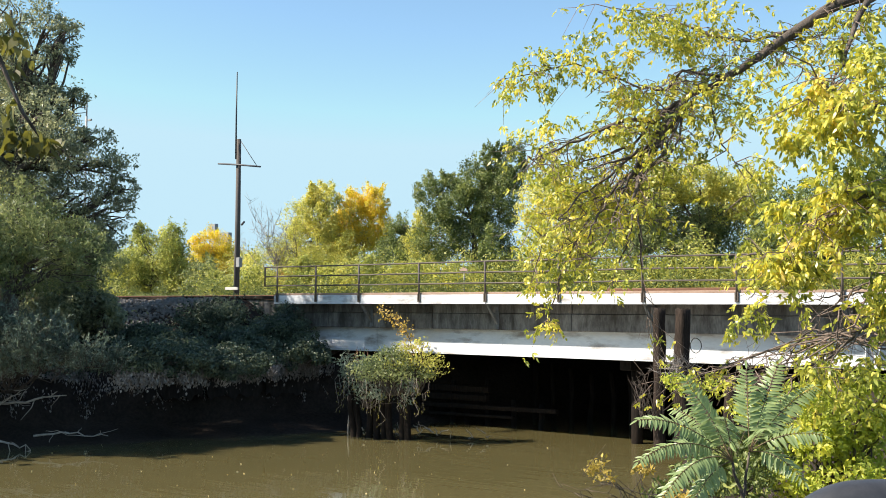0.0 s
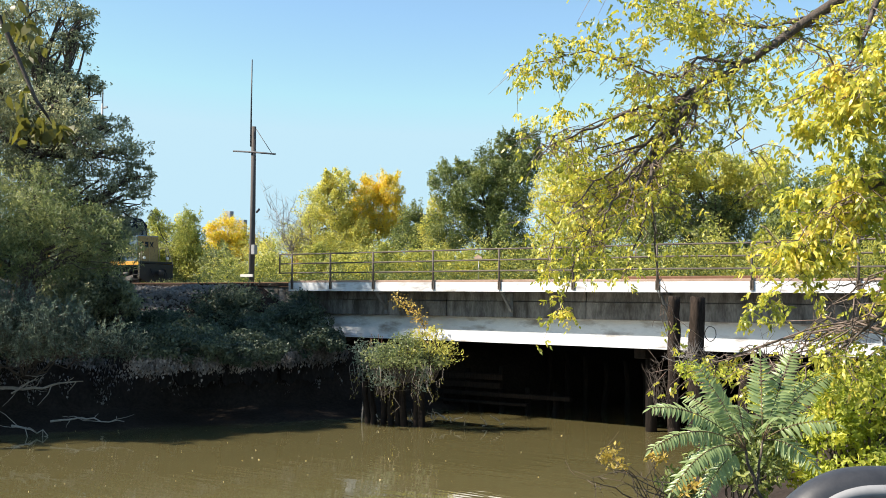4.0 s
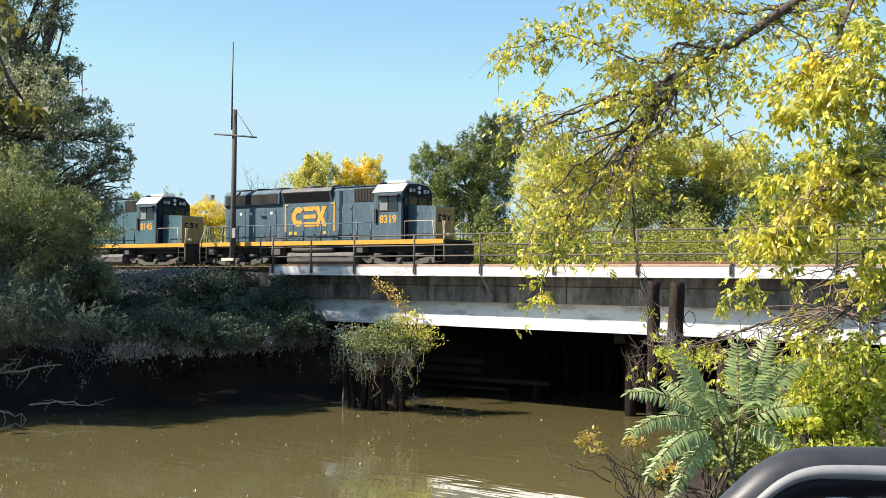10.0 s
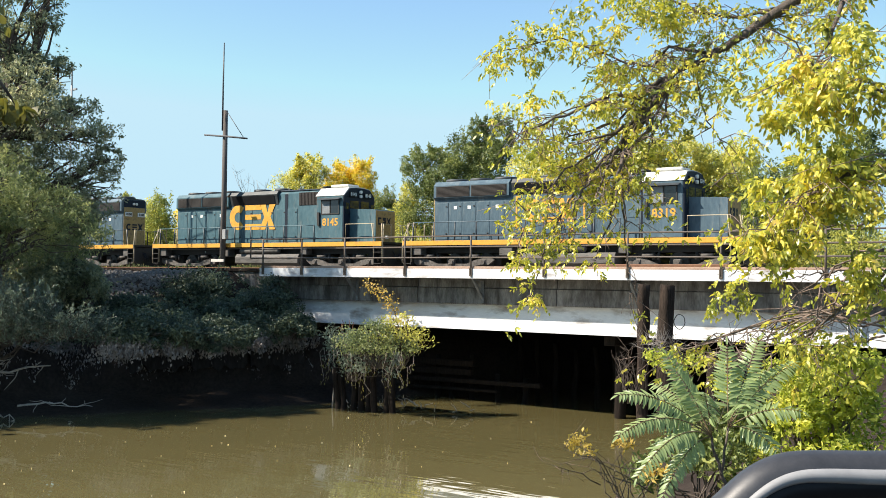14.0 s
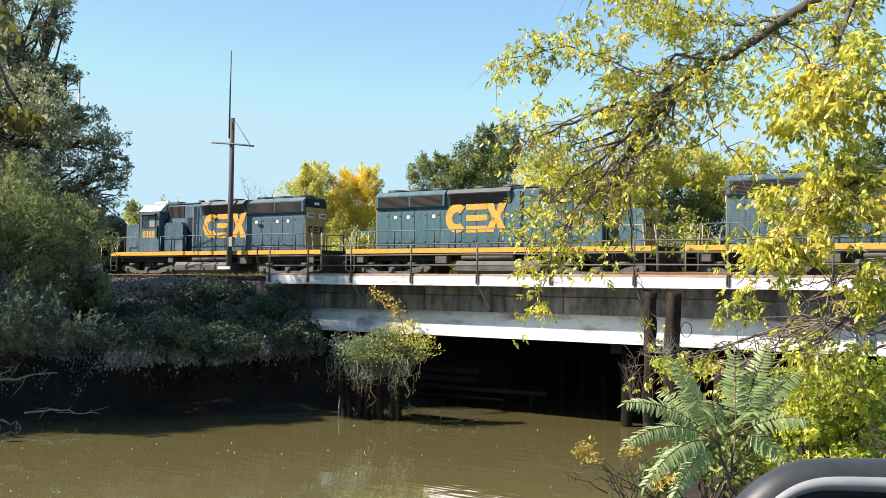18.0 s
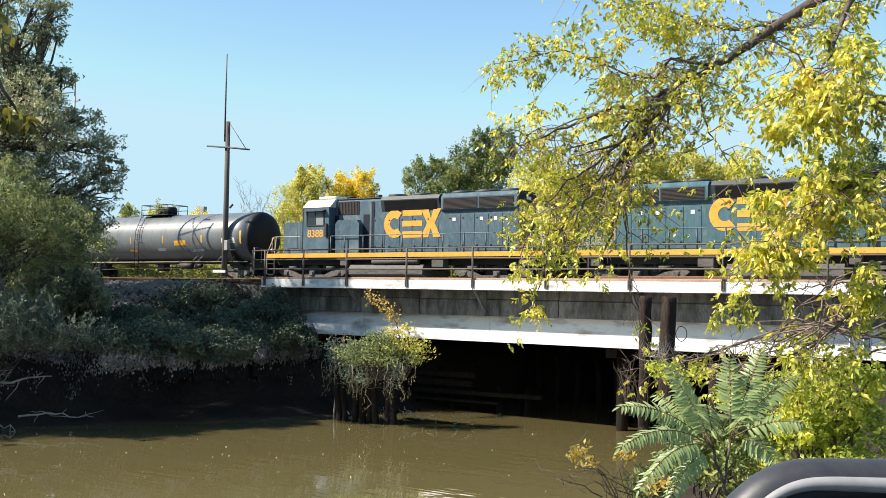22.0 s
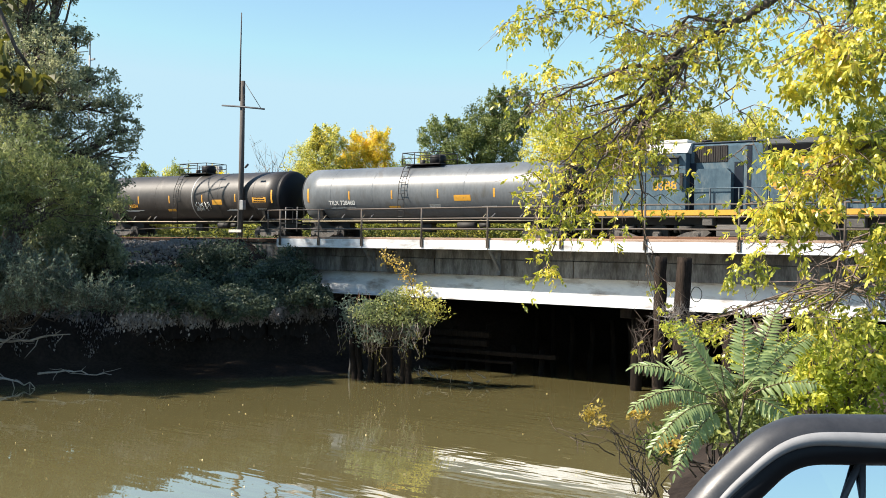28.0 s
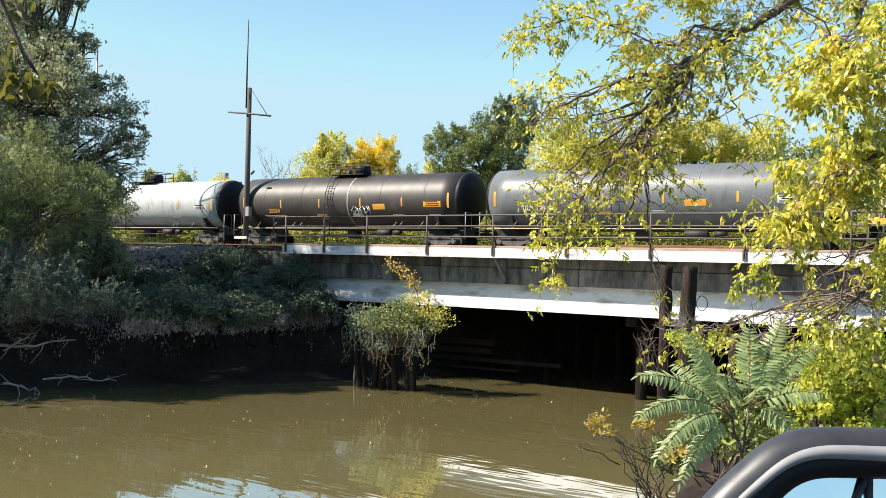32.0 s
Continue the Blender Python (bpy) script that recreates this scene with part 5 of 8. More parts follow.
        b = part("number_board", nf, M["blackpaint"], t)
        words(number, 0.29, M["white"], b, front_pose(7.165, sgn * 0.71, 4.57))
        hl = Shape()
        hl.cyl((7.08, 0, 4.5 + 0.13 * sgn + 0.13), (7.2, 0, 4.5 + 0.13 * sgn + 0.13), 0.1, n=12)
        part("headlight", hl, M["lens"], t)
        dl = Shape()
        dl.cyl((9.85, sgn * 1.05, 1.95), (9.98, sgn * 1.05, 1.95), 0.1, n=12)
        part("ditch_light", dl, M["lens"], t)
    # short nose
    sh = Shape()
    sh.prism([(7.06, 1.70), (9.0, 1.70), (9.0, 3.55), (8.92, 3.62), (7.06, 3.70)], -0.95, 0.95)
    part("nose", sh, B, t)
    sh = Shape()
    sh.box(9.0, 9.03, -0.93, 0.93, 1.72, 3.56, 0.01)
    nf = part("nose_front", sh, M["tan"], t, "faded yellow nose front, browned for its shade")
    if marked_nose:
        for k, poly in enumerate(([(-0.75, 2.72), (-0.42, 2.72), (-0.42, 2.84), (-0.62, 2.84), (-0.62, 3.04), (-0.42, 3.04), (-0.42, 3.16), (-0.75, 3.16)],
                                  [(-0.3, 2.72), (0.02, 2.72), (0.02, 3.16), (-0.3, 3.16), (-0.3, 3.0), (-0.14, 2.96), (-0.14, 2.9), (-0.3, 2.9)],
                                  [(0.15, 2.72), (0.3, 2.88), (0.45, 2.72), (0.5, 2.72), (0.38, 2.94), (0.5, 3.16), (0.4, 3.16), (0.3, 3.02), (0.2, 3.16), (0.12, 3.16), (0.24, 2.94)])):
            sh = Shape()
            sh.prism(poly, 9.031, 9.036, "x")
            part("mark", sh, M["navy"], nf)
    for sgn in (-1, 1):
        sh = Shape()
        sh.box(7.9, 8.6, *sorted((sgn * 0.952, sgn * 0.965)), 2.0, 3.3, 0.004)
        part("nose_door", sh, B, t)
    for sgn in (-1, 1):
        sh = Shape()
        sh.tube([(7.2, sgn * 1.5, 1.7), (7.2, sgn * 1.5, 2.75), (9.3, sgn * 1.5, 2.75), (9.3, sgn * 1.5, 1.7)], 0.022, 6)
        part("nose_handrail", sh, M["handrail"], t)
    for sgn in (-1, 1):
        plain_mark(t, mark_box[0], mark_box[1], mark_box[2], mark_box[3], sgn * (hw + 0.024), sgn, M["yellow"])
        if brackets:
            for x, k in ((mark_box[0] - 0.55, 1), (mark_box[1] + 0.55, -1)):
                sh = Shape()
                sh.prism([(x - k * 0.05, 2.3), (x + k * 0.05, 2.3), (x + k * 0.05, 3.97), (x + k * 0.25, 3.97), (x + k * 0.25, 4.05), (x - k * 0.05, 4.05)], *sorted((sgn * (hw + 0.024), sgn * (hw + 0.032))))
                part("mark_bracket", sh, M["yellow"], t, "thin yellow painted bracket")
            for x in (mark_box[0] - 0.1, mark_box[0] + 0.3, mark_box[1] - 0.2):
                sh = Shape()
                sh.box(x - 0.12, x + 0.12, *sorted((sgn * (hw + 0.024), sgn * (hw + 0.032))), 2.12, 2.32)
                part("warning_mark", sh, M["yellow"], t)
    # rear number boards
    for sgn in (-1, 1):
        nb = Shape()
        nb.box(-7.92, -7.86, *sorted((sgn * 0.25, sgn * 0.85)), 3.75, 4.05, 0.01)
        b = part("number_board", nb, M["white"], t)
        words(number, 0.24, M["blackpaint"], b, pose(-7.925, sgn * 0.55, 3.9, 90, 0, -90))
        hl = Shape()
        hl.cyl((-7.86, sgn * 0.12, 4.65), (-7.95, sgn * 0.12, 4.65), 0.09, n=12)
        part("headlight", hl, M["lens"], t)
    sh = Shape()
    sh.cyl((4.3, 0, 5.04), (4.3, 0, 5.12), 0.06, n=8)
    for k in (-0.14, 0, 0.14):
        sh.tube([(4.2, k, 5.16), (4.65, k, 5.16)], [0.03, 0.07], 8)
    part("horn", sh, M["soot"], t)
    return t


def tank_truck(t, cx):
    for sgn in (-1, 1):
        y = sgn * 0.98
        sh = Shape()
        sh.prism([(cx - 1.1, 0.62), (cx - 0.55, 0.72), (cx + 0.55, 0.72), (cx + 1.1, 0.62), (cx + 1.1, 0.45), (cx + 0.75, 0.44), (cx + 0.4, 0.26), (cx - 0.4, 0.26), (cx - 0.75, 0.44), (cx - 1.1, 0.45)], y - 0.07, y + 0.07)
        for ax in (-0.9, 0.9):
            sh.cyl((cx + ax, y - 0.12, 0.5), (cx + ax, y + 0.12, 0.5), 0.14, n=12)
        part("side_frame", sh, M["truck"], t, "dusty cast steel side frame")
    sh = Shape()
    sh.box(cx - 0.2, cx + 0.2, -1.05, 1.05, 0.5, 0.8, 0.03)
    part("bolster", sh, M["soot"], t)
    for ax in (-0.9, 0.9):
        wheelset(t, cx + ax, 0.46)


def tank_car(label, paint, lettering, text_mat, plate=True, scrawl=False, band=False):
    """Tank wagon: 19.2 m over the couplers, z from the rail."""
    t = thing("tank_car", label, "tank wagon", "tank wagons of the train")
    R, zc = 1.61, 2.88
    sh = Shape()
    prof = [(0, 0.02), (0.03, 0.7), (0.10, 1.12), (0.20, 1.38), (0.33, 1.54), (0.5, R)]
    L = 17.9
    body = prof[-1:] + [(x, R) for x in np.linspace(1.6, L - 1.6, 10)] + [(L - 0.5, R)]
    sh.turn_about(body, (-L / 2, 0, zc), (1, 0, zc), 48)
    part("tank_shell", sh, M[paint], t)
    for e in (-1, 1):
        sh = Shape()
        sh.turn_about(prof, (e * L / 2, 0, zc), (0, 0, zc), 48)
        part("tank_head", sh, M["blackpaint"], t, "black domed tank head")
    for x in (-6.3, -3.1, 3.1, 6.3):
        sh = Shape()
        sh.turn_about([(0, R + 0.001), (0.01, R + 0.006), (0.05, R + 0.006), (0.06, R + 0.001)], (x, 0, zc), (x + 1, 0, zc), 48)
        part("weld_seam", sh, M[paint], t)
    if band:
        sh = Shape()
        sh.turn_about([(0, R + 0.002), (0.01, R + 0.012), (0.10, R + 0.012), (0.11, R + 0.002)], (0.62, 0, zc), (3, 0, zc), 48)
        part("tank_band", sh, M["galv"], t, "pale scuffed band")

    def patch(x0, x1, a0, a1, mat, name="reflector", label=""):
        """A painted patch that follows the shell; a: angle below the horizontal on the side, in degrees."""
        for sgn in (-1, 1):
            sh = Shape()
            k = 6
            o = 0
            for i in range(k + 1):
                a = math.radians(a0 + (a1 - a0) * i / k)
                for x in (x0, x1):
                    sh.v.append((x, sgn * (R + 0.006) * math.cos(a), zc + (R + 0.006) * math.sin(a)))
            for i in range(k):
                sh.face([i * 2, i * 2 + 1, i * 2 + 3, i * 2 + 2])
            part(name, sh, M[mat], t, label)
    for x in (-8.05, 8.0):
        patch(x - 0.07, x + 0.07, -18, 12, "yellow", "reflector", "yellow reflective strip")
    for x in (-4.8, -1.6, 1.65, 4.75):
        patch(x - 0.05, x + 0.05, -14, 4, "yellow", "reflector", "yellow reflective strip")
    if plate:
        patch(2.6, 3.5, -20, -8, "yellow", "placard", "yellow warning placard")
    patch(6.3, 7.5, -16, -4, "yellow" if paint == "tankblack" else "paleroof", "placard", "faded notice panel")
    dark = "blackpaint"
    for k in range(3):
        patch(6.4 + 0.1 * (k % 2), 7.4 - 0.12 * (k == 2), -14.6 + 4.0 * k, -12.6 + 4.0 * k, dark, "small_print", "line of small dark print")
    patch(-1.9, -1.1, -36, -29, "yellow" if plate else "white", "placard", "small orange placard")
    for k in range(3):
        patch(1.0, 1.75, -34 + 2.6 * k, -32.6 + 2.6 * k, "white", "small_print", "line of small white print")
    for i, (x, w) in enumerate(((-5.4, 1.9), (-5.6, 1.3), (4.4, 0.8), (4.3, 1.0), (7.0, 0.8))):
        patch(x - w / 2, x + w / 2, -33 - 3 * (i % 2), -31.6 - 3 * (i % 2), "white", "small_print", "line of small white print")
    for sgn in (-1, 1):
        a = math.radians(-21)
        m = side_pose(-5.4 * -sgn if sgn > 0 else -5.4, sgn * (R + 0.012) * math.cos(a), zc + (R + 0.012) * math.sin(a), sgn)
        if lettering:
            words(lettering, 0.38, M[text_mat], t, m @ pose(0, 0, 0, 21, 0, 0), "car_number", "painted car number")
        if scrawl:
            for k in range(9):
                g = Shape()
                x = 1.15 + k * 0.14
                a1, a2 = math.radians(-10 - 9 * RNG.uniform()), math.radians(-26 - 10 * RNG.uniform())
                g.tube([(x, sgn * (R + 0.004) * math.cos(a1), zc + (R + 0.004) * math.sin(a1)), (x + RNG.uniform(-0.25, 0.25), sgn * (R + 0.01) * math.cos((a1 + a2) / 2), zc + (R + 0.01) * math.sin((a1 + a2) / 2)), (x + RNG.uniform(-0.3, 0.3), sgn * (R + 0.004) * math.cos(a2), zc + (R + 0.004) * math.sin(a2))], 0.022, 4)
                part("paint_scrawl", g, M["white"], t, "white spray-paint scrawl")
    # top platform with fittings
    sh = Shape()
    sh.box(-1.35, 1.3, -0.9, 0.9, 4.50, 4.55)
    part("platform", sh, M["soot"], t)
    for y in (-0.9, 0.9):
        for x in (-1.35, -0.5, 0.4, 1.3):
            sh = Shape()
            sh.cyl((x, y, 4.5), (x, y, 5.2), 0.025, n=6)
            part("platform_post", sh, M["soot"], t)
        for z in (5.2, 4.88):
            sh = Shape()
            sh.tube([(-1.35, y, z), (1.3, y, z)], 0.025, 6)
            part("platform_rail", sh, M["soot"], t)
    for x in (-1.35, 1.3):
        sh = Shape()
        sh.tube([(x, -0.9, 5.2), (x, 0.9, 5.2)], 0.025, 6)
        part("platform_rail", sh, M["soot"], t)
    sh = Shape()
    sh.turn_about([(0, 0.48), (0.5, 0.48), (0.58, 0.40), (0.62, 0.1)], (0.55, 0, 4.5), (0.55, 0, 6), 18)
    part("valve_dome", sh, M["blackpaint"], t)
    sh = Shape()
    sh.cyl((-0.6, 0.1, 4.5), (-0.6, 0.1, 4.85), 0.16, n=10)
    part("relief_valve", sh, M["soot"], t)
    # ladders
    for sgn in (-1, 1):
        sh = Shape()
        for x in (-1.02, -0.58):
            pts = [(x, sgn * 1.72, 0.75), (x, sgn * 1.76, 2.4), (x, sgn * 1.66, 3.4), (x, sgn * 1.25, 4.25), (x, sgn * 0.9, 4.55)]
            sh.tube(pts, 0.022, 6)
        for k in range(11):
            z = 0.8 + k * 0.33
            y = 1.73 if z < 3.0 else 1.73 - (z - 3.0) ** 1.6 * 0.33
            sh.cyl((-1.02, sgn * y, z), (-0.58, sgn * y, z), 0.016, n=5)
        part("ladder", sh, M["soot"], t)
        sh = Shape()
        sh.tube([(-8.6, sgn * 1.5, 1.22), (8.6, sgn * 1.5, 1.22)], 0.03, 6)
        for x in (-7, -4, 4, 7):
            sh.tube([(x, sgn * 1.5, 1.22), (x + 0.2, sgn * 1.3, 1.6)], 0.02, 5)
        part("side_rail", sh, M["handrail"], t)
    # stub sills, cradles, couplers
    for e in (-1, 1):
        sh = Shape()
        sh.box(*sorted((e * 5.8, e * 9.0)), -0.25, 0.25, 0.78, 1.3, 0.02)
        part("stub_sill", sh, M["soot"], t)
        sh = Shape()
        sh.prism([(-1.45, 1.9), (-1.2, 1.25), (-0.3, 0.95), (0.3, 0.95), (1.2, 1.25), (1.45, 1.9)], e * 7.15 - 0.12, e * 7.15 + 0.12, "x")
        part("cradle", sh, M["soot"], t)
        sh = Shape()
        sh.box(*sorted((e * 9.0, e * 9.5)), -0.12, 0.12, 0.74, 1.0, 0.03)
        sh.box(*sorted((e * 9.4, e * 9.75)), -0.2, 0.2, 0.7, 1.04, 0.06)
        part("coupler", sh, M["soot"], t)
        sh = Shape()
        sh.box(*sorted((e * 8.75, e * 9.15)), -1.45, 1.45, 1.08, 1.14, 0.0)
        part("end_platform", sh, M["soot"], t)
        for y in (-1.42, 1.42):
            sh = Shape()
            sh.tube([(e * 9.1, y, 0.6), (e * 9.1, y, 2.1), (e * 9.1, y * 0.55, 2.1), (e * 9.1, y * 0.55, 1.16)], 0.025, 6)
            part("grab_iron", sh, M["galv"], t)
        tank_truck(t, e * 7.15)
    sh = Shape()
    sh.box(-0.35, 0.35, -0.3, 0.3, 0.62, 1.28, 0.05)
    part("bottom_outlet", sh, M["soot"], t)
    sh = Shape()
    sh.prism([(-0.75, 1.32), (0.75, 1.32), (0.45, 1.12), (-0.45, 1.12)], -5.8, 5.8, "x")
    part("bottom_skid", sh, M["soot"], t)
    sh = Shape()
    sh.turn_about([(0, 0.05), (0.05, 0.2), (0.95, 0.2), (1.0, 0.05)], (2.4, -0.75, 0.98), (4, -0.75, 0.98), 12)
    part("brake_reservoir", sh, M["soot"], t)
    sh = Shape()
    sh.tube([(3.6, -0.7, 1.0), (4.1, -0.7, 1.0)], [0.14, 0.12], 10)
    part("brake_cylinder", sh, M["soot"], t)
    for y, z in ((-0.55, 0.82), (0.35, 0.9)):
        sh = Shape()
        sh.tube([(-6.4, y, z - 0.12), (-2.0, y, z), (2.0, y, z), (6.4, y, z - 0.12)], 0.028, 6)
        part("brake_rod", sh, M["soot"], t)
    for x in (-5.6, -3.4, 4.4, 5.9):
        sh = Shape()
        sh.tube([(x, -1.5, 1.22), (x + 0.35, -1.42, 1.62)], 0.02, 5)
        part("strut", sh, M["galv"], t)
    return t


def lengthen(t, extra):
    """Draws the front half of a wagon out by some centimetres."""
    def shift(x):
        return extra * clamp((x - 2.0) / 4.0)
    for ob in t.children:
        if ob.location.x > 2.0:
            ob.location.x += shift(ob.location.x)
        else:
            for v in ob.data.vertices:
                v.co.x += shift(v.co.x)
    for i, (w, x, r) in enumerate(WHEELS):
        if w.parent == t:
            WHEELS[i] = (w, x + shift(x), r)
    return t


TRAIN = [
    (locomotive("weathered grey-blue six-axle locomotive with yellow sill stripe and pale cab roof", "8319", "blue", (-1.95, 0.95, 2.62, 3.86), brackets=True), -9.0, False),
    (locomotive("teal six-axle locomotive with large yellow painted mark and pale cab roof", "8145", "teal", (-2.9, 1.15, 2.57, 4.2)), -30.0, False),
    (locomotive("blue six-axle locomotive running backwards with large yellow painted mark", "8388", "blue", (-2.9, 1.15, 2.57, 4.2), duct=True), -51.2, True),
    (lengthen(tank_car("dark grey tank wagon with white lettering and yellow reflectors", "tankgrey", "TILX 728460", "white"), 0.9), -72.3, False),
    (tank_car("dusty brownish-black tank wagon with yellow reflectors and white scrawl", "tankblack", "25034", "yellow", scrawl=True, band=True), -91.45, False),
    (tank_car("dirty silver-white tank wagon with black ends", "tankwhite", "", "blackpaint", plate=False), -110.6, False),
]


# ---- vegetation: far side of the tracks ----
def on_ground(x, y):
    return (x, y, ground_height(x, y))


far_group = "trees behind the railway"
tree("tree", "slender light green tree turning yellow behind the railway", (-60.47, 64.84, 5.21),
     [(-61.0, 64.0, 11.7, 1.65, 1.75), (-60.1, 64.6, 13.3, 1.07, 1.16), (-61.1, 63.8, 13.4, 0.44, 0.97), (-61.7, 63.7, 9.6, 1.94, 1.75), (-59.3, 65.4, 10.1, 1.65, 1.94), (-60.6, 64.6, 8.0, 3.39, 1.55), (-64.5, 61.7, 7.6, 2.42, 1.36)], "lime", 40000, 0.2, 0.09, 0.16, group=far_group, spread=0.23, upward=1.4)
tree("tree", "golden-orange autumn tree behind the railway", (-58.85, 68.52, 5.23),
     [(-59.6, 67.5, 12.6, 1.29, 1.39), (-58.1, 68.6, 12.9, 1.19, 1.49), (-60.3, 67.1, 11.2, 1.09, 1.24), (-58.3, 68.6, 10.7, 1.59, 1.49), (-59.1, 68.1, 9.2, 2.48, 1.59)], "gold", 30000, 0.2, 0.09, 0.16, group=far_group, spread=0.23, upward=1.4)
tree("tree", "thin-leaved yellowing small tree behind the railway", (-59.58, 60.52, 5.18),
     [(-59.7, 60.1, 11.0, 0.74, 1.30), (-60.1, 59.9, 8.9, 1.48, 1.39), (-58.6, 61.1, 7.5, 1.85, 1.16)], "lime", 4500, 0.17, 0.08, 0.12, group=far_group, spread=0.25, upward=1.2)
tree("tree", "tall green tree with dense crown behind the railway", (-42.16, 60.94, 5.10),
     [(-44.4, 58.8, 12.2, 1.14, 1.14), (-41.8, 60.7, 13.0, 1.63, 1.47), (-40.8, 61.3, 14.7, 0.73, 1.06), (-42.8, 60.1, 11.2, 2.04, 1.71), (-40.5, 61.7, 12.2, 1.71, 2.24), (-44.2, 59.2, 9.4, 1.63, 1.96), (-41.4, 61.3, 8.8, 2.24, 1.96), (-39.7, 62.1, 14.3, 0.98, 1.63), (-43.2, 59.7, 12.8, 0.98, 0.90)], "green", 64000, 0.17, 0.085, 0.25, group=far_group, spread=0.22, upward=0.9)
tree("tree", "yellow-green tree beside the dark tree", (-46.33, 60.35, 5.11),
     [(-46.3, 60.0, 10.3, 0.67, 1.00), (-46.6, 59.9, 8.9, 0.84, 1.17), (-46.2, 60.3, 7.6, 1.26, 1.17)], "lime", 9000, 0.16, 0.08, 0.12, group=far_group, spread=0.23)
tree("tree", "rounded dark green tree behind the railway", (-52.71, 65.62, 4.86),
     [(-52.6, 65.4, 9.6, 1.20, 1.48), (-53.3, 65.0, 8.0, 1.39, 1.57), (-51.9, 66.0, 8.2, 1.02, 1.57)], "green", 16000, 0.18, 0.09, 0.14, group=far_group, spread=0.22)
tree("tree", "leafy green and yellow tree behind the railway", (-69.10, 53.54, 4.44),
     [(-69.0, 53.4, 8.2, 2.08, 1.67), (-67.5, 54.4, 9.3, 1.11, 1.39), (-70.7, 52.2, 7.0, 1.94, 1.48), (-69.7, 52.8, 10.0, 0.65, 0.83), (-67.9, 54.3, 7.0, 1.85, 1.48)], "meadow", 24000, 0.18, 0.085, 0.15, group=far_group, spread=0.23)
tree("tree", "bright yellow autumn tree behind the railway", (-71.19, 61.94, 4.74),
     [(-71.2, 61.6, 9.5, 1.72, 1.22), (-71.8, 61.3, 7.8, 1.82, 1.42), (-70.2, 62.5, 8.0, 1.42, 1.27)], "gold", 14000, 0.19, 0.09, 0.14, group=far_group, spread=0.23)
tree("tree", "mixed green tree behind the bridge", (-32.33, 58.24, 5.03),
     [(-33.6, 56.9, 11.0, 1.82, 1.60), (-31.6, 58.5, 9.8, 2.18, 1.82), (-32.8, 57.7, 7.9, 2.55, 1.53)], "lime", 22000, 0.2, 0.105, 0.2, group=far_group, spread=0.23)
tree("tree", "broad olive green tree behind the bridge", (-25.98, 57.96, 5.00),
     [(-27.2, 56.8, 9.4, 2.39, 1.71), (-24.8, 58.6, 9.1, 2.39, 1.71), (-25.9, 57.9, 7.4, 3.07, 1.54), (-23.1, 59.9, 8.1, 2.39, 1.71)], "olive", 34000, 0.2, 0.105, 0.22, group=far_group, spread=0.23)
tree("tree", "yellowing tree behind the bridge", (-23.01, 57.66, 4.99),
     [(-25.3, 55.5, 11.4, 1.49, 0.99), (-23.5, 56.9, 11.3, 1.49, 1.06), (-21.5, 58.4, 10.6, 1.65, 1.45)], "lime", 18000, 0.19, 0.1, 0.2, group=far_group, spread=0.25)
tree("tree", "dense green tree behind the bridge end", (-16.76, 57.30, 4.95),
     [(-17.9, 56.2, 8.7, 2.47, 1.91), (-15.4, 58.1, 8.7, 2.47, 2.16), (-16.7, 57.2, 6.5, 3.39, 1.54), (-14.3, 58.7, 10.8, 1.54, 1.85)], "green", 28000, 0.2, 0.105, 0.22, group=far_group, spread=0.23)

# a bare tree
bare = thing("bare_tree", "leafless grey tree behind the railway", "tree", far_group)
sh = Shape()
foot = Vector((-60.51, 59.83, 5.18))
for k in range(11):
    tip = Vector((-59.6, 59.0, 10.4)) + Vector((RNG.normal() * 2.3, RNG.normal() * 1.2, RNG.normal() * 0.8 - 0.2))
    pts = bent(foot + Vector((RNG.normal() * 0.5, 0, 0)), tip, 0.06, 0.07, 8)
    sh.tube(pts, taper(0.06, 0.010, 8), 4)
    for j in range(14):
        a = pts[2 + j % 6]
        b = a + Vector((RNG.normal() * 0.8 - 0.2, RNG.normal() * 0.6, abs(RNG.normal()) * 1.1 + 0.3))
        tw = bent(a, b, 0, 0.1, 4)
        sh.tube(tw, taper(0.020, 0.009, 4), 3)
        for i in range(2):
            sh.tube([tw[2], tw[2] + Vector((RNG.normal() * 0.4, RNG.normal() * 0.3, 0.4 + 0.3 * RNG.uniform()))], [0.012, 0.007], 3)
tagged(part("twig_crown", sh, M["deadwood"], bare), kind="stuff")

# low scrub along the far side of the tracks and between them
def strip(name, label, pts, n, leaf, length, width, hgt, deep, droop=0.1):
    pts = np.array(pts, float)
    seg = RNG.integers(0, len(pts) - 1, n)
    f = RNG.uniform(size=(n, 1))
    base = pts[seg] * (1 - f) + pts[seg + 1] * f
    along = base[:, 0]
    bump = 0.75 + 0.3 * np.sin(along * 0.9) * np.sin(along * 0.37 + 1.0) + 0.25 * np.sin(along * 2.3 + 2)
    base[:, 1] += RNG.normal(size=n) * deep
    base[:, 2] += np.abs(RNG.beta(1.3, 1.6, n)) * hgt * np.clip(bump, 0.5, 1.3)
    ob = part(name, leaf_mesh(name, base, length, width, droop), LEAF[leaf])
    return tagged(ob, label, "vegetation", kind="stuff")


strip("scrub", "yellow-green scrub behind the railway", [(-77.48, 54.60, 4.93), (-60.15, 54.60, 4.88), (-44.35, 54.60, 4.84), (-30.98, 54.40, 4.80), (-20.28, 54.00, 4.77), (-11.73, 54.00, 4.74)], 26000, "lime", 0.19, 0.09, 2.7, 0.9)
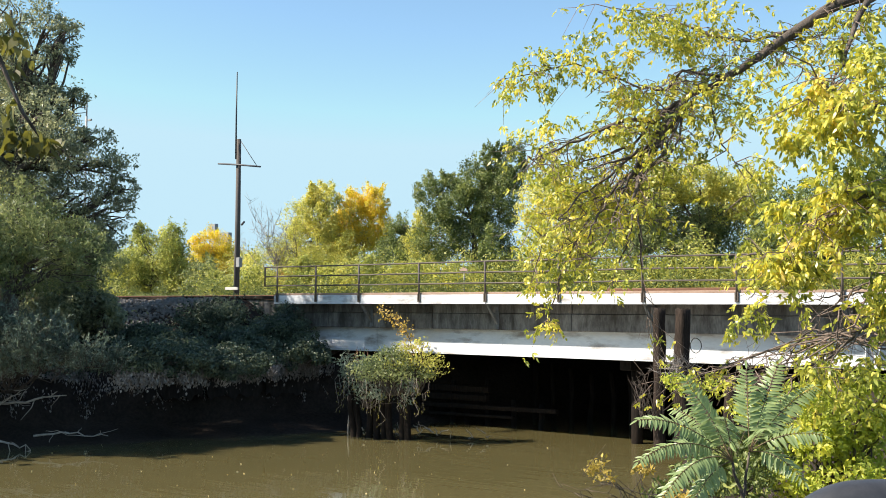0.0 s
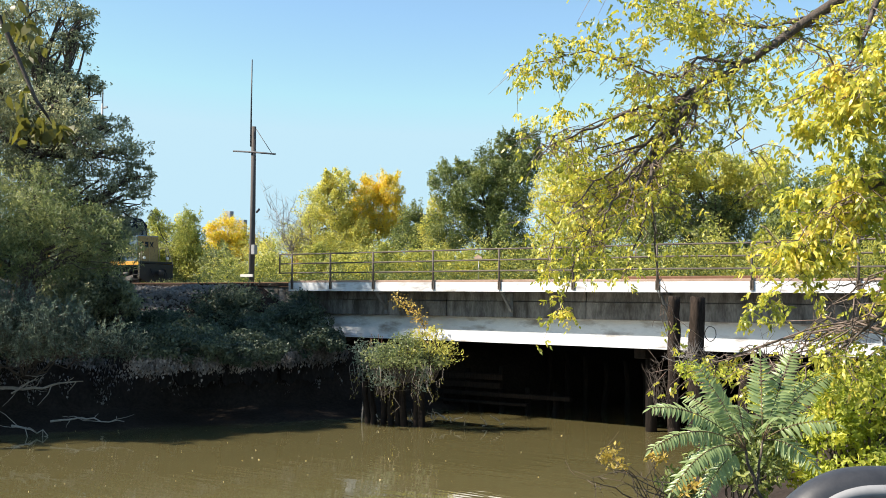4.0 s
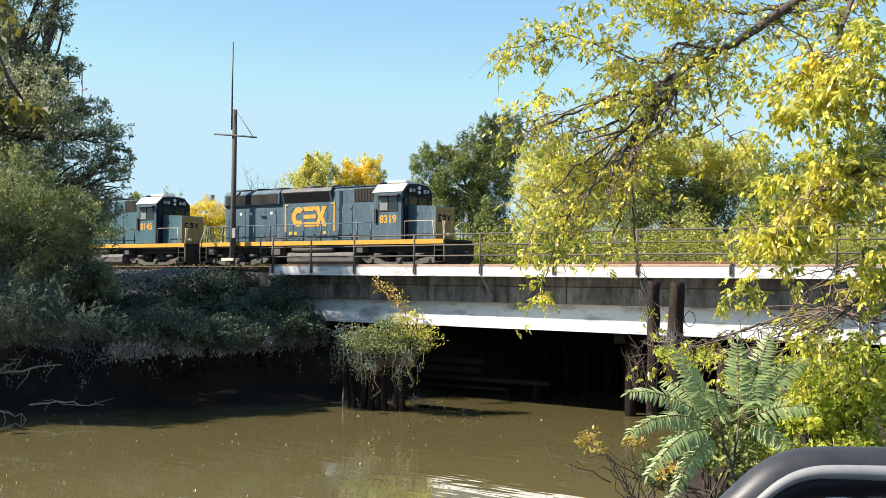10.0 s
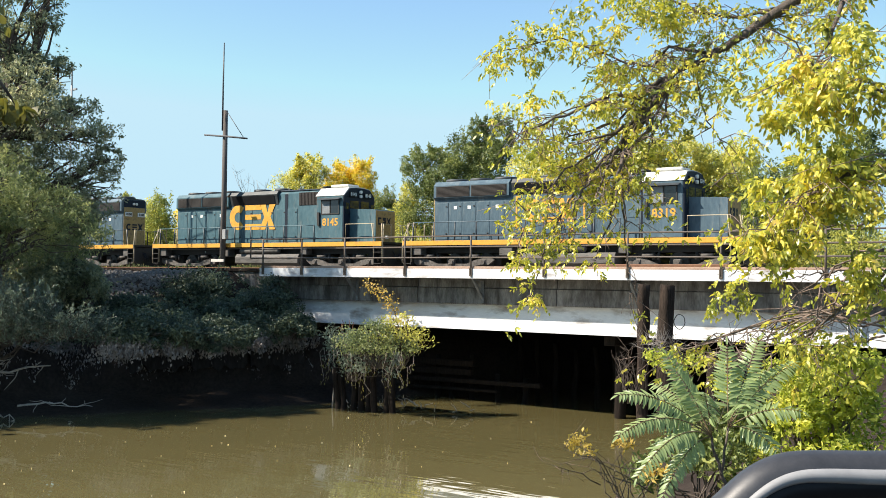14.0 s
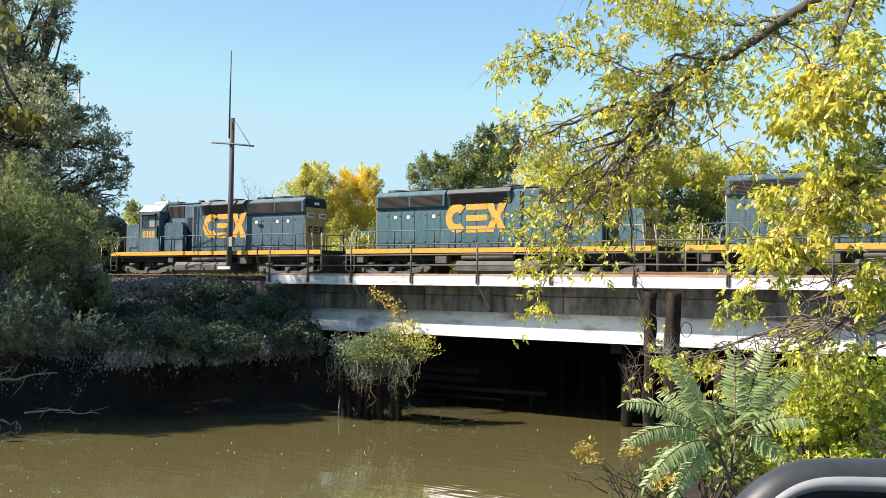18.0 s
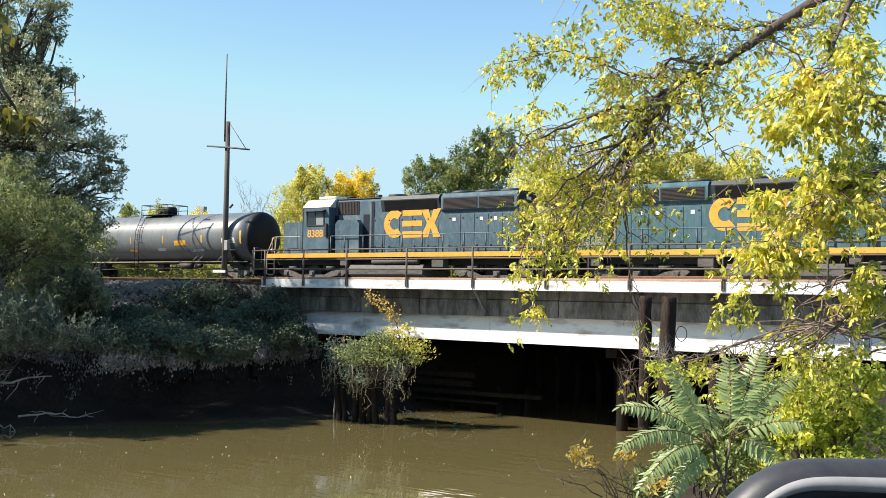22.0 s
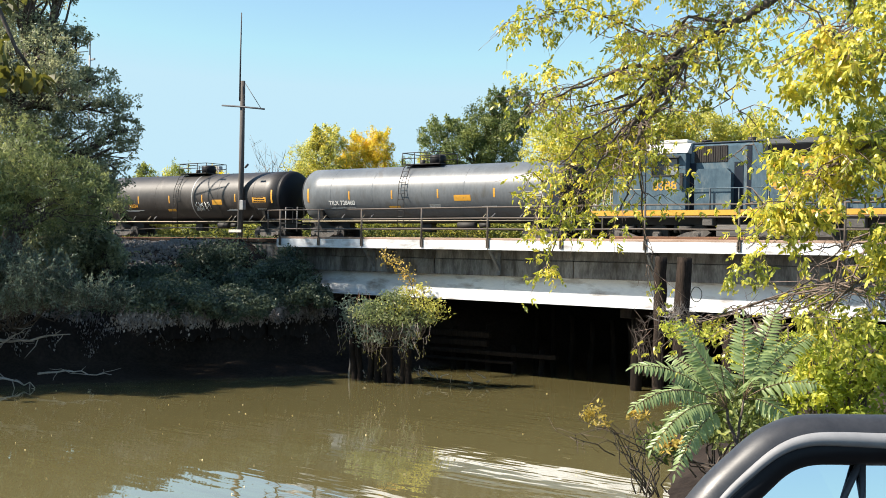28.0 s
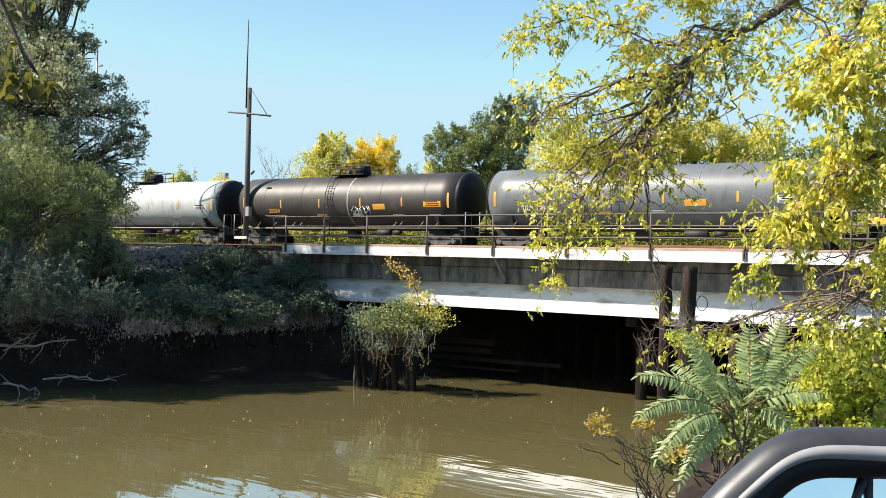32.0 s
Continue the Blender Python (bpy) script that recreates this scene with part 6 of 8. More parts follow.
strip("scrub", "mid-green ivy-clad scrub behind the bridge", [(-75.31, 54.20, 4.92), (-49.18, 54.20, 4.85), (-34.91, 54.20, 4.81), (-21.88, 54.00, 4.77), (-11.73, 54.00, 4.74)], 36000, "meadow", 0.18, 0.095, 3.5, 0.8)
# bushes side by side behind the railway: middle, top, half width, leaf
for x, top, r, leaf in ((-74.76, 9.1, 1.7, "meadow"), (-71.7, 10.1, 1.9, "meadow"), (-68.4, 10.5, 1.95, "lime"), (-65.9, 8.4, 1.15, "meadow"), (-63.8, 8.0, 1.8, "olive"), (-62.0, 6.9, 1.3, "meadow"), (-58.3, 7.2, 1.1, "meadow"), (-56.3, 6.6, 1.3, "lime"),
                        (-54.4, 7.2, 1.25, "orange"), (-52.4, 7.7, 1.25, "meadow"), (-50.4, 7.1, 1.4, "lime"), (-48.1, 7.4, 1.4, "lime"), (-46.3, 7.6, 1.2, "meadow"), (-44.6, 7.3, 1.35, "lime"), (-42.3, 7.3, 1.35, "meadow"), (-40.0, 7.2, 1.5, "lime"),
                        (-38.2, 7.1, 1.3, "green"), (-36.4, 9.4, 0.85, "green"), (-34.8, 7.5, 1.4, "green"), (-32.7, 7.3, 1.4, "lime"), (-30.7, 7.3, 1.55, "green"), (-28.4, 7.0, 1.5, "green"), (-26.2, 7.1, 1.5, "olive"), (-24.1, 6.9, 1.45, "green"),
                        (-22.1, 7.0, 1.4, "green"), (-20.2, 6.8, 1.4, "lime"), (-18.0, 6.8, 1.5, "green"), (-16.0, 6.7, 1.5, "olive"), (-14.0, 6.7, 1.45, "green")):
    hue = {"lime": "yellow-green", "meadow": "mid-green", "green": "dark green", "olive": "olive green", "orange": "russet"}[leaf]
    h = top - 4.4
    y = 54.8 + RNG.normal() * 0.5
    bush("bush", hue + " vine-draped bush behind the railway", [(x, y, 4.4 + h * 0.36, r * 1.1, h * 0.42), (x - r * 0.3, y - 0.3, 4.4 + h * 0.66, r * 0.7, h * 0.33), (x + r * 0.45, y - 0.4, 4.4 + h * 0.45, r * 0.6, h * 0.28), (x + r * 0.1 * RNG.normal(), y, 4.4 + h * 0.84, r * 0.4, h * 0.2)],
         leaf, int(950 * r * h ** 0.6), 0.22, 0.13, "bushes behind the railway", clumps=20, foot=(x, y, 4.3), spread=0.18)
strip("scrub", "golden weeds behind the railway", [(-60.92, 53.00, 4.88), (-47.05, 53.00, 4.84), (-40.22, 53.00, 4.82), (-19.91, 53.00, 4.76)], 4000, "green", 0.16, 0.08, 2.0, 0.5)
strip("scrub", "dark scrub behind the shaded bank", [(-120, 62, 4.4), (-95, 60, 4.4), (-72, 58, 4.4)], 9000, "green", 0.4, 0.2, 5.0, 1.0)
strip("weeds", "low green weeds between the tracks", [(-59.91, 44.50, 4.68), (-52.79, 44.50, 4.67), (-45.98, 44.50, 4.66)], 1600, "olive", 0.14, 0.04, 0.4, 0.6, -0.5)
strip("weeds", "low green and straw weeds along the far side of the ballast", [on_track(-62, 3.0, 4.3), on_track(-45, 2.9, 4.3), on_track(-25, 2.9, 4.5), on_track(0, 2.8, 4.5)], 22000, "green", 0.16, 0.055, 1.8, 0.22, -0.3)
strip("far_woods", "distant hazy woods beyond the railway", [(-420, 330, 4), (-300, 340, 4), (-200, 330, 4), (-60, 300, 4), (120, 240, 4)], 9000, "green", 2.2, 1.4, 16, 8)

# ---- vegetation: left bank ----
left_group = "trees on the shaded bank"
# Lobes left of the view, and the last two, are added to cast shade.
tree("tree", "tall dark grey-green tree leaning over the shaded bank", (-35.26, 20.16, 2.36),
     [(-34.2, 20.1, 15.0, 1.43, 0.94), (-33.2, 20.9, 14.5, 0.82, 0.57), (-33.8, 20.6, 13.1, 1.43, 0.86), (-32.9, 21.2, 13.5, 0.53, 0.37), (-33.2, 21.0, 12.0, 0.82, 0.57), (-34.0, 20.5, 11.0, 1.63, 0.92), (-32.5, 21.6, 10.6, 0.86, 0.57), (-31.9, 22.1, 10.4, 0.65, 0.37), (-32.2, 21.9, 9.6, 1.26, 0.57), (-31.4, 22.5, 9.3, 0.57, 0.49), (-31.1, 22.8, 8.5, 0.45, 0.61), (-31.6, 22.5, 7.9, 0.86, 0.86), (-32.8, 21.6, 8.4, 1.22, 0.92), (-33.9, 20.7, 9.1, 1.63, 1.12), (-31.7, 22.5, 6.9, 0.69, 0.57), (-37.8, 22.4, 9.1, 1.57, 1.34), (-39.1, 21.2, 10.9, 2.24, 2.24), (-35.6, 19.3, 12.3, 1.83, 3.26), (-35.9, 18.1, 8.2, 1.79, 2.98), (-36.2, 16.4, 10.9, 2.31, 3.86), (-35.6, 16.0, 5.5, 2.25, 2.44), (-32.5, 21.6, 11.9, 0.4, 0.3), (-33.7, 20.8, 10.3, 1.2, 0.8), (-33.8, 20.9, 8.7, 1.2, 0.8), (-33.2, 21.1, 11.7, 1.0, 0.7), (-32.7, 21.4, 14.3, 0.45, 0.35), (-30.2, 18.8, 10.6, 1.0, 0.8), (-29.8, 19.4, 9.4, 0.7, 0.6)],
     "oak", 78000, 0.14, 0.06, 0.35, group=left_group, clumps=40, spread=0.2, upward=0.1, layer=0.7)
tree("tree", "bushy olive willow on the shaded bank", (-30.57, 18.64, 2.41),
     [(-30.6, 18.3, 6.9, 1.45, 1.20), (-29.5, 19.2, 6.6, 1.09, 0.76), (-30.2, 18.7, 5.7, 1.82, 0.91), (-28.7, 19.8, 5.7, 0.91, 0.73), (-31.9, 17.4, 6.2, 1.64, 1.82), (-31.9, 16.3, 4.1, 1.59, 1.59), (-32.5, 15.3, 3.0, 1.39, 1.39)],
     "olive", 36000, 0.15, 0.042, 0.2, group=left_group, clumps=40, spread=0.22)
tree("tree", "dense broadleaf tree on the shaded bank", (-32.65, 23.28, 3.13),
     [(-33.6, 22.4, 5.6, 0.80, 0.71), (-33.9, 22.2, 4.6, 1.20, 0.67), (-32.7, 23.2, 4.1, 0.59, 0.55), (-34.0, 22.3, 4.0, 1.36, 0.63), (-32.9, 22.9, 6.5, 0.46, 0.50)],
     "oak", 18000, 0.17, 0.08, 0.18, group=left_group, clumps=26, spread=0.28)
# Added behind the tall tree so that its crown shades the wing wall.
tree("tree", "grey-green tree added further up the bank to shade the wing wall", (-39.29, 23.88, 4.59),
     [(-38.4, 24.0, 8.1, 1.86, 1.17), (-39.3, 23.5, 10.9, 1.40, 1.31), (-40.2, 22.0, 13.9, 2.31, 1.85), (-36.6, 21.3, 13.6, 0.97, 1.00), (-40.0, 24.5, 6.8, 2.40, 1.34), (-37.5, 25.0, 6.7, 1.40, 0.94)],
     "oak", 18000, 0.17, 0.08, 0.3, group=left_group, clumps=46, spread=0.24, upward=0.1, layer=0.75)
# Stands out of view; added for the shadow it throws along the creek.
tree("tree", "unseen tall leafy tree added for its shadow on the water", (-39.07, 10.91, 1.78),
     [(-38.2, 10.9, 12.6, 2.63, 1.58), (-38.5, 10.8, 9.8, 2.98, 1.93), (-38.2, 11.2, 6.9, 2.80, 1.93), (-37.9, 11.6, 4.4, 2.45, 1.58), (-35.9, 12.7, 3.4, 1.56, 1.38)],
     "oak", 20000, 0.42, 0.26, 0.3, group=left_group, clumps=40, spread=0.25)


def wand_shrub(label, foot, lobes, leaf, wands, length, width):
    """A shrub of many thin arching wands with narrow leaves set all along them."""
    foot = Vector(foot)
    t = thing("bush", label, "bush", at=Matrix.Translation(foot))
    sh = Shape()
    P, W = [], []
    for l in lobes:
        for k in range(int(wands * l[3] * l[4])):
            o = Vector(RNG.normal(size=3)).normalized() * RNG.uniform(0.3, 0.95)
            a = Vector((l[0] + o.x * l[3], l[1] + o.y * l[3], l[2] + o.z * l[4] - 0.25)) - foot
            e = a + Vector((0.12 + RNG.normal() * 0.3, -0.12 + RNG.normal() * 0.3, RNG.uniform(0.15, 0.75)))
            pts = bent(a, e, 0.10, 0.05, 6)
            sh.tube(pts, taper(0.007, 0.003, 6), 3)
            d = (e - a).normalized()
            for i in range(24):
                f = RNG.uniform(0.05, 1.0) * 5
                q = pts[min(4, int(f))].lerp(pts[min(5, int(f) + 1)], f % 1)
                P.append(tuple(q))
                W.append(tuple(d * 0.9 + Vector(RNG.normal(size=3)) * 0.6))
        for k in range(3):
            sh.tube(bent((RNG.normal() * 0.15, RNG.normal() * 0.15, -0.1), Vector(l[:3]) - foot, 0.05, 0.1, 6), taper(0.03, 0.012, 6), 5)
    tagged(part("stem", sh, M["bark"], t), kind="stuff")
    part("leaves", leaf_mesh("leaves", np.array(P), length, width, 0.1, np.array(W)), LEAF[leaf], t)


wand_shrub("silvery-green willow shrub overhanging the mud bank", (-30.42, 18.17, 1.72), [(-28.4, 17.7, 3.4, 1.62, 0.79), (-27.4, 18.5, 2.9, 0.94, 0.44), (-28.9, 17.4, 2.7, 1.20, 0.48), (-29.8, 16.7, 3.6, 1.37, 1.20), (-30.8, 16.0, 2.4, 1.20, 1.02), (-27.6, 19.9, 2.7, 0.9, 0.5)], "silver", 210, 0.13, 0.03)
bush("bush", "dark shrub on the embankment by the wing wall", [(-31.0, 27.0, 4.1, 0.84, 0.57), (-31.5, 26.6, 3.3, 1.10, 0.55), (-30.3, 27.5, 3.4, 0.99, 0.48)], "ivy", 12000, 0.11, 0.06, foot=(-31.00, 27.00, 2.84), clumps=36)
bush("bush", "dark shrub below the bridge end", [(-27.8, 27.5, 3.4, 1.05, 0.62), (-26.6, 27.5, 2.9, 0.75, 0.5), (-28.6, 27.5, 3.3, 1.07, 0.60), (-27.9, 27.7, 3.9, 0.6, 0.5)], "ivy", 12000, 0.11, 0.06, foot=(-27.30, 27.90, 2.48), clumps=36)
for x, y, z, r in ((-30.8, 24.6, 3.1, 0.84), (-28.2, 25.9, 3.0, 0.74), (-25.9, 26.7, 2.8, 0.6), (-31.8, 24.5, 3.3, 0.76), (-27.1, 25.9, 2.6, 0.81), (-29.2, 24.1, 2.7, 0.81), (-27.2, 20.9, 2.75, 0.85), (-26.4, 22.4, 2.6, 0.8), (-28.4, 22.6, 2.8, 0.8), (-26.6, 24.1, 2.6, 0.75)):
    bush("bush", "dull green vine hummock on the shaded embankment", [(x, y, z, r, r * 0.6), (x + r, y + 0.2, z - 0.2, r * 0.7, r * 0.45), (x - r * 0.8, y, z - 0.1, r * 0.6, r * 0.4)], "ivy", 5000, 0.12, 0.07, clumps=16, group="vine hummocks on the bank", spread=0.26)


def bank_ivy(name, label, n, leaf, length, width, lo, hi, y0, y1, lift, droop):
    P = []
    tries = 0
    while len(P) < n and tries < n * 6:
        tries += 1
        y = RNG.uniform(y0, y1)
        x = shore_left(y) - RNG.uniform(lo, hi)
        z = ground_height(x, y)
        if noise.noise((x * 0.8, y * 0.8, z)) + 0.5 * noise.noise((x * 2.1, y * 2.1, z)) > -0.12 and z < (3.3 if x < -32.2 and y > 24 else 4.2):
            P.append((x, y, z + abs(RNG.normal()) * lift))
    ob = part(name, leaf_mesh(name, np.array(P), length, width, droop), LEAF[leaf])
    return tagged(ob, label, "vegetation", kind="stuff")


bank_ivy("ivy", "dark ivy and vines covering the shaded embankment", 30000, "ivy", 0.14, 0.085, 1.6, 9.0, 13, 28.6, 0.35, 0.1)
bank_ivy("dry_vines", "dry grey vine leaves hanging over the bank lip", 5200, "dead", 0.12, 0.07, 1.2, 1.9, 14, 28.4, 0.16, 0.9)
bank_ivy("hanging_vines", "thin vines hanging down the mud face", 700, "dead", 0.14, 0.03, 1.2, 1.5, 14, 28.4, 0.1, 1.6)

# Leaves placed along the camera's sight lines, well in front of the bank wall.
P = []
for k in range(6500):
    y = RNG.uniform(19.6, 28.4)
    if noise.noise((y * 1.3, 11, 3)) + 0.6 * noise.noise((y * 4.1, 2, 8)) < -0.25:
        continue
    front = -26.0 - 0.5 * max(0.0, 21.6 - y) + 0.25 * noise.noise((y * 0.9, 5, 2))
    edge = 2.2 + 0.14 * noise.noise((y * 0.7, 2, 5)) + 0.10 * noise.noise((y * 2.3, 7, 1))
    fringe = 0.06 + 0.20 * abs(noise.noise((y * 1.9, 4, 9)))
    P.append((front - abs(RNG.normal()) * 0.3, y, edge + 0.14 * RNG.normal() - abs(RNG.normal()) * fringe))
tagged(part("lip_vines", leaf_mesh("lip_vines", np.array(P), 0.115, 0.07, 0.9), LEAF["dead"]), "pale dry vine leaves in front of the bank wall, placed to fit the view", "vegetation", kind="stuff")

stones = Shape()
for k in range(2600):
    y = RNG.uniform(23.5, 28.6)
    x = -RNG.uniform(32.2, 39.5)
    z = ground_height(x, y)
    if z < 3.1:
        continue
    r = RNG.uniform(0.035, 0.085)
    o = len(stones.v)
    stones.box(-r, r, -r * 0.8, r * 0.8, -r * 0.6, r * 0.6, r * 0.35)
    m = Matrix.Translation((x, y, z + 0.02)) @ Euler(RNG.uniform(0, 3, 3)).to_matrix().to_4x4()
    for i in range(o, len(stones.v)):
        stones.v[i] = tuple(m @ Vector(stones.v[i]))
tagged(part("ballast_stones", stones, M["ballast"]), "loose grey ballast stones spilled down the embankment", "stones", kind="stuff")

# driftwood on the mud
for path, r in ((((-30.67, 17.38, 1.38), (-29.82, 18.01, 1.38), (-29.18, 18.48, 1.52), (-28.57, 18.93, 1.55)), 0.07), (((-29.48, 17.09, 0.32), (-29.00, 17.45, 0.21), (-28.59, 17.76, 0.04)), 0.05),
                (((-28.97, 18.08, 0.39), (-28.27, 18.59, 0.51), (-27.71, 19.01, 0.39), (-27.13, 19.44, 0.42)), 0.045), (((-30.21, 17.49, 1.22), (-29.77, 17.79, 1.57), (-29.41, 18.04, 1.78)), 0.04)):
    t = thing("driftwood", "bleached bare branch lying on the mud bank", "branch", "driftwood on the mud")
    sh = Shape()
    ends = [Vector(p) for p in path]
    pts = [ends[0]]
    for p, q in zip(ends, ends[1:]):
        pts += [p.lerp(q, f) + Vector((0, 0, RNG.normal() * 0.035)) for f in (0.35, 0.7, 1.0)]
    sh.tube(pts, taper(r * 0.8, r * 0.25, len(pts)), 7)
    part("branch", sh, M["deadwood"], t)
    for k in range(8):
        a = pts[1 + k % (len(pts) - 1)]
        twig = Shape()
        twig.tube(bent(a, a + Vector((RNG.normal() * 0.3, RNG.normal() * 0.3, RNG.normal() * 0.3)), 0, 0.1, 4), taper(r * 0.3, 0.007, 4), 5)
        part("side_twig", twig, M["deadwood"], t)

# growth on the fender
bush("vine_clump", "sunlit yellow-green vines growing on the timber fender", [(-20.40, 26.13, 2.72, 0.50, 0.31), (-20.10, 26.43, 2.42, 0.58, 0.27), (-19.80, 26.63, 2.62, 0.30, 0.2), (-20.70, 25.93, 3.02, 0.27, 0.17), (-20.20, 26.23, 3.12, 0.23, 0.17), (-20.90, 25.73, 2.52, 0.43, 0.19)], "lime", 1300, 0.11, 0.05, foot=(-20.49, 26.15, 1.61), clumps=14, spread=0.42)
bush("vine_clump", "olive vines sprawling over the timber fender", [(-21.00, 25.43, 2.62, 0.66, 0.35), (-20.50, 25.83, 2.32, 0.77, 0.31), (-21.60, 25.03, 2.32, 0.39, 0.22), (-21.40, 25.23, 2.22, 0.46, 0.2), (-20.00, 26.23, 2.27, 0.36, 0.18), (-20.90, 25.53, 2.92, 0.31, 0.19)], "olive", 2500, 0.12, 0.052, foot=(-20.98, 25.66, 1.62), clumps=16, spread=0.4)
bush("vine_clump", "drab vines hanging down the front of the timber fender", [(-23.00, 25.73, 2.02, 0.32, 0.55), (-22.30, 25.63, 1.77, 0.38, 0.50), (-21.50, 25.63, 1.87, 0.40, 0.45), (-20.60, 25.83, 1.77, 0.35, 0.42), (-22.70, 25.63, 2.57, 0.45, 0.30), (-21.90, 25.53, 2.47, 0.40, 0.25)], "silver", 1500, 0.13, 0.05, foot=(-22.10, 25.83, 1.12), clumps=14, spread=0.36, stem_r=0.012)
strands = thing("hanging_vines", "grey dry vine strands hanging from the timber fender", "vine")
sh = Shape()
P = []
for k in range(30):
    a = Vector((-21.05, 25.39, 2.06)) + Vector((RNG.normal() * 0.75, RNG.normal() * 0.15, RNG.normal() * 0.12))
    e = a + Vector((RNG.normal() * 0.12, RNG.normal() * 0.1, -RNG.uniform(0.2, 1.4)))
    pts = bent(a, e, 0, 0.12, 6)
    sh.tube(pts, taper(0.008, 0.004, 6), 3)
    P += [tuple(pts[RNG.integers(0, 5)].lerp(pts[5], RNG.uniform()) + Vector(RNG.normal(size=3)) * 0.04) for _ in range(7)]
tagged(part("strand", sh, M["deadwood"], strands), kind="stuff")
tagged(part("dry_leaf", leaf_mesh("dry_leaf", np.array(P), 0.10, 0.035, 0.9), LEAF["shade"], strands), kind="stuff")
vine = thing("climbing_vine", "bronze-leaved vine climbing in front of the girder", "vine")
pts = [Vector(p) for p in ((-21.86, 28.00, 2.45), (-22.11, 28.00, 3.22), (-22.44, 28.00, 3.65), (-23.00, 28.00, 4.00), (-23.57, 28.00, 4.27))]
sh = Shape()
sh.tube(pts, taper(0.02, 0.008, 5), 5)
for k in range(4):
    sh.tube(bent(pts[k], pts[k] + Vector((RNG.normal() * 0.4, 0, 0.5 * RNG.uniform())), 0, 0.1, 4), taper(0.01, 0.004, 4), 4)
part("stem", sh, M["bark"], vine)
P = np.concatenate([np.array(pts[i].lerp(pts[i + 1], f))[None] + RNG.normal(size=(26, 3)) * (0.16, 0.1, 0.13) for i in range(4) for f in (0, 0.33, 0.66)])
part("leaves", leaf_mesh("leaves", P, 0.12, 0.07, 0.3), LEAF["redvine"], vine)
weed = thing("dry_weed", "dry reddish weed stalks by the timber fender", "weed")
for i in range(7):
    b = Vector((-22.6, 25.9, 2.28))
    sh = Shape()
    o = b + Vector((RNG.normal() * 0.22, 0, 0))
    sh.tube(bent(o, o + Vector((RNG.normal() * 0.15, 0, RNG.uniform(0.4, 0.8))), 0, 0.08, 4), taper(0.014, 0.006, 4), 4)
    part("stalk", sh, M["rust"], weed)

# ---- vegetation: near bank ----
near = thing("overhanging_tree", "yellow-green autumn tree with a long limb reaching over the creek", "tree")


def branch(pts, r0, r1):
    v = [Vector(p) for p in pts]
    fine = []
    for i in range(len(v) - 1):
        for f in (0, 0.34, 0.67):
            fine.append(v[i].lerp(v[i + 1], f) + Vector(RNG.normal(size=3)) * 0.012)
    fine.append(v[-1])
    s = Shape()
    s.tube(fine, taper(r0, r1, len(fine)), 9)
    part("limb", s, M["bark"], near)
    return fine


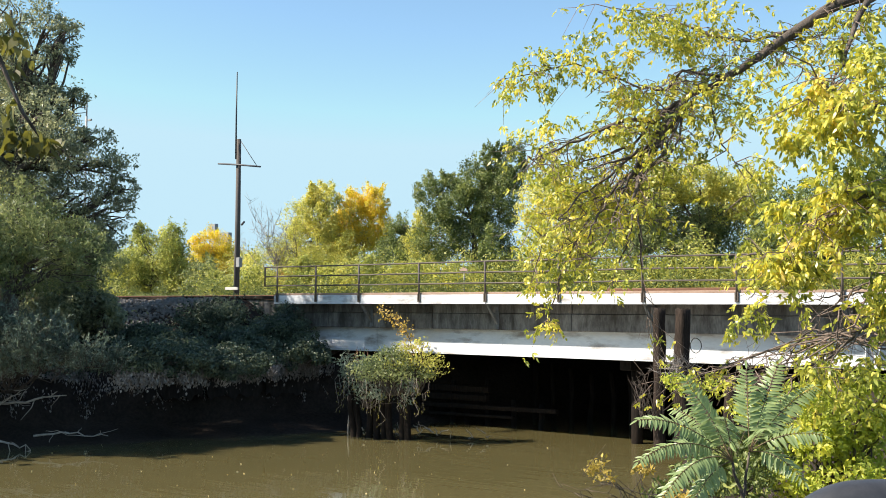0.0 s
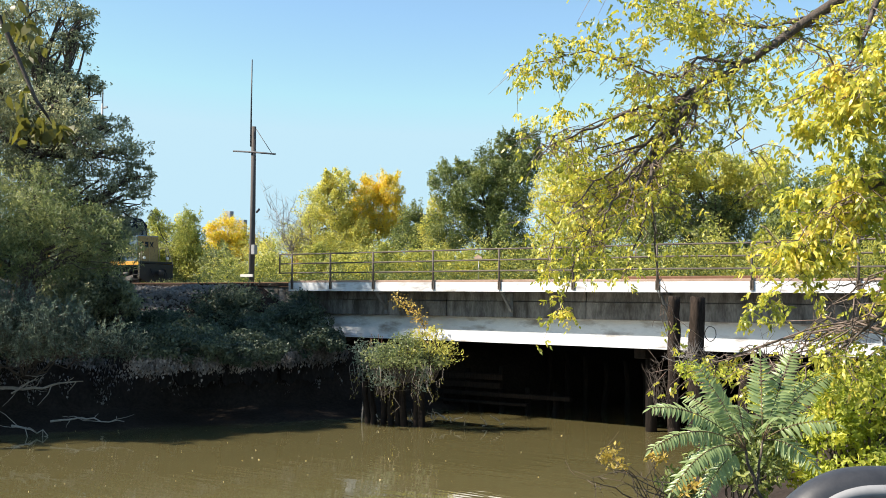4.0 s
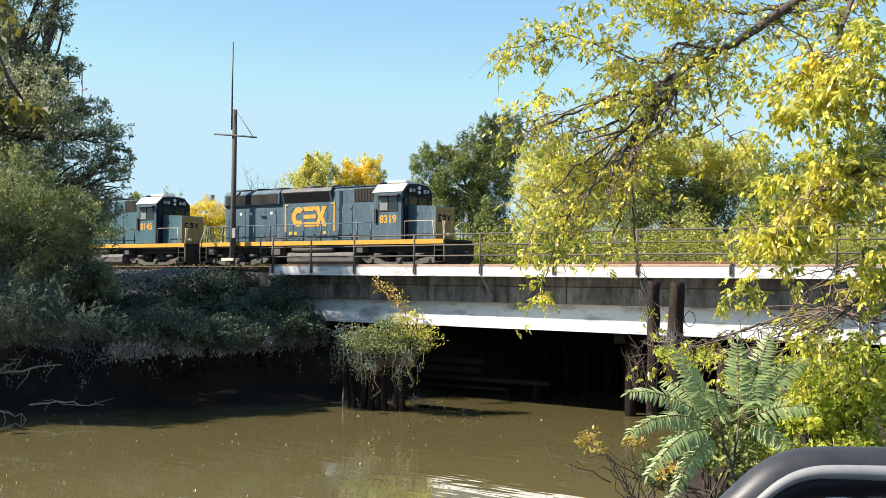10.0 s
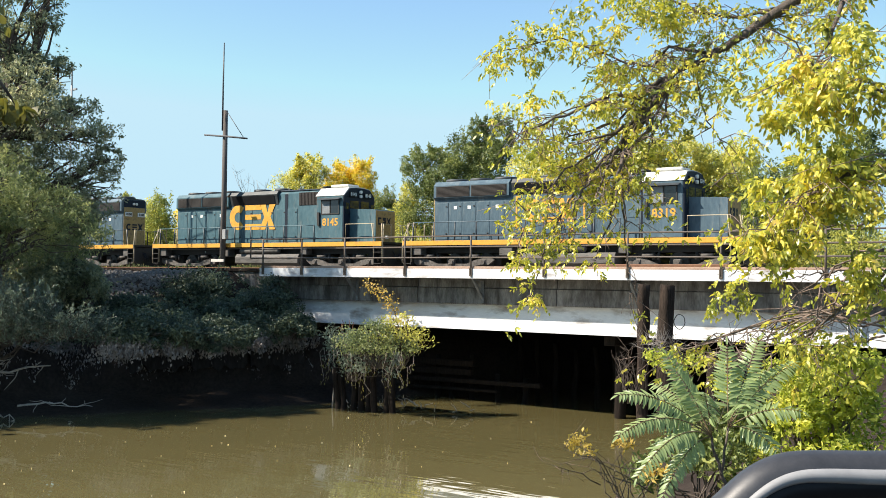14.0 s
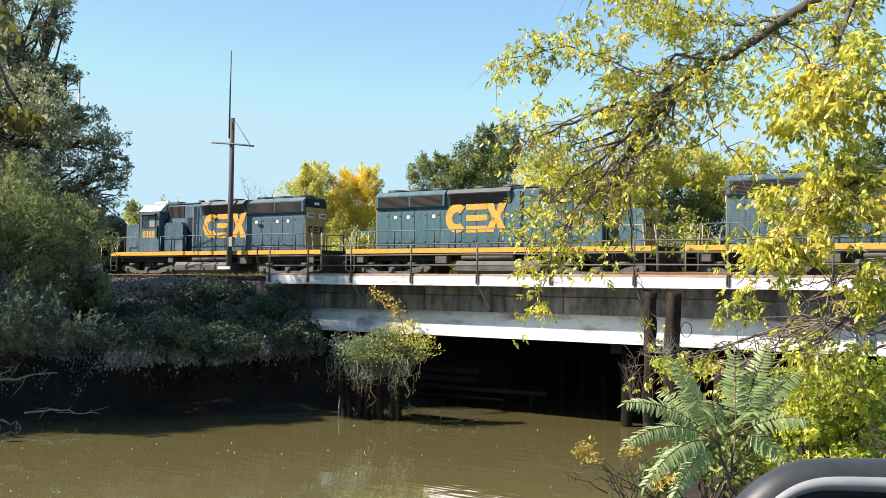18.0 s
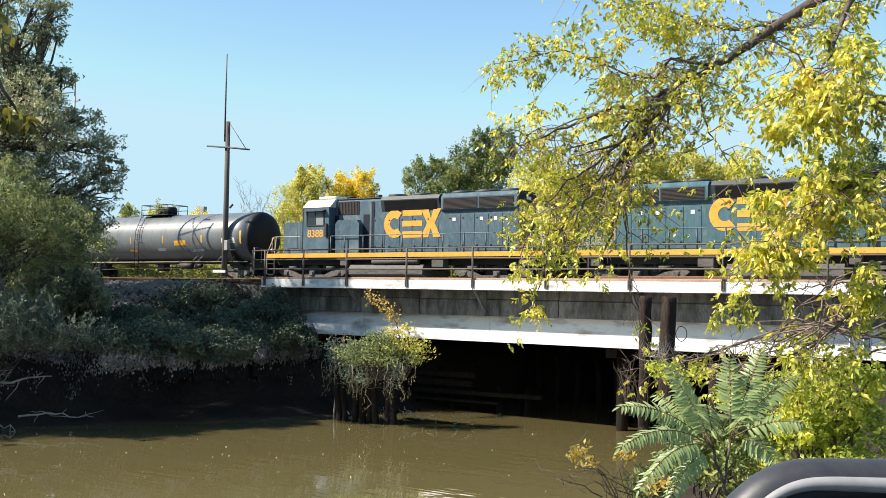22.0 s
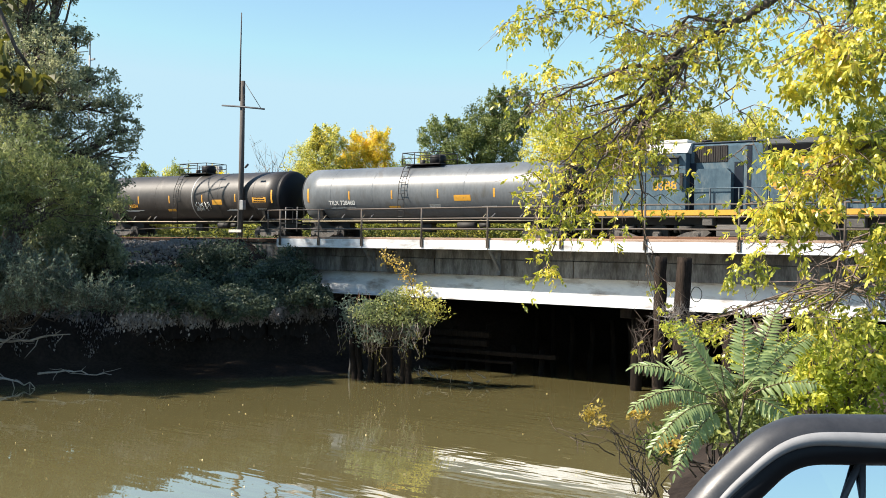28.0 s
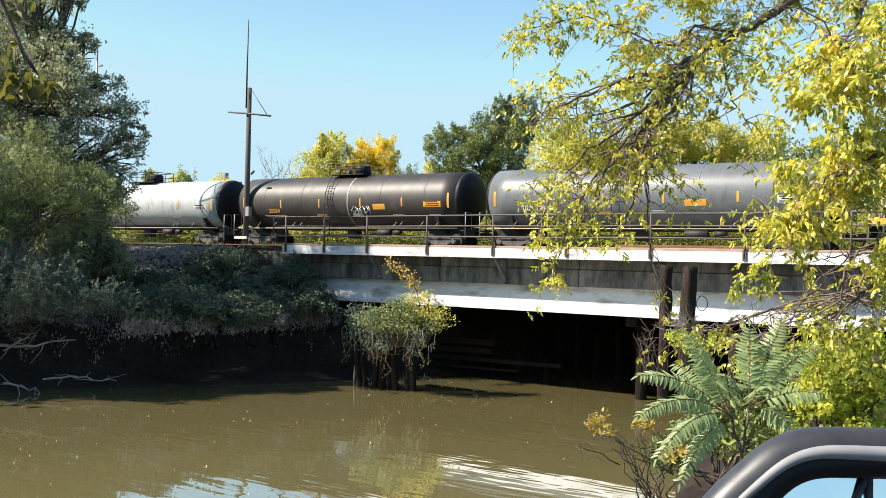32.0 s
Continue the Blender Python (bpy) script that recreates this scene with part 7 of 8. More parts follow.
limbs = [
    branch([(-2.32, 14.19, 8.83), (-3.14, 13.61, 8.43), (-3.61, 13.28, 8.27), (-3.96, 13.03, 7.98), (-4.40, 12.73, 7.62), (-4.73, 12.51, 7.34), (-5.17, 12.20, 7.09)], 0.1, 0.034),
    branch([(-5.19, 12.19, 7.08), (-5.46, 12.01, 6.72), (-5.61, 11.80, 6.25), (-5.69, 11.65, 5.83), (-5.71, 11.54, 5.19), (-5.81, 11.38, 4.74)], 0.03, 0.006),
    branch([(-5.19, 12.19, 7.08), (-5.53, 12.07, 6.85), (-5.81, 12.01, 6.52), (-6.16, 11.88, 6.40), (-6.57, 11.71, 6.30), (-6.96, 11.57, 6.06)], 0.024, 0.005),
    branch([(-4.73, 12.51, 7.34), (-5.29, 12.33, 7.48), (-5.49, 12.32, 7.24), (-5.83, 12.19, 7.31), (-6.52, 11.79, 7.64), (-7.38, 11.41, 7.48)], 0.024, 0.005),
    branch([(-3.96, 13.03, 7.98), (-4.59, 12.95, 7.86), (-5.19, 12.74, 8.03), (-5.63, 12.65, 8.30), (-6.03, 12.47, 8.41)], 0.024, 0.006),
    branch([(-5.61, 11.80, 6.25), (-5.60, 11.60, 5.58), (-5.52, 11.58, 5.02), (-5.48, 11.65, 4.32)], 0.02, 0.005),
    branch([(-5.46, 12.01, 6.72), (-5.79, 11.92, 6.19), (-6.20, 11.78, 5.70), (-6.57, 11.54, 5.04), (-6.77, 11.44, 4.32)], 0.026, 0.006),
    branch([(-3.17, 13.59, 8.41), (-3.23, 13.07, 8.11), (-3.25, 12.70, 7.75), (-3.27, 12.46, 7.45), (-3.41, 12.26, 7.04)], 0.05, 0.012),
    branch([(-2.11, 10.80, 5.79), (-2.57, 10.49, 5.52), (-3.08, 10.37, 5.26), (-3.51, 10.46, 4.82)], 0.03, 0.008),
    branch([(-2.37, 11.94, 4.47), (-3.20, 11.97, 4.15), (-3.88, 12.11, 4.00), (-4.71, 12.13, 3.71), (-5.06, 12.01, 3.49)], 0.024, 0.007),
    branch([(-2.14, 10.84, 4.80), (-2.64, 11.13, 4.35), (-3.31, 11.29, 3.86), (-3.71, 11.01, 3.62)], 0.02, 0.006),
    branch([(-4.92, 12.37, 7.25), (-4.91, 12.41, 6.82), (-4.80, 12.39, 6.48), (-4.58, 12.31, 6.22), (-4.19, 12.02, 5.54)], 0.014, 0.004),
    branch([(-2.27, 10.65, 6.34), (-2.71, 10.32, 6.45), (-3.15, 10.34, 6.85)], 0.022, 0.006),
    branch([(-5.68, 11.96, 6.74), (-6.06, 11.81, 6.78), (-6.34, 11.73, 6.68), (-6.71, 11.59, 6.54), (-7.00, 11.50, 6.50)], 0.016, 0.004),
    branch([(-5.69, 11.64, 5.94), (-5.99, 11.55, 5.88), (-6.34, 11.43, 5.66), (-6.74, 11.27, 5.33), (-6.88, 11.21, 4.75)], 0.016, 0.004),
    branch([(-5.19, 12.19, 7.04), (-5.20, 12.09, 6.57), (-5.32, 11.89, 6.27), (-5.50, 11.64, 6.14), (-5.72, 11.39, 5.57)], 0.017, 0.004),
    branch([(-4.40, 12.73, 7.62), (-4.20, 12.99, 7.81), (-3.88, 13.23, 7.85), (-3.52, 13.47, 8.07)], 0.016, 0.004),
    branch([(-5.81, 12.01, 6.52), (-5.97, 11.80, 6.12), (-6.17, 11.56, 5.46), (-6.24, 11.55, 4.89)], 0.014, 0.004),
    branch([(-5.17, 12.31, 7.15), (-5.45, 12.08, 6.86), (-5.83, 11.69, 6.77), (-6.14, 11.34, 6.56), (-6.35, 11.07, 6.41), (-6.59, 10.78, 6.25)], 0.035, 0.007),
    branch([(-5.25, 12.25, 7.05), (-5.50, 11.92, 6.52), (-5.70, 11.63, 6.31), (-5.84, 11.38, 6.21), (-6.00, 11.12, 6.12)], 0.030, 0.007),
    branch([(-5.17, 12.20, 7.09), (-5.45, 11.99, 6.53), (-5.58, 11.78, 6.17), (-5.52, 11.46, 5.91), (-5.49, 11.25, 5.50), (-5.49, 11.14, 5.15)], 0.049, 0.007),
    branch([(-5.58, 11.78, 6.17), (-5.80, 11.60, 6.02), (-5.83, 11.26, 5.75), (-5.86, 11.00, 5.47), (-5.87, 10.85, 5.25)], 0.024, 0.007),
    branch([(-5.50, 11.98, 6.46), (-5.75, 11.74, 6.32), (-5.91, 11.47, 6.06), (-6.01, 10.98, 5.81), (-6.19, 10.71, 5.50)], 0.024, 0.007),
    branch([(-5.50, 11.98, 6.46), (-5.66, 11.80, 6.30), (-5.64, 11.40, 5.91), (-5.71, 11.21, 5.53), (-5.70, 10.98, 5.23)], 0.024, 0.007),
    branch([(-5.55, 11.70, 6.09), (-5.53, 11.48, 5.76), (-5.45, 11.35, 5.46), (-5.34, 11.25, 5.16)], 0.024, 0.007),
    branch([(-5.34, 12.10, 6.85), (-5.40, 11.98, 6.61), (-5.39, 11.90, 6.35), (-5.52, 11.71, 6.11), (-5.70, 11.46, 5.99), (-5.64, 11.12, 5.83)], 0.027, 0.007),
    branch([(-5.20, 12.20, 6.98), (-5.27, 12.05, 6.69), (-5.30, 11.83, 6.36), (-5.38, 11.59, 6.17)], 0.024, 0.007),
]
twigs = Shape()
spots = []
for L, k, reach in zip(limbs, (14, 5, 20, 40, 30, 3, 9, 10, 32, 16, 14, 8, 22, 15, 14, 4, 8, 5, 16, 6, 5, 6, 8, 5, 4, 4, 3), (0.36, 0.36, 0.36, 0.36, 0.38, 0.25, 0.36, 0.4, 0.5, 0.42, 0.42, 0.35, 0.5, 0.4, 0.4, 0.35, 0.35, 0.4, 0.36, 0.34, 0.34, 0.36, 0.36, 0.34, 0.34, 0.3, 0.3)):
    for i in range(k):
        a = L[RNG.integers(1, len(L))]
        e = a + Vector((RNG.normal() * reach, RNG.normal() * reach * 0.8, RNG.normal() * reach * 0.5 - 0.16))
        if e.x * 0.8 + e.y * 0.59 < 0.72:
            e = a.lerp(e, 0.25)
        tw = bent(a, e, 0.06, 0.12, 5)
        twigs.tube(tw, taper(0.009, 0.003, 5), 4)
        for j in range(3):
            q = tw[1 + j]
            e2 = q + Vector((RNG.normal() * 0.25, RNG.normal() * 0.2, -abs(RNG.normal()) * 0.2))
            twigs.tube([q, e2], [0.005, 0.002], 3)
            spots += [q.lerp(e2, 0.6), e2]
        spots += [tw[3], tw[4]]
for k in range(34):
    a = limbs[k % 3 + 5][RNG.integers(6, 10)] if k % 2 else limbs[9][RNG.integers(2, 12)]
    twigs.tube(bent(a, a + Vector((RNG.normal() * 0.35, RNG.normal() * 0.3, -abs(RNG.normal()) * 0.5)), 0.03, 0.15, 5), taper(0.007, 0.002, 5), 3)
tagged(part("twig", twigs, M["twig"], near), kind="stuff")
S = np.array([tuple(p) for p in spots])
S = S[RNG.uniform(size=len(S)) < 0.66]
lobes = [(-5.5, 12.2, 8.0, 0.62, 0.33), (-6.4, 11.9, 7.6, 0.45, 0.27), (-6.9, 11.6, 7.4, 0.27, 0.24), (-6.9, 11.6, 7.7, 0.27, 0.21), (-7.2, 11.4, 7.6, 0.19, 0.18), (-7.3, 11.4, 7.3, 0.15, 0.12), (-4.7, 12.8, 8.2, 0.40, 0.16), (-3.6, 11.4, 6.3, 0.25, 0.28), (-6.8, 11.5, 6.7, 0.41, 0.27), (-6.5, 11.5, 6.0, 0.44, 0.31), (-6.8, 11.2, 5.4, 0.23, 0.33), (-6.7, 11.2, 4.7, 0.20, 0.30), (-6.6, 11.3, 4.2, 0.17, 0.17),
         (-2.8, 10.3, 6.3, 0.34, 0.44), (-2.7, 10.4, 5.5, 0.39, 0.50), (-3.3, 10.6, 4.9, 0.35, 0.28), (-3.8, 10.9, 4.4, 0.30, 0.17), (-2.5, 10.4, 6.8, 0.25, 0.23), (-2.5, 10.6, 4.6, 0.25, 0.28), (-4.3, 11.5, 4.2, 0.23, 0.14), (-3.4, 10.6, 5.4, 0.23, 0.23),
         (-6.19, 11.04, 7.57, 0.21, 0.15), (-5.95, 11.33, 7.84, 0.23, 0.17), (-5.67, 11.55, 7.6, 0.21, 0.14), (-5.47, 11.79, 8.01, 0.24, 0.17), (-5.2, 12.01, 7.73, 0.18, 0.13), (-4.99, 12.26, 8.18, 0.21, 0.14), (-5.75, 11.57, 8.15, 0.21, 0.13), (-3.89, 10.94, 6.53, 0.16, 0.19), (-3.53, 10.85, 6.3, 0.17, 0.2), (-3.83, 11.01, 6.01, 0.19, 0.19), (-3.48, 10.99, 6.65, 0.11, 0.13)]
C = np.concatenate([clumped(lobes, 1250, 16, 0.24, 0.3), clumped([l for l in lobes if l[0] > -3.6], 420, 12, 0.2, 0.3)])
C = np.concatenate([S, S + RNG.normal(size=S.shape) * 0.08, C])
C = C[C[:, 0] * 0.8 + C[:, 1] * 0.59 > 0.68]
for far, size in ((True, 0.7), (False, 0.86)):
    P, W = pinnate(C[(C[:, 0] < -3.7) == far], 0.16 * size)
    part("crown", leaf_mesh("crown", P, 0.095 * size, 0.043 * size, 0.35, W, lance=True, facing=(-0.1, -0.1, 0.5), loose=1.3), LEAF["near"], near, "yellow-green drooping compound leaves")
sh = Shape()
sh.tube([on_ground(9.5, 3.0), (9.2, 3.4, 6.5), (-2.32, 14.19, 8.83)], [0.34, 0.27, 0.18], 12)
part("trunk", sh, M["bark"], near)

# a leaf spray of another tree at the other edge of the view, hung here on an added, unseen limb
sh = Shape()
sh.tube([(9.2, 3.4, 6.5), (6.0, 1.0, 9.2), (0.5, -0.5, 9.6), (-5.53, 1.91, 8.06)], [0.12, 0.09, 0.05, 0.02], 8)
sh.tube([(-5.53, 1.91, 8.06), (-4.33, 2.18, 5.99), (-4.15, 2.34, 5.65), (-4.04, 2.44, 5.31), (-3.95, 2.52, 5.14)], taper(0.02, 0.004, 5), 5)
part("limb", sh, M["bark"], near)
P = clumped([(-4.1, 2.4, 5.6, 0.08, 0.17), (-4.1, 2.4, 5.3, 0.09, 0.19), (-4.0, 2.5, 5.2, 0.12, 0.03)], 260, 10, 0.3)[::2]
tagged(part("leaf_spray", leaf_mesh("leaf_spray", P, 0.075, 0.04, 0.7, lance=True), LEAF["shade"], near, "olive leaf spray"), kind="stuff")


def leaflet_mesh(length, width):
    """One folded, pointed leaflet along +x, its midrib sunk and its tip drooping."""
    rows = [(0.0, 0.0), (0.12, 0.34), (0.36, 0.5), (0.66, 0.40), (0.88, 0.17), (1.0, 0.0)]
    sh = Shape()
    for f, w in rows:
        z = -0.22 * length * f * f
        sh.v += [(length * f, -width * w, z + width * w * 0.35), (length * f, 0, z), (length * f, width * w, z + width * w * 0.35)]
    for i in range(len(rows) - 1):
        for k in (0, 1):
            a = i * 3 + k
            sh.face([a, a + 1, a + 4, a + 3], True)
    me = sh.mesh("leaflet")
    me.materials.append(LEAF["sumac"])
    return me


def sumac():
    """Sumac: bare forked stems, each leaf a curved stalk with paired long leaflets."""
    t = thing("sumac", "blue-green sumac shrub with long feathered leaves", "shrub")
    base, fork, fork2 = Vector((-3.80, 10.12, 2.20)), Vector((-3.92, 9.94, 2.89)), Vector((-3.80, 10.08, 2.98))
    sh = Shape()
    sh.tube(bent(base, fork, 0, 0.04, 6), taper(0.024, 0.014, 6), 8)
    sh.tube(bent(base.lerp(fork, 0.45), fork2, 0, 0.04, 5), taper(0.016, 0.011, 5), 7)
    part("stem", sh, M["bark"], t)
    # tip of each leaf, how it arches, and how far its leaflets hang
    leaves = [(fork, (-4.35, 9.81, 3.70), 0.02, 0.1), (fork2, (-3.87, 10.23, 3.80), 0.02, 0.1), (fork2, (-3.63, 10.50, 3.85), 0.03, 0.15), (fork, (-4.60, 9.21, 3.32), 0.13, 0.5), (fork, (-4.47, 8.95, 2.96), 0.16, 0.9),
              (fork, (-4.23, 8.86, 2.60), 0.17, 0.8), (fork2, (-3.15, 10.38, 3.16), 0.12, 0.6), (fork2, (-3.33, 10.75, 3.62), 0.08, 0.3), (fork2, (-3.22, 9.96, 2.76), 0.16, 0.7), (fork, (-3.76, 9.31, 3.40), 0.10, 0.3),
              (fork2, (-3.45, 9.60, 3.28), 0.12, 0.4), (fork, (-4.60, 10.08, 3.36), 0.10, 0.4), (fork2, (-3.66, 10.89, 3.50), 0.08, 0.3), (fork, (-4.10, 9.10, 2.35), 0.15, 0.9), (fork, (-4.16, 9.62, 3.55), 0.06, 0.2)]
    sizes = [leaflet_mesh(0.165 * q, 0.034 * q ** 0.5) for q in (1.0, 0.9, 0.75, 0.55)]
    for a, tip, sag, hang in leaves:
        pts = bent(a, tip, sag, 0.0, 15)
        sh = Shape()
        sh.tube(pts, taper(0.007, 0.002, 15), 5)
        st = part("leaf_stalk", sh, M["redstalk"], t)
        L = sum((pts[i + 1] - pts[i]).length for i in range(14))
        m = max(8, int(L / 0.046))
        for i in range(m + 1):
            f = 0.24 + 0.76 * i / m
            k = min(13, int(f * 14))
            p = pts[k].lerp(pts[k + 1], f * 14 - k)
            d = (pts[k + 1] - pts[k]).normalized()
            across = d.cross(Vector((-0.30, 0.55, -0.78))).normalized()
            for sgn in ((-1, 1) if i < m else (0,)):
                w = across * sgn + d * (0.42 if sgn else 1.0) + Vector((0, 0, -hang * (0.55 + 0.2 * RNG.normal()))) + Vector(RNG.normal(size=3)) * 0.09
                x = w.normalized()
                v = Vector((0.15, -0.62, 0.77))
                up = v - d * v.dot(d) * 0.9 + Vector(RNG.normal(size=3)) * 0.15
                y = up.cross(x).normalized()
                z = x.cross(y)
                o = new("leaflet", sizes[min(3, int(4 * max(0, f - 0.45) / 0.56))])
                o.parent = st
                o.matrix_basis = Matrix(((x.x, y.x, z.x, p.x), (x.y, y.y, z.y, p.y), (x.z, y.z, z.z, p.z), (0, 0, 0, 1)))
    t.location = (0.11, 0.08, 0.02)
    return t


sumac()
bush("bush", "sunlit yellow-green bush on the near bank", [(-3.4, 12.5, 3.1, 0.46, 0.36), (-3.1, 12.7, 3.5, 0.33, 0.26), (-3.7, 12.3, 2.9, 0.33, 0.26), (-3.1, 12.8, 2.8, 0.40, 0.40), (-3.8, 13.0, 3.3, 0.28, 0.17), (-3.9, 12.2, 2.4, 0.26, 0.20), (-3.2, 12.1, 2.4, 0.51, 0.32)], "bush", 5600, 0.09, 0.05, foot=(-3.57, 12.71, 2.05), clumps=40, spread=0.22)
bush("bush", "yellow-leaved bush around the pile stubs", [(-6.4, 15.3, 3.2, 0.35, 0.12), (-5.3, 14.8, 2.9, 0.33, 0.18), (-7.1, 16.0, 3.2, 0.17, 0.13), (-4.7, 15.3, 3.2, 0.33, 0.18)], "bush", 1100, 0.085, 0.042, foot=(-5.74, 15.20, 2.24), clumps=40)
bush("bush", "small yellow-leaved sapling at the water's edge", [(-5.2, 9.9, 2.7, 0.17, 0.10), (-4.9, 10.2, 2.7, 0.10, 0.07), (-4.4, 10.0, 2.5, 0.15, 0.08)], "redvine", 280, 0.075, 0.034, foot=(-4.74, 10.36, 1.93), clumps=14, stem_r=0.009)
for i in range(4):
    t = thing("bare_twig", "bare grey twig reaching over the water", "twig", "bare twigs over the water")
    a = Vector((-4.69, 10.12, 2.33)) + Vector((RNG.normal() * 0.2, 0, RNG.normal() * 0.08))
    b = Vector((-5.30, 9.70, 2.58)) + Vector((RNG.normal() * 0.25, RNG.normal() * 0.3, RNG.normal() * 0.18))
    sh = Shape()
    pts = bent(a, b, 0.03, 0.05, 7)
    sh.tube(pts, taper(0.008, 0.0025, 7), 6)
    for k in range(5):
        q = pts[2 + k % 5]
        sh.tube(bent(q, q + Vector((RNG.normal() * 0.15, RNG.normal() * 0.1, RNG.normal() * 0.15)), 0, 0.1, 4), taper(0.005, 0.002, 4), 4)
    part("stem", sh, M["bark"], t)
bush("bush", "dark green weeds on the near bank", [(-4.9, 12.1, 2.4, 0.34, 0.28), (-4.4, 11.9, 2.4, 0.40, 0.26), (-5.3, 11.8, 2.1, 0.28, 0.21), (-4.9, 12.7, 2.7, 0.36, 0.21), (-4.3, 12.6, 2.7, 0.35, 0.28)], "green", 3600, 0.1, 0.045, foot=(-4.69, 12.02, 1.82), clumps=30, stem_r=0.012)
tangle = thing("dead_branch", "tangle of bare grey dead branches under the leaves", "branch")
for k in range(9):
    sh = Shape()
    a = Vector((-2.57, 11.80, 4.35)) + Vector((0, 0, RNG.normal() * 0.35))
    e = Vector((-4.54, 11.88, 3.79)) + Vector((RNG.normal() * 0.5, RNG.normal() * 0.3, RNG.normal() * 0.3))
    pts = bent(a, e, RNG.normal() * 0.04, 0.09, 9)
    sh.tube(pts, taper(0.014, 0.004, 9), 5)
    for j in range(6):
        q = pts[2 + j]
        sh.tube(bent(q, q + Vector((RNG.normal() * 0.3, RNG.normal() * 0.2, RNG.normal() * 0.3)), 0, 0.1, 4), taper(0.006, 0.002, 4), 4)
    tagged(part("bough", sh, M["twig"], tangle), kind="stuff")
for path, r in (
    (((-2.88, 12.32, 4.43), (-3.21, 12.24, 4.25), (-3.5, 12.18, 4.1), (-3.86, 12.08, 3.89), (-4.12, 12.05, 3.53)), 0.022),
    (((-2.89, 12.33, 4.2), (-3.21, 12.24, 4.08), (-3.49, 12.2, 3.9), (-3.72, 12.19, 3.77)), 0.018),
    (((-3.63, 11.71, 5.35), (-3.79, 11.75, 5.12), (-3.93, 11.81, 4.95), (-4.02, 11.9, 4.72), (-4.14, 11.98, 4.54)), 0.020),
    (((-3.85, 11.58, 4.8), (-4.06, 11.58, 4.72), (-4.15, 11.67, 4.6)), 0.012),
    (((-2.86, 12.29, 5.13), (-3.18, 12.2, 5.12), (-3.45, 12.15, 5.07), (-3.7, 12.12, 4.99)), 0.018),
    (((-2.85, 12.28, 5.38), (-3.05, 12.27, 5.41), (-3.4, 12.18, 5.16)), 0.014),
    (((-3.09, 12.14, 4.66), (-3.29, 12.15, 4.57), (-3.42, 12.21, 4.45), (-3.75, 12.13, 4.37)), 0.014),
    (((-2.88, 12.31, 4.57), (-3.08, 12.31, 4.6), (-3.47, 12.17, 4.57), (-3.65, 12.19, 4.51)), 0.014),
    (((-3.5, 11.87, 4.25), (-3.73, 11.87, 4.02), (-3.87, 11.93, 3.81)), 0.012)):
    v = [Vector(p) for p in path]
    fine = [v[i].lerp(v[i + 1], f) + Vector(RNG.normal(size=3)) * 0.014 for i in range(len(v) - 1) for f in (0, 0.25, 0.5, 0.75)] + [v[-1]]
    sh = Shape()
    sh.tube(fine, taper(r, 0.005, len(fine)), 6)
    for q in fine[2:]:
        e = q + Vector((RNG.normal() * 0.16 - 0.06, RNG.normal() * 0.12, RNG.normal() * 0.14))
        sh.tube(bent(q, e, 0, 0.12, 4), taper(0.006, 0.002, 4), 4)
    tagged(part("bough", sh, M["bark"], tangle, "dark crooked bough"), kind="stuff")
tuft = thing("dry_grass", "tuft of pale dry grass at the foot of the tall pile", "grass")
P = np.array((-11.35, 26.00, 2.68)) + RNG.normal(size=(260, 3)) * (0.28, 0.15, 0.12)
tagged(part("blade", leaf_mesh("blade", P, 0.45, 0.018, -0.9), LEAF["dead"], tuft), kind="stuff")
dry = thing("dry_weed", "brown leafless weed beside the tall pile", "weed")
sh = Shape()
for k in range(16):
    a = Vector((-12.16, 26.10, 1.03)) + Vector((RNG.normal() * 0.2, 0, 0))
    b = Vector((-12.36, 25.86, 2.34)) + Vector((RNG.normal() * 0.28, RNG.normal() * 0.2, RNG.normal() * 0.35))
    pts = bent(a, b, 0.02, 0.12, 6)
    sh.tube(pts, taper(0.014, 0.005, 6), 4)
    for q in pts[2:]:
        sh.tube([q, q + Vector((RNG.normal() * 0.14, 0, 0.12))], [0.006, 0.003], 3)
tagged(part("stalk", sh, M["bark"], dry), kind="stuff")

# dry leaves floating on the creek
n = 95
d = RNG.uniform(15, 33, n)
u = RNG.uniform(-0.42, 0.17, n) * d
P = np.stack([0.8045 * u - 0.594 * d, 0.594 * u + 0.8045 * d, np.full(n, 0.012)], 1)
floats = part("floating_leaves", leaf_mesh("floating_leaves", P, 0.055, 0.03, 0.0, np.stack([RNG.normal(size=n), RNG.normal(size=n), np.zeros(n)], 1) * 6, 0.95), LEAF["fleck"])
tagged(floats, "scattered dry leaves floating on the water", "leaves", kind="stuff")


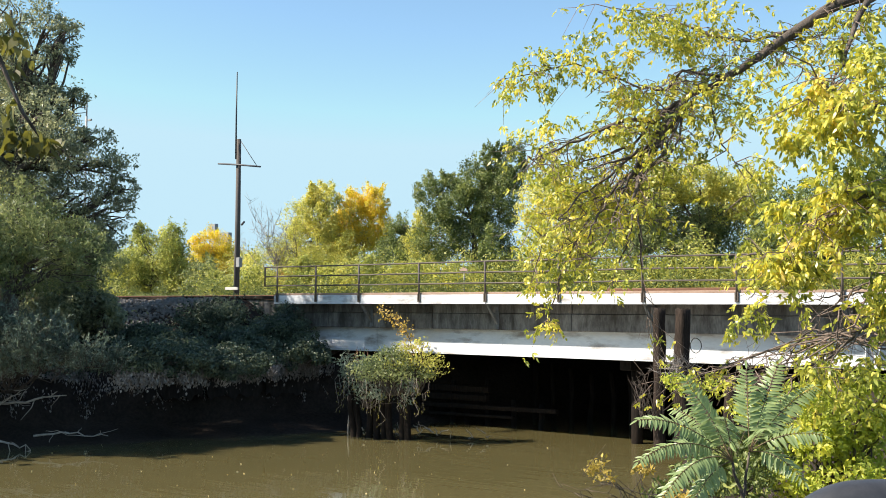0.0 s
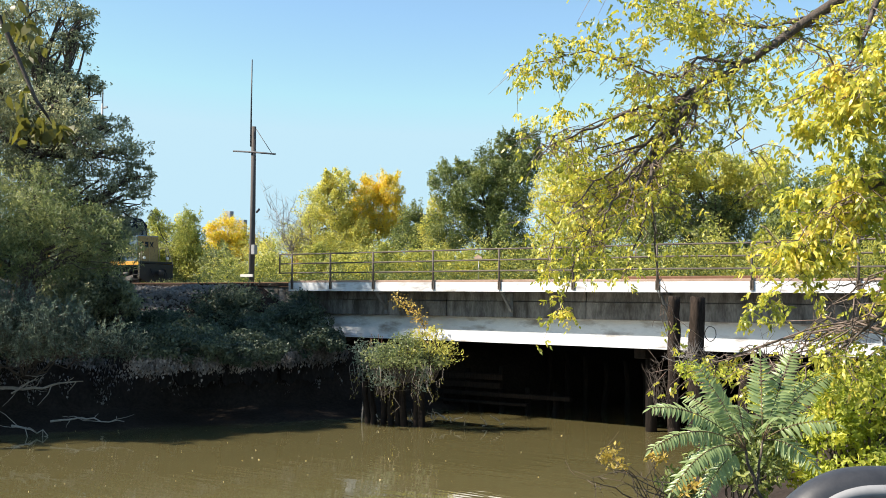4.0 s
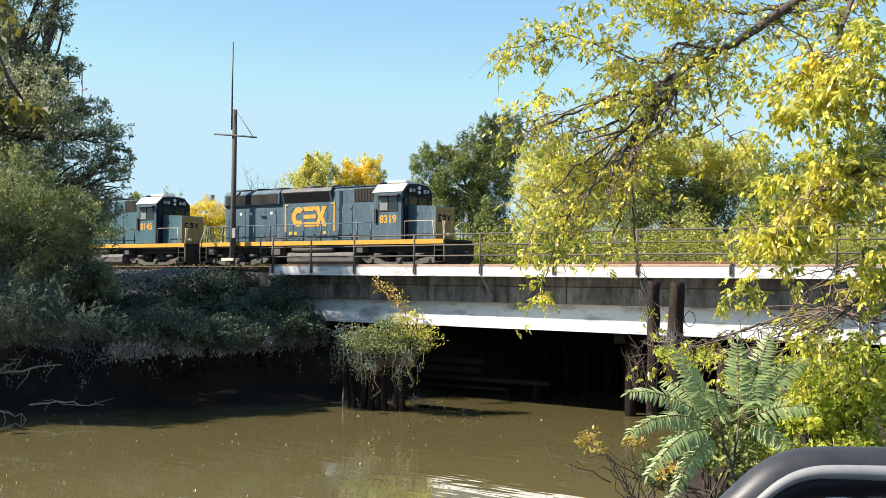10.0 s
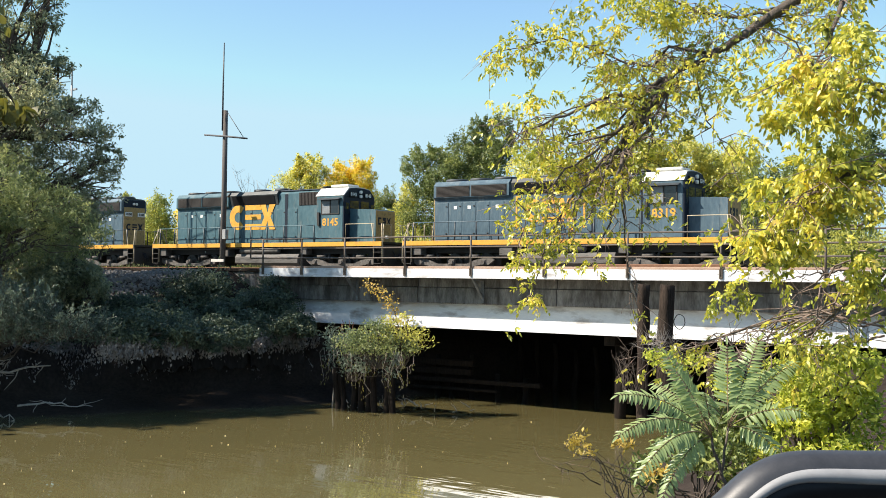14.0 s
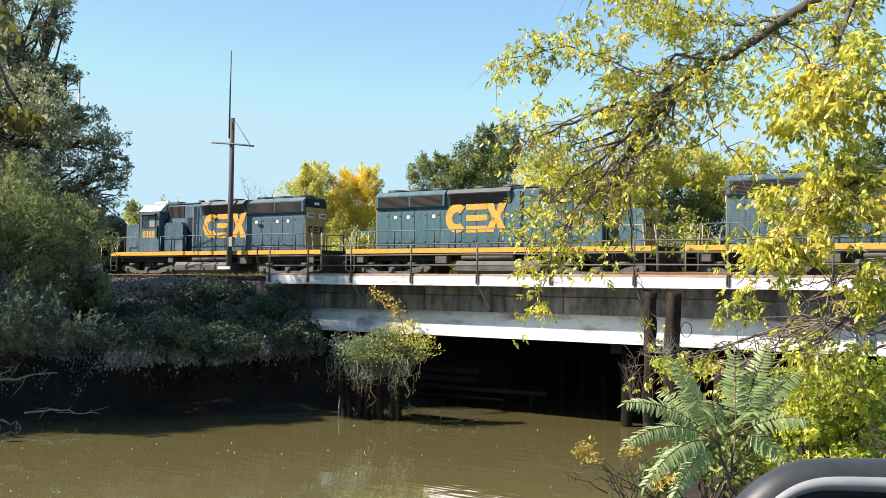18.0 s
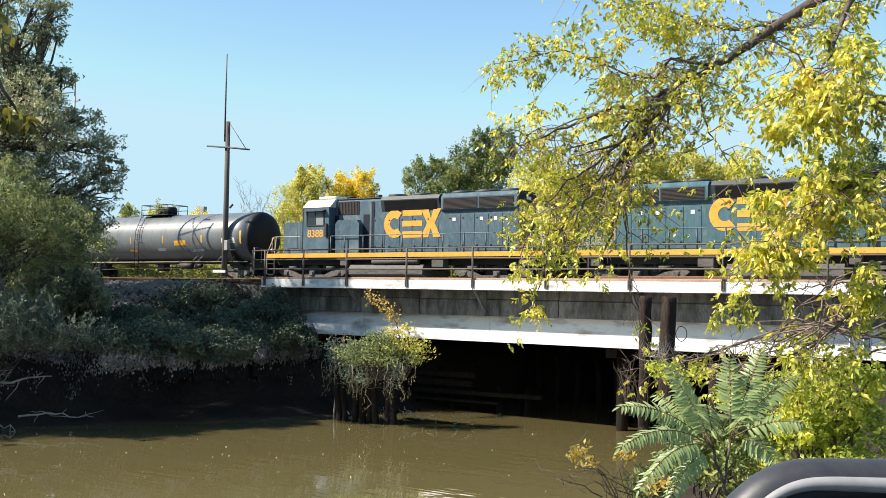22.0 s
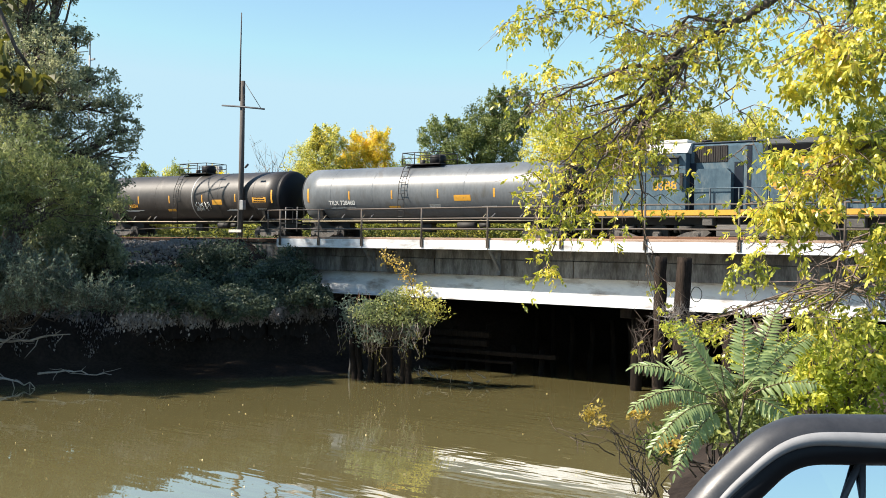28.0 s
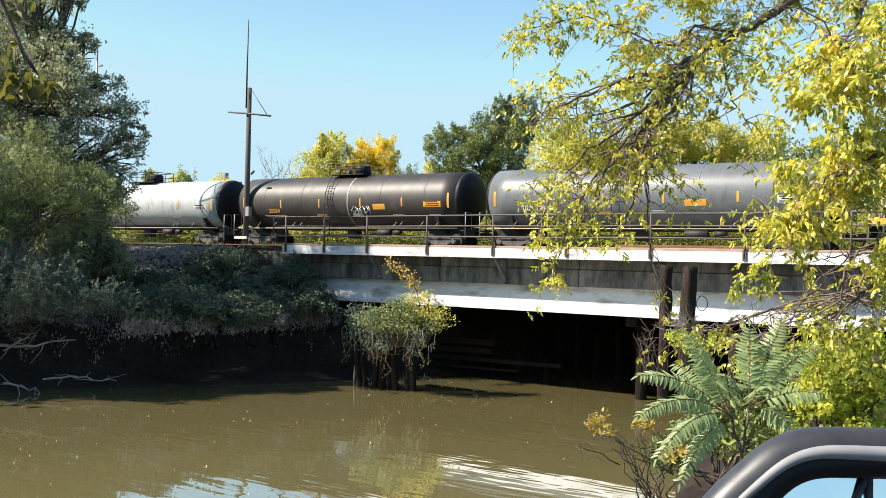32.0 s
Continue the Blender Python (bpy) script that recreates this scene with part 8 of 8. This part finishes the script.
# ---- wing mirror of the car beside the camera ----
def wing_mirror():
    t = thing("car_mirror", "dark grey plastic wing mirror of a parked vehicle", "mirror")
    loop = [(-0.156, 1.132, 4.306), (-0.214, 1.089, 4.304), (-0.262, 1.053, 4.304), (-0.284, 1.037, 4.301), (-0.302, 1.023, 4.291), (-0.321, 1.009, 4.271), (-0.342, 0.993, 4.245), (-0.358, 0.981, 4.215), (-0.363, 0.977, 4.171), (-0.353, 0.984, 4.111), (-0.326, 1.004, 4.072), (-0.154, 1.133, 4.069)]
    v = [Vector(p) for p in loop]
    fine = []
    for i in range(len(v) - 1):
        p0, p1, p2, p3 = v[max(i - 1, 0)], v[i], v[i + 1], v[min(i + 2, len(v) - 1)]
        for k in range(5):
            s = k / 5
            fine.append(0.5 * ((2 * p1) + (p2 - p0) * s + (2 * p0 - 5 * p1 + 4 * p2 - p3) * s * s + (3 * p1 - p0 - 3 * p2 + p3) * s ** 3))
    fine.append(v[-1])
    sh = Shape()
    sh.tube(fine, 0.0245, 18)
    part("housing_rim", sh, M["blackplastic"], t, "rounded dark plastic rim")
    back = Vector((-0.594, 0.8045, 0))
    mid = sum(fine, Vector()) / len(fine)
    sh = Shape()
    sh.tube([p + (mid - p).normalized() * 0.009 - back * 0.0125 for p in fine], 0.0145, 14)
    part("bezel", sh, M["blackpaint"], t, "black inner bezel")
    # The rim's sheen, built as a pale strip along its upper edge.
    sh = Shape()
    sh.tube([p - back * 0.0235 + (p - mid).normalized() * 0.005 for p in fine[:34]], taper(0.0085, 0.003, 34), 12)
    part("trim_strip", sh, M["rimsheen"], t, "pale strip standing for the soft sheen along the rim")
    sh = Shape()
    o = len(fine)
    c = sum(fine, Vector()) / o
    for k, (push, grow) in enumerate(((0.0, 1.0), (0.05, 0.97), (0.09, 0.8))):
        for p in fine:
            sh.v.append(tuple(c + (p - c) * grow + back * push))
    for k in range(2):
        for i in range(o - 1):
            sh.face([k * o + i, k * o + i + 1, (k + 1) * o + i + 1, (k + 1) * o + i], True)
    sh.face([2 * o + i for i in range(o)])
    part("housing", sh, M["blackplastic"], t)
    sh = Shape()
    top = max(p.z for p in fine)
    sh.v = [tuple(p + back * (0.006 - (top - p.z) * 0.22)) for p in fine]
    sh.face(list(range(o)))
    part("mirror_glass", sh, M["mirror"], t, "mirror glass showing the sky")
    # Dark twig reflections in the glass, modelled as thin rods in front of it.
    sh = Shape()
    sh.tube([(-0.229, 1.070, 4.283), (-0.227, 1.071, 4.125)], 0.0035, 8)
    sh.tube([(-0.231, 1.069, 4.283), (-0.246, 1.057, 4.240), (-0.255, 1.051, 4.202)], 0.0035, 8)
    part("divider", sh, M["blackplastic"], t)
    return t


wing_mirror()


def train_place(t):
    """How far the leading nose has come along the track, in metres, at t seconds: a slowing train."""
    return TRAIN_COEF[0] + TRAIN_COEF[1] * t + TRAIN_COEF[2] * t * t


TRAIN_COEF = (-72.38, 5.049, -0.02953)


def motions():
    turn = math.degrees(TRACK_W)
    for ob, off, back in TRAIN:
        walk(ob, [(t, pose(*on_track(train_place(t) + off, 0, 4.78), 0, 0, turn + (180 if back else 0))) for t in [0.5 * i for i in range(65)]])
    for w, x, r in WHEELS:
        back = any(w.parent == ob and b for ob, _, b in TRAIN)
        rows = []
        for i in range(214):
            t = min(32.0, 0.15 * i)
            a = math.degrees(train_place(t) / r) * (-1 if back else 1)
            rows.append((t, pose(x, 0, r, 0, a, 0)))
        walk(w, rows)


motions()
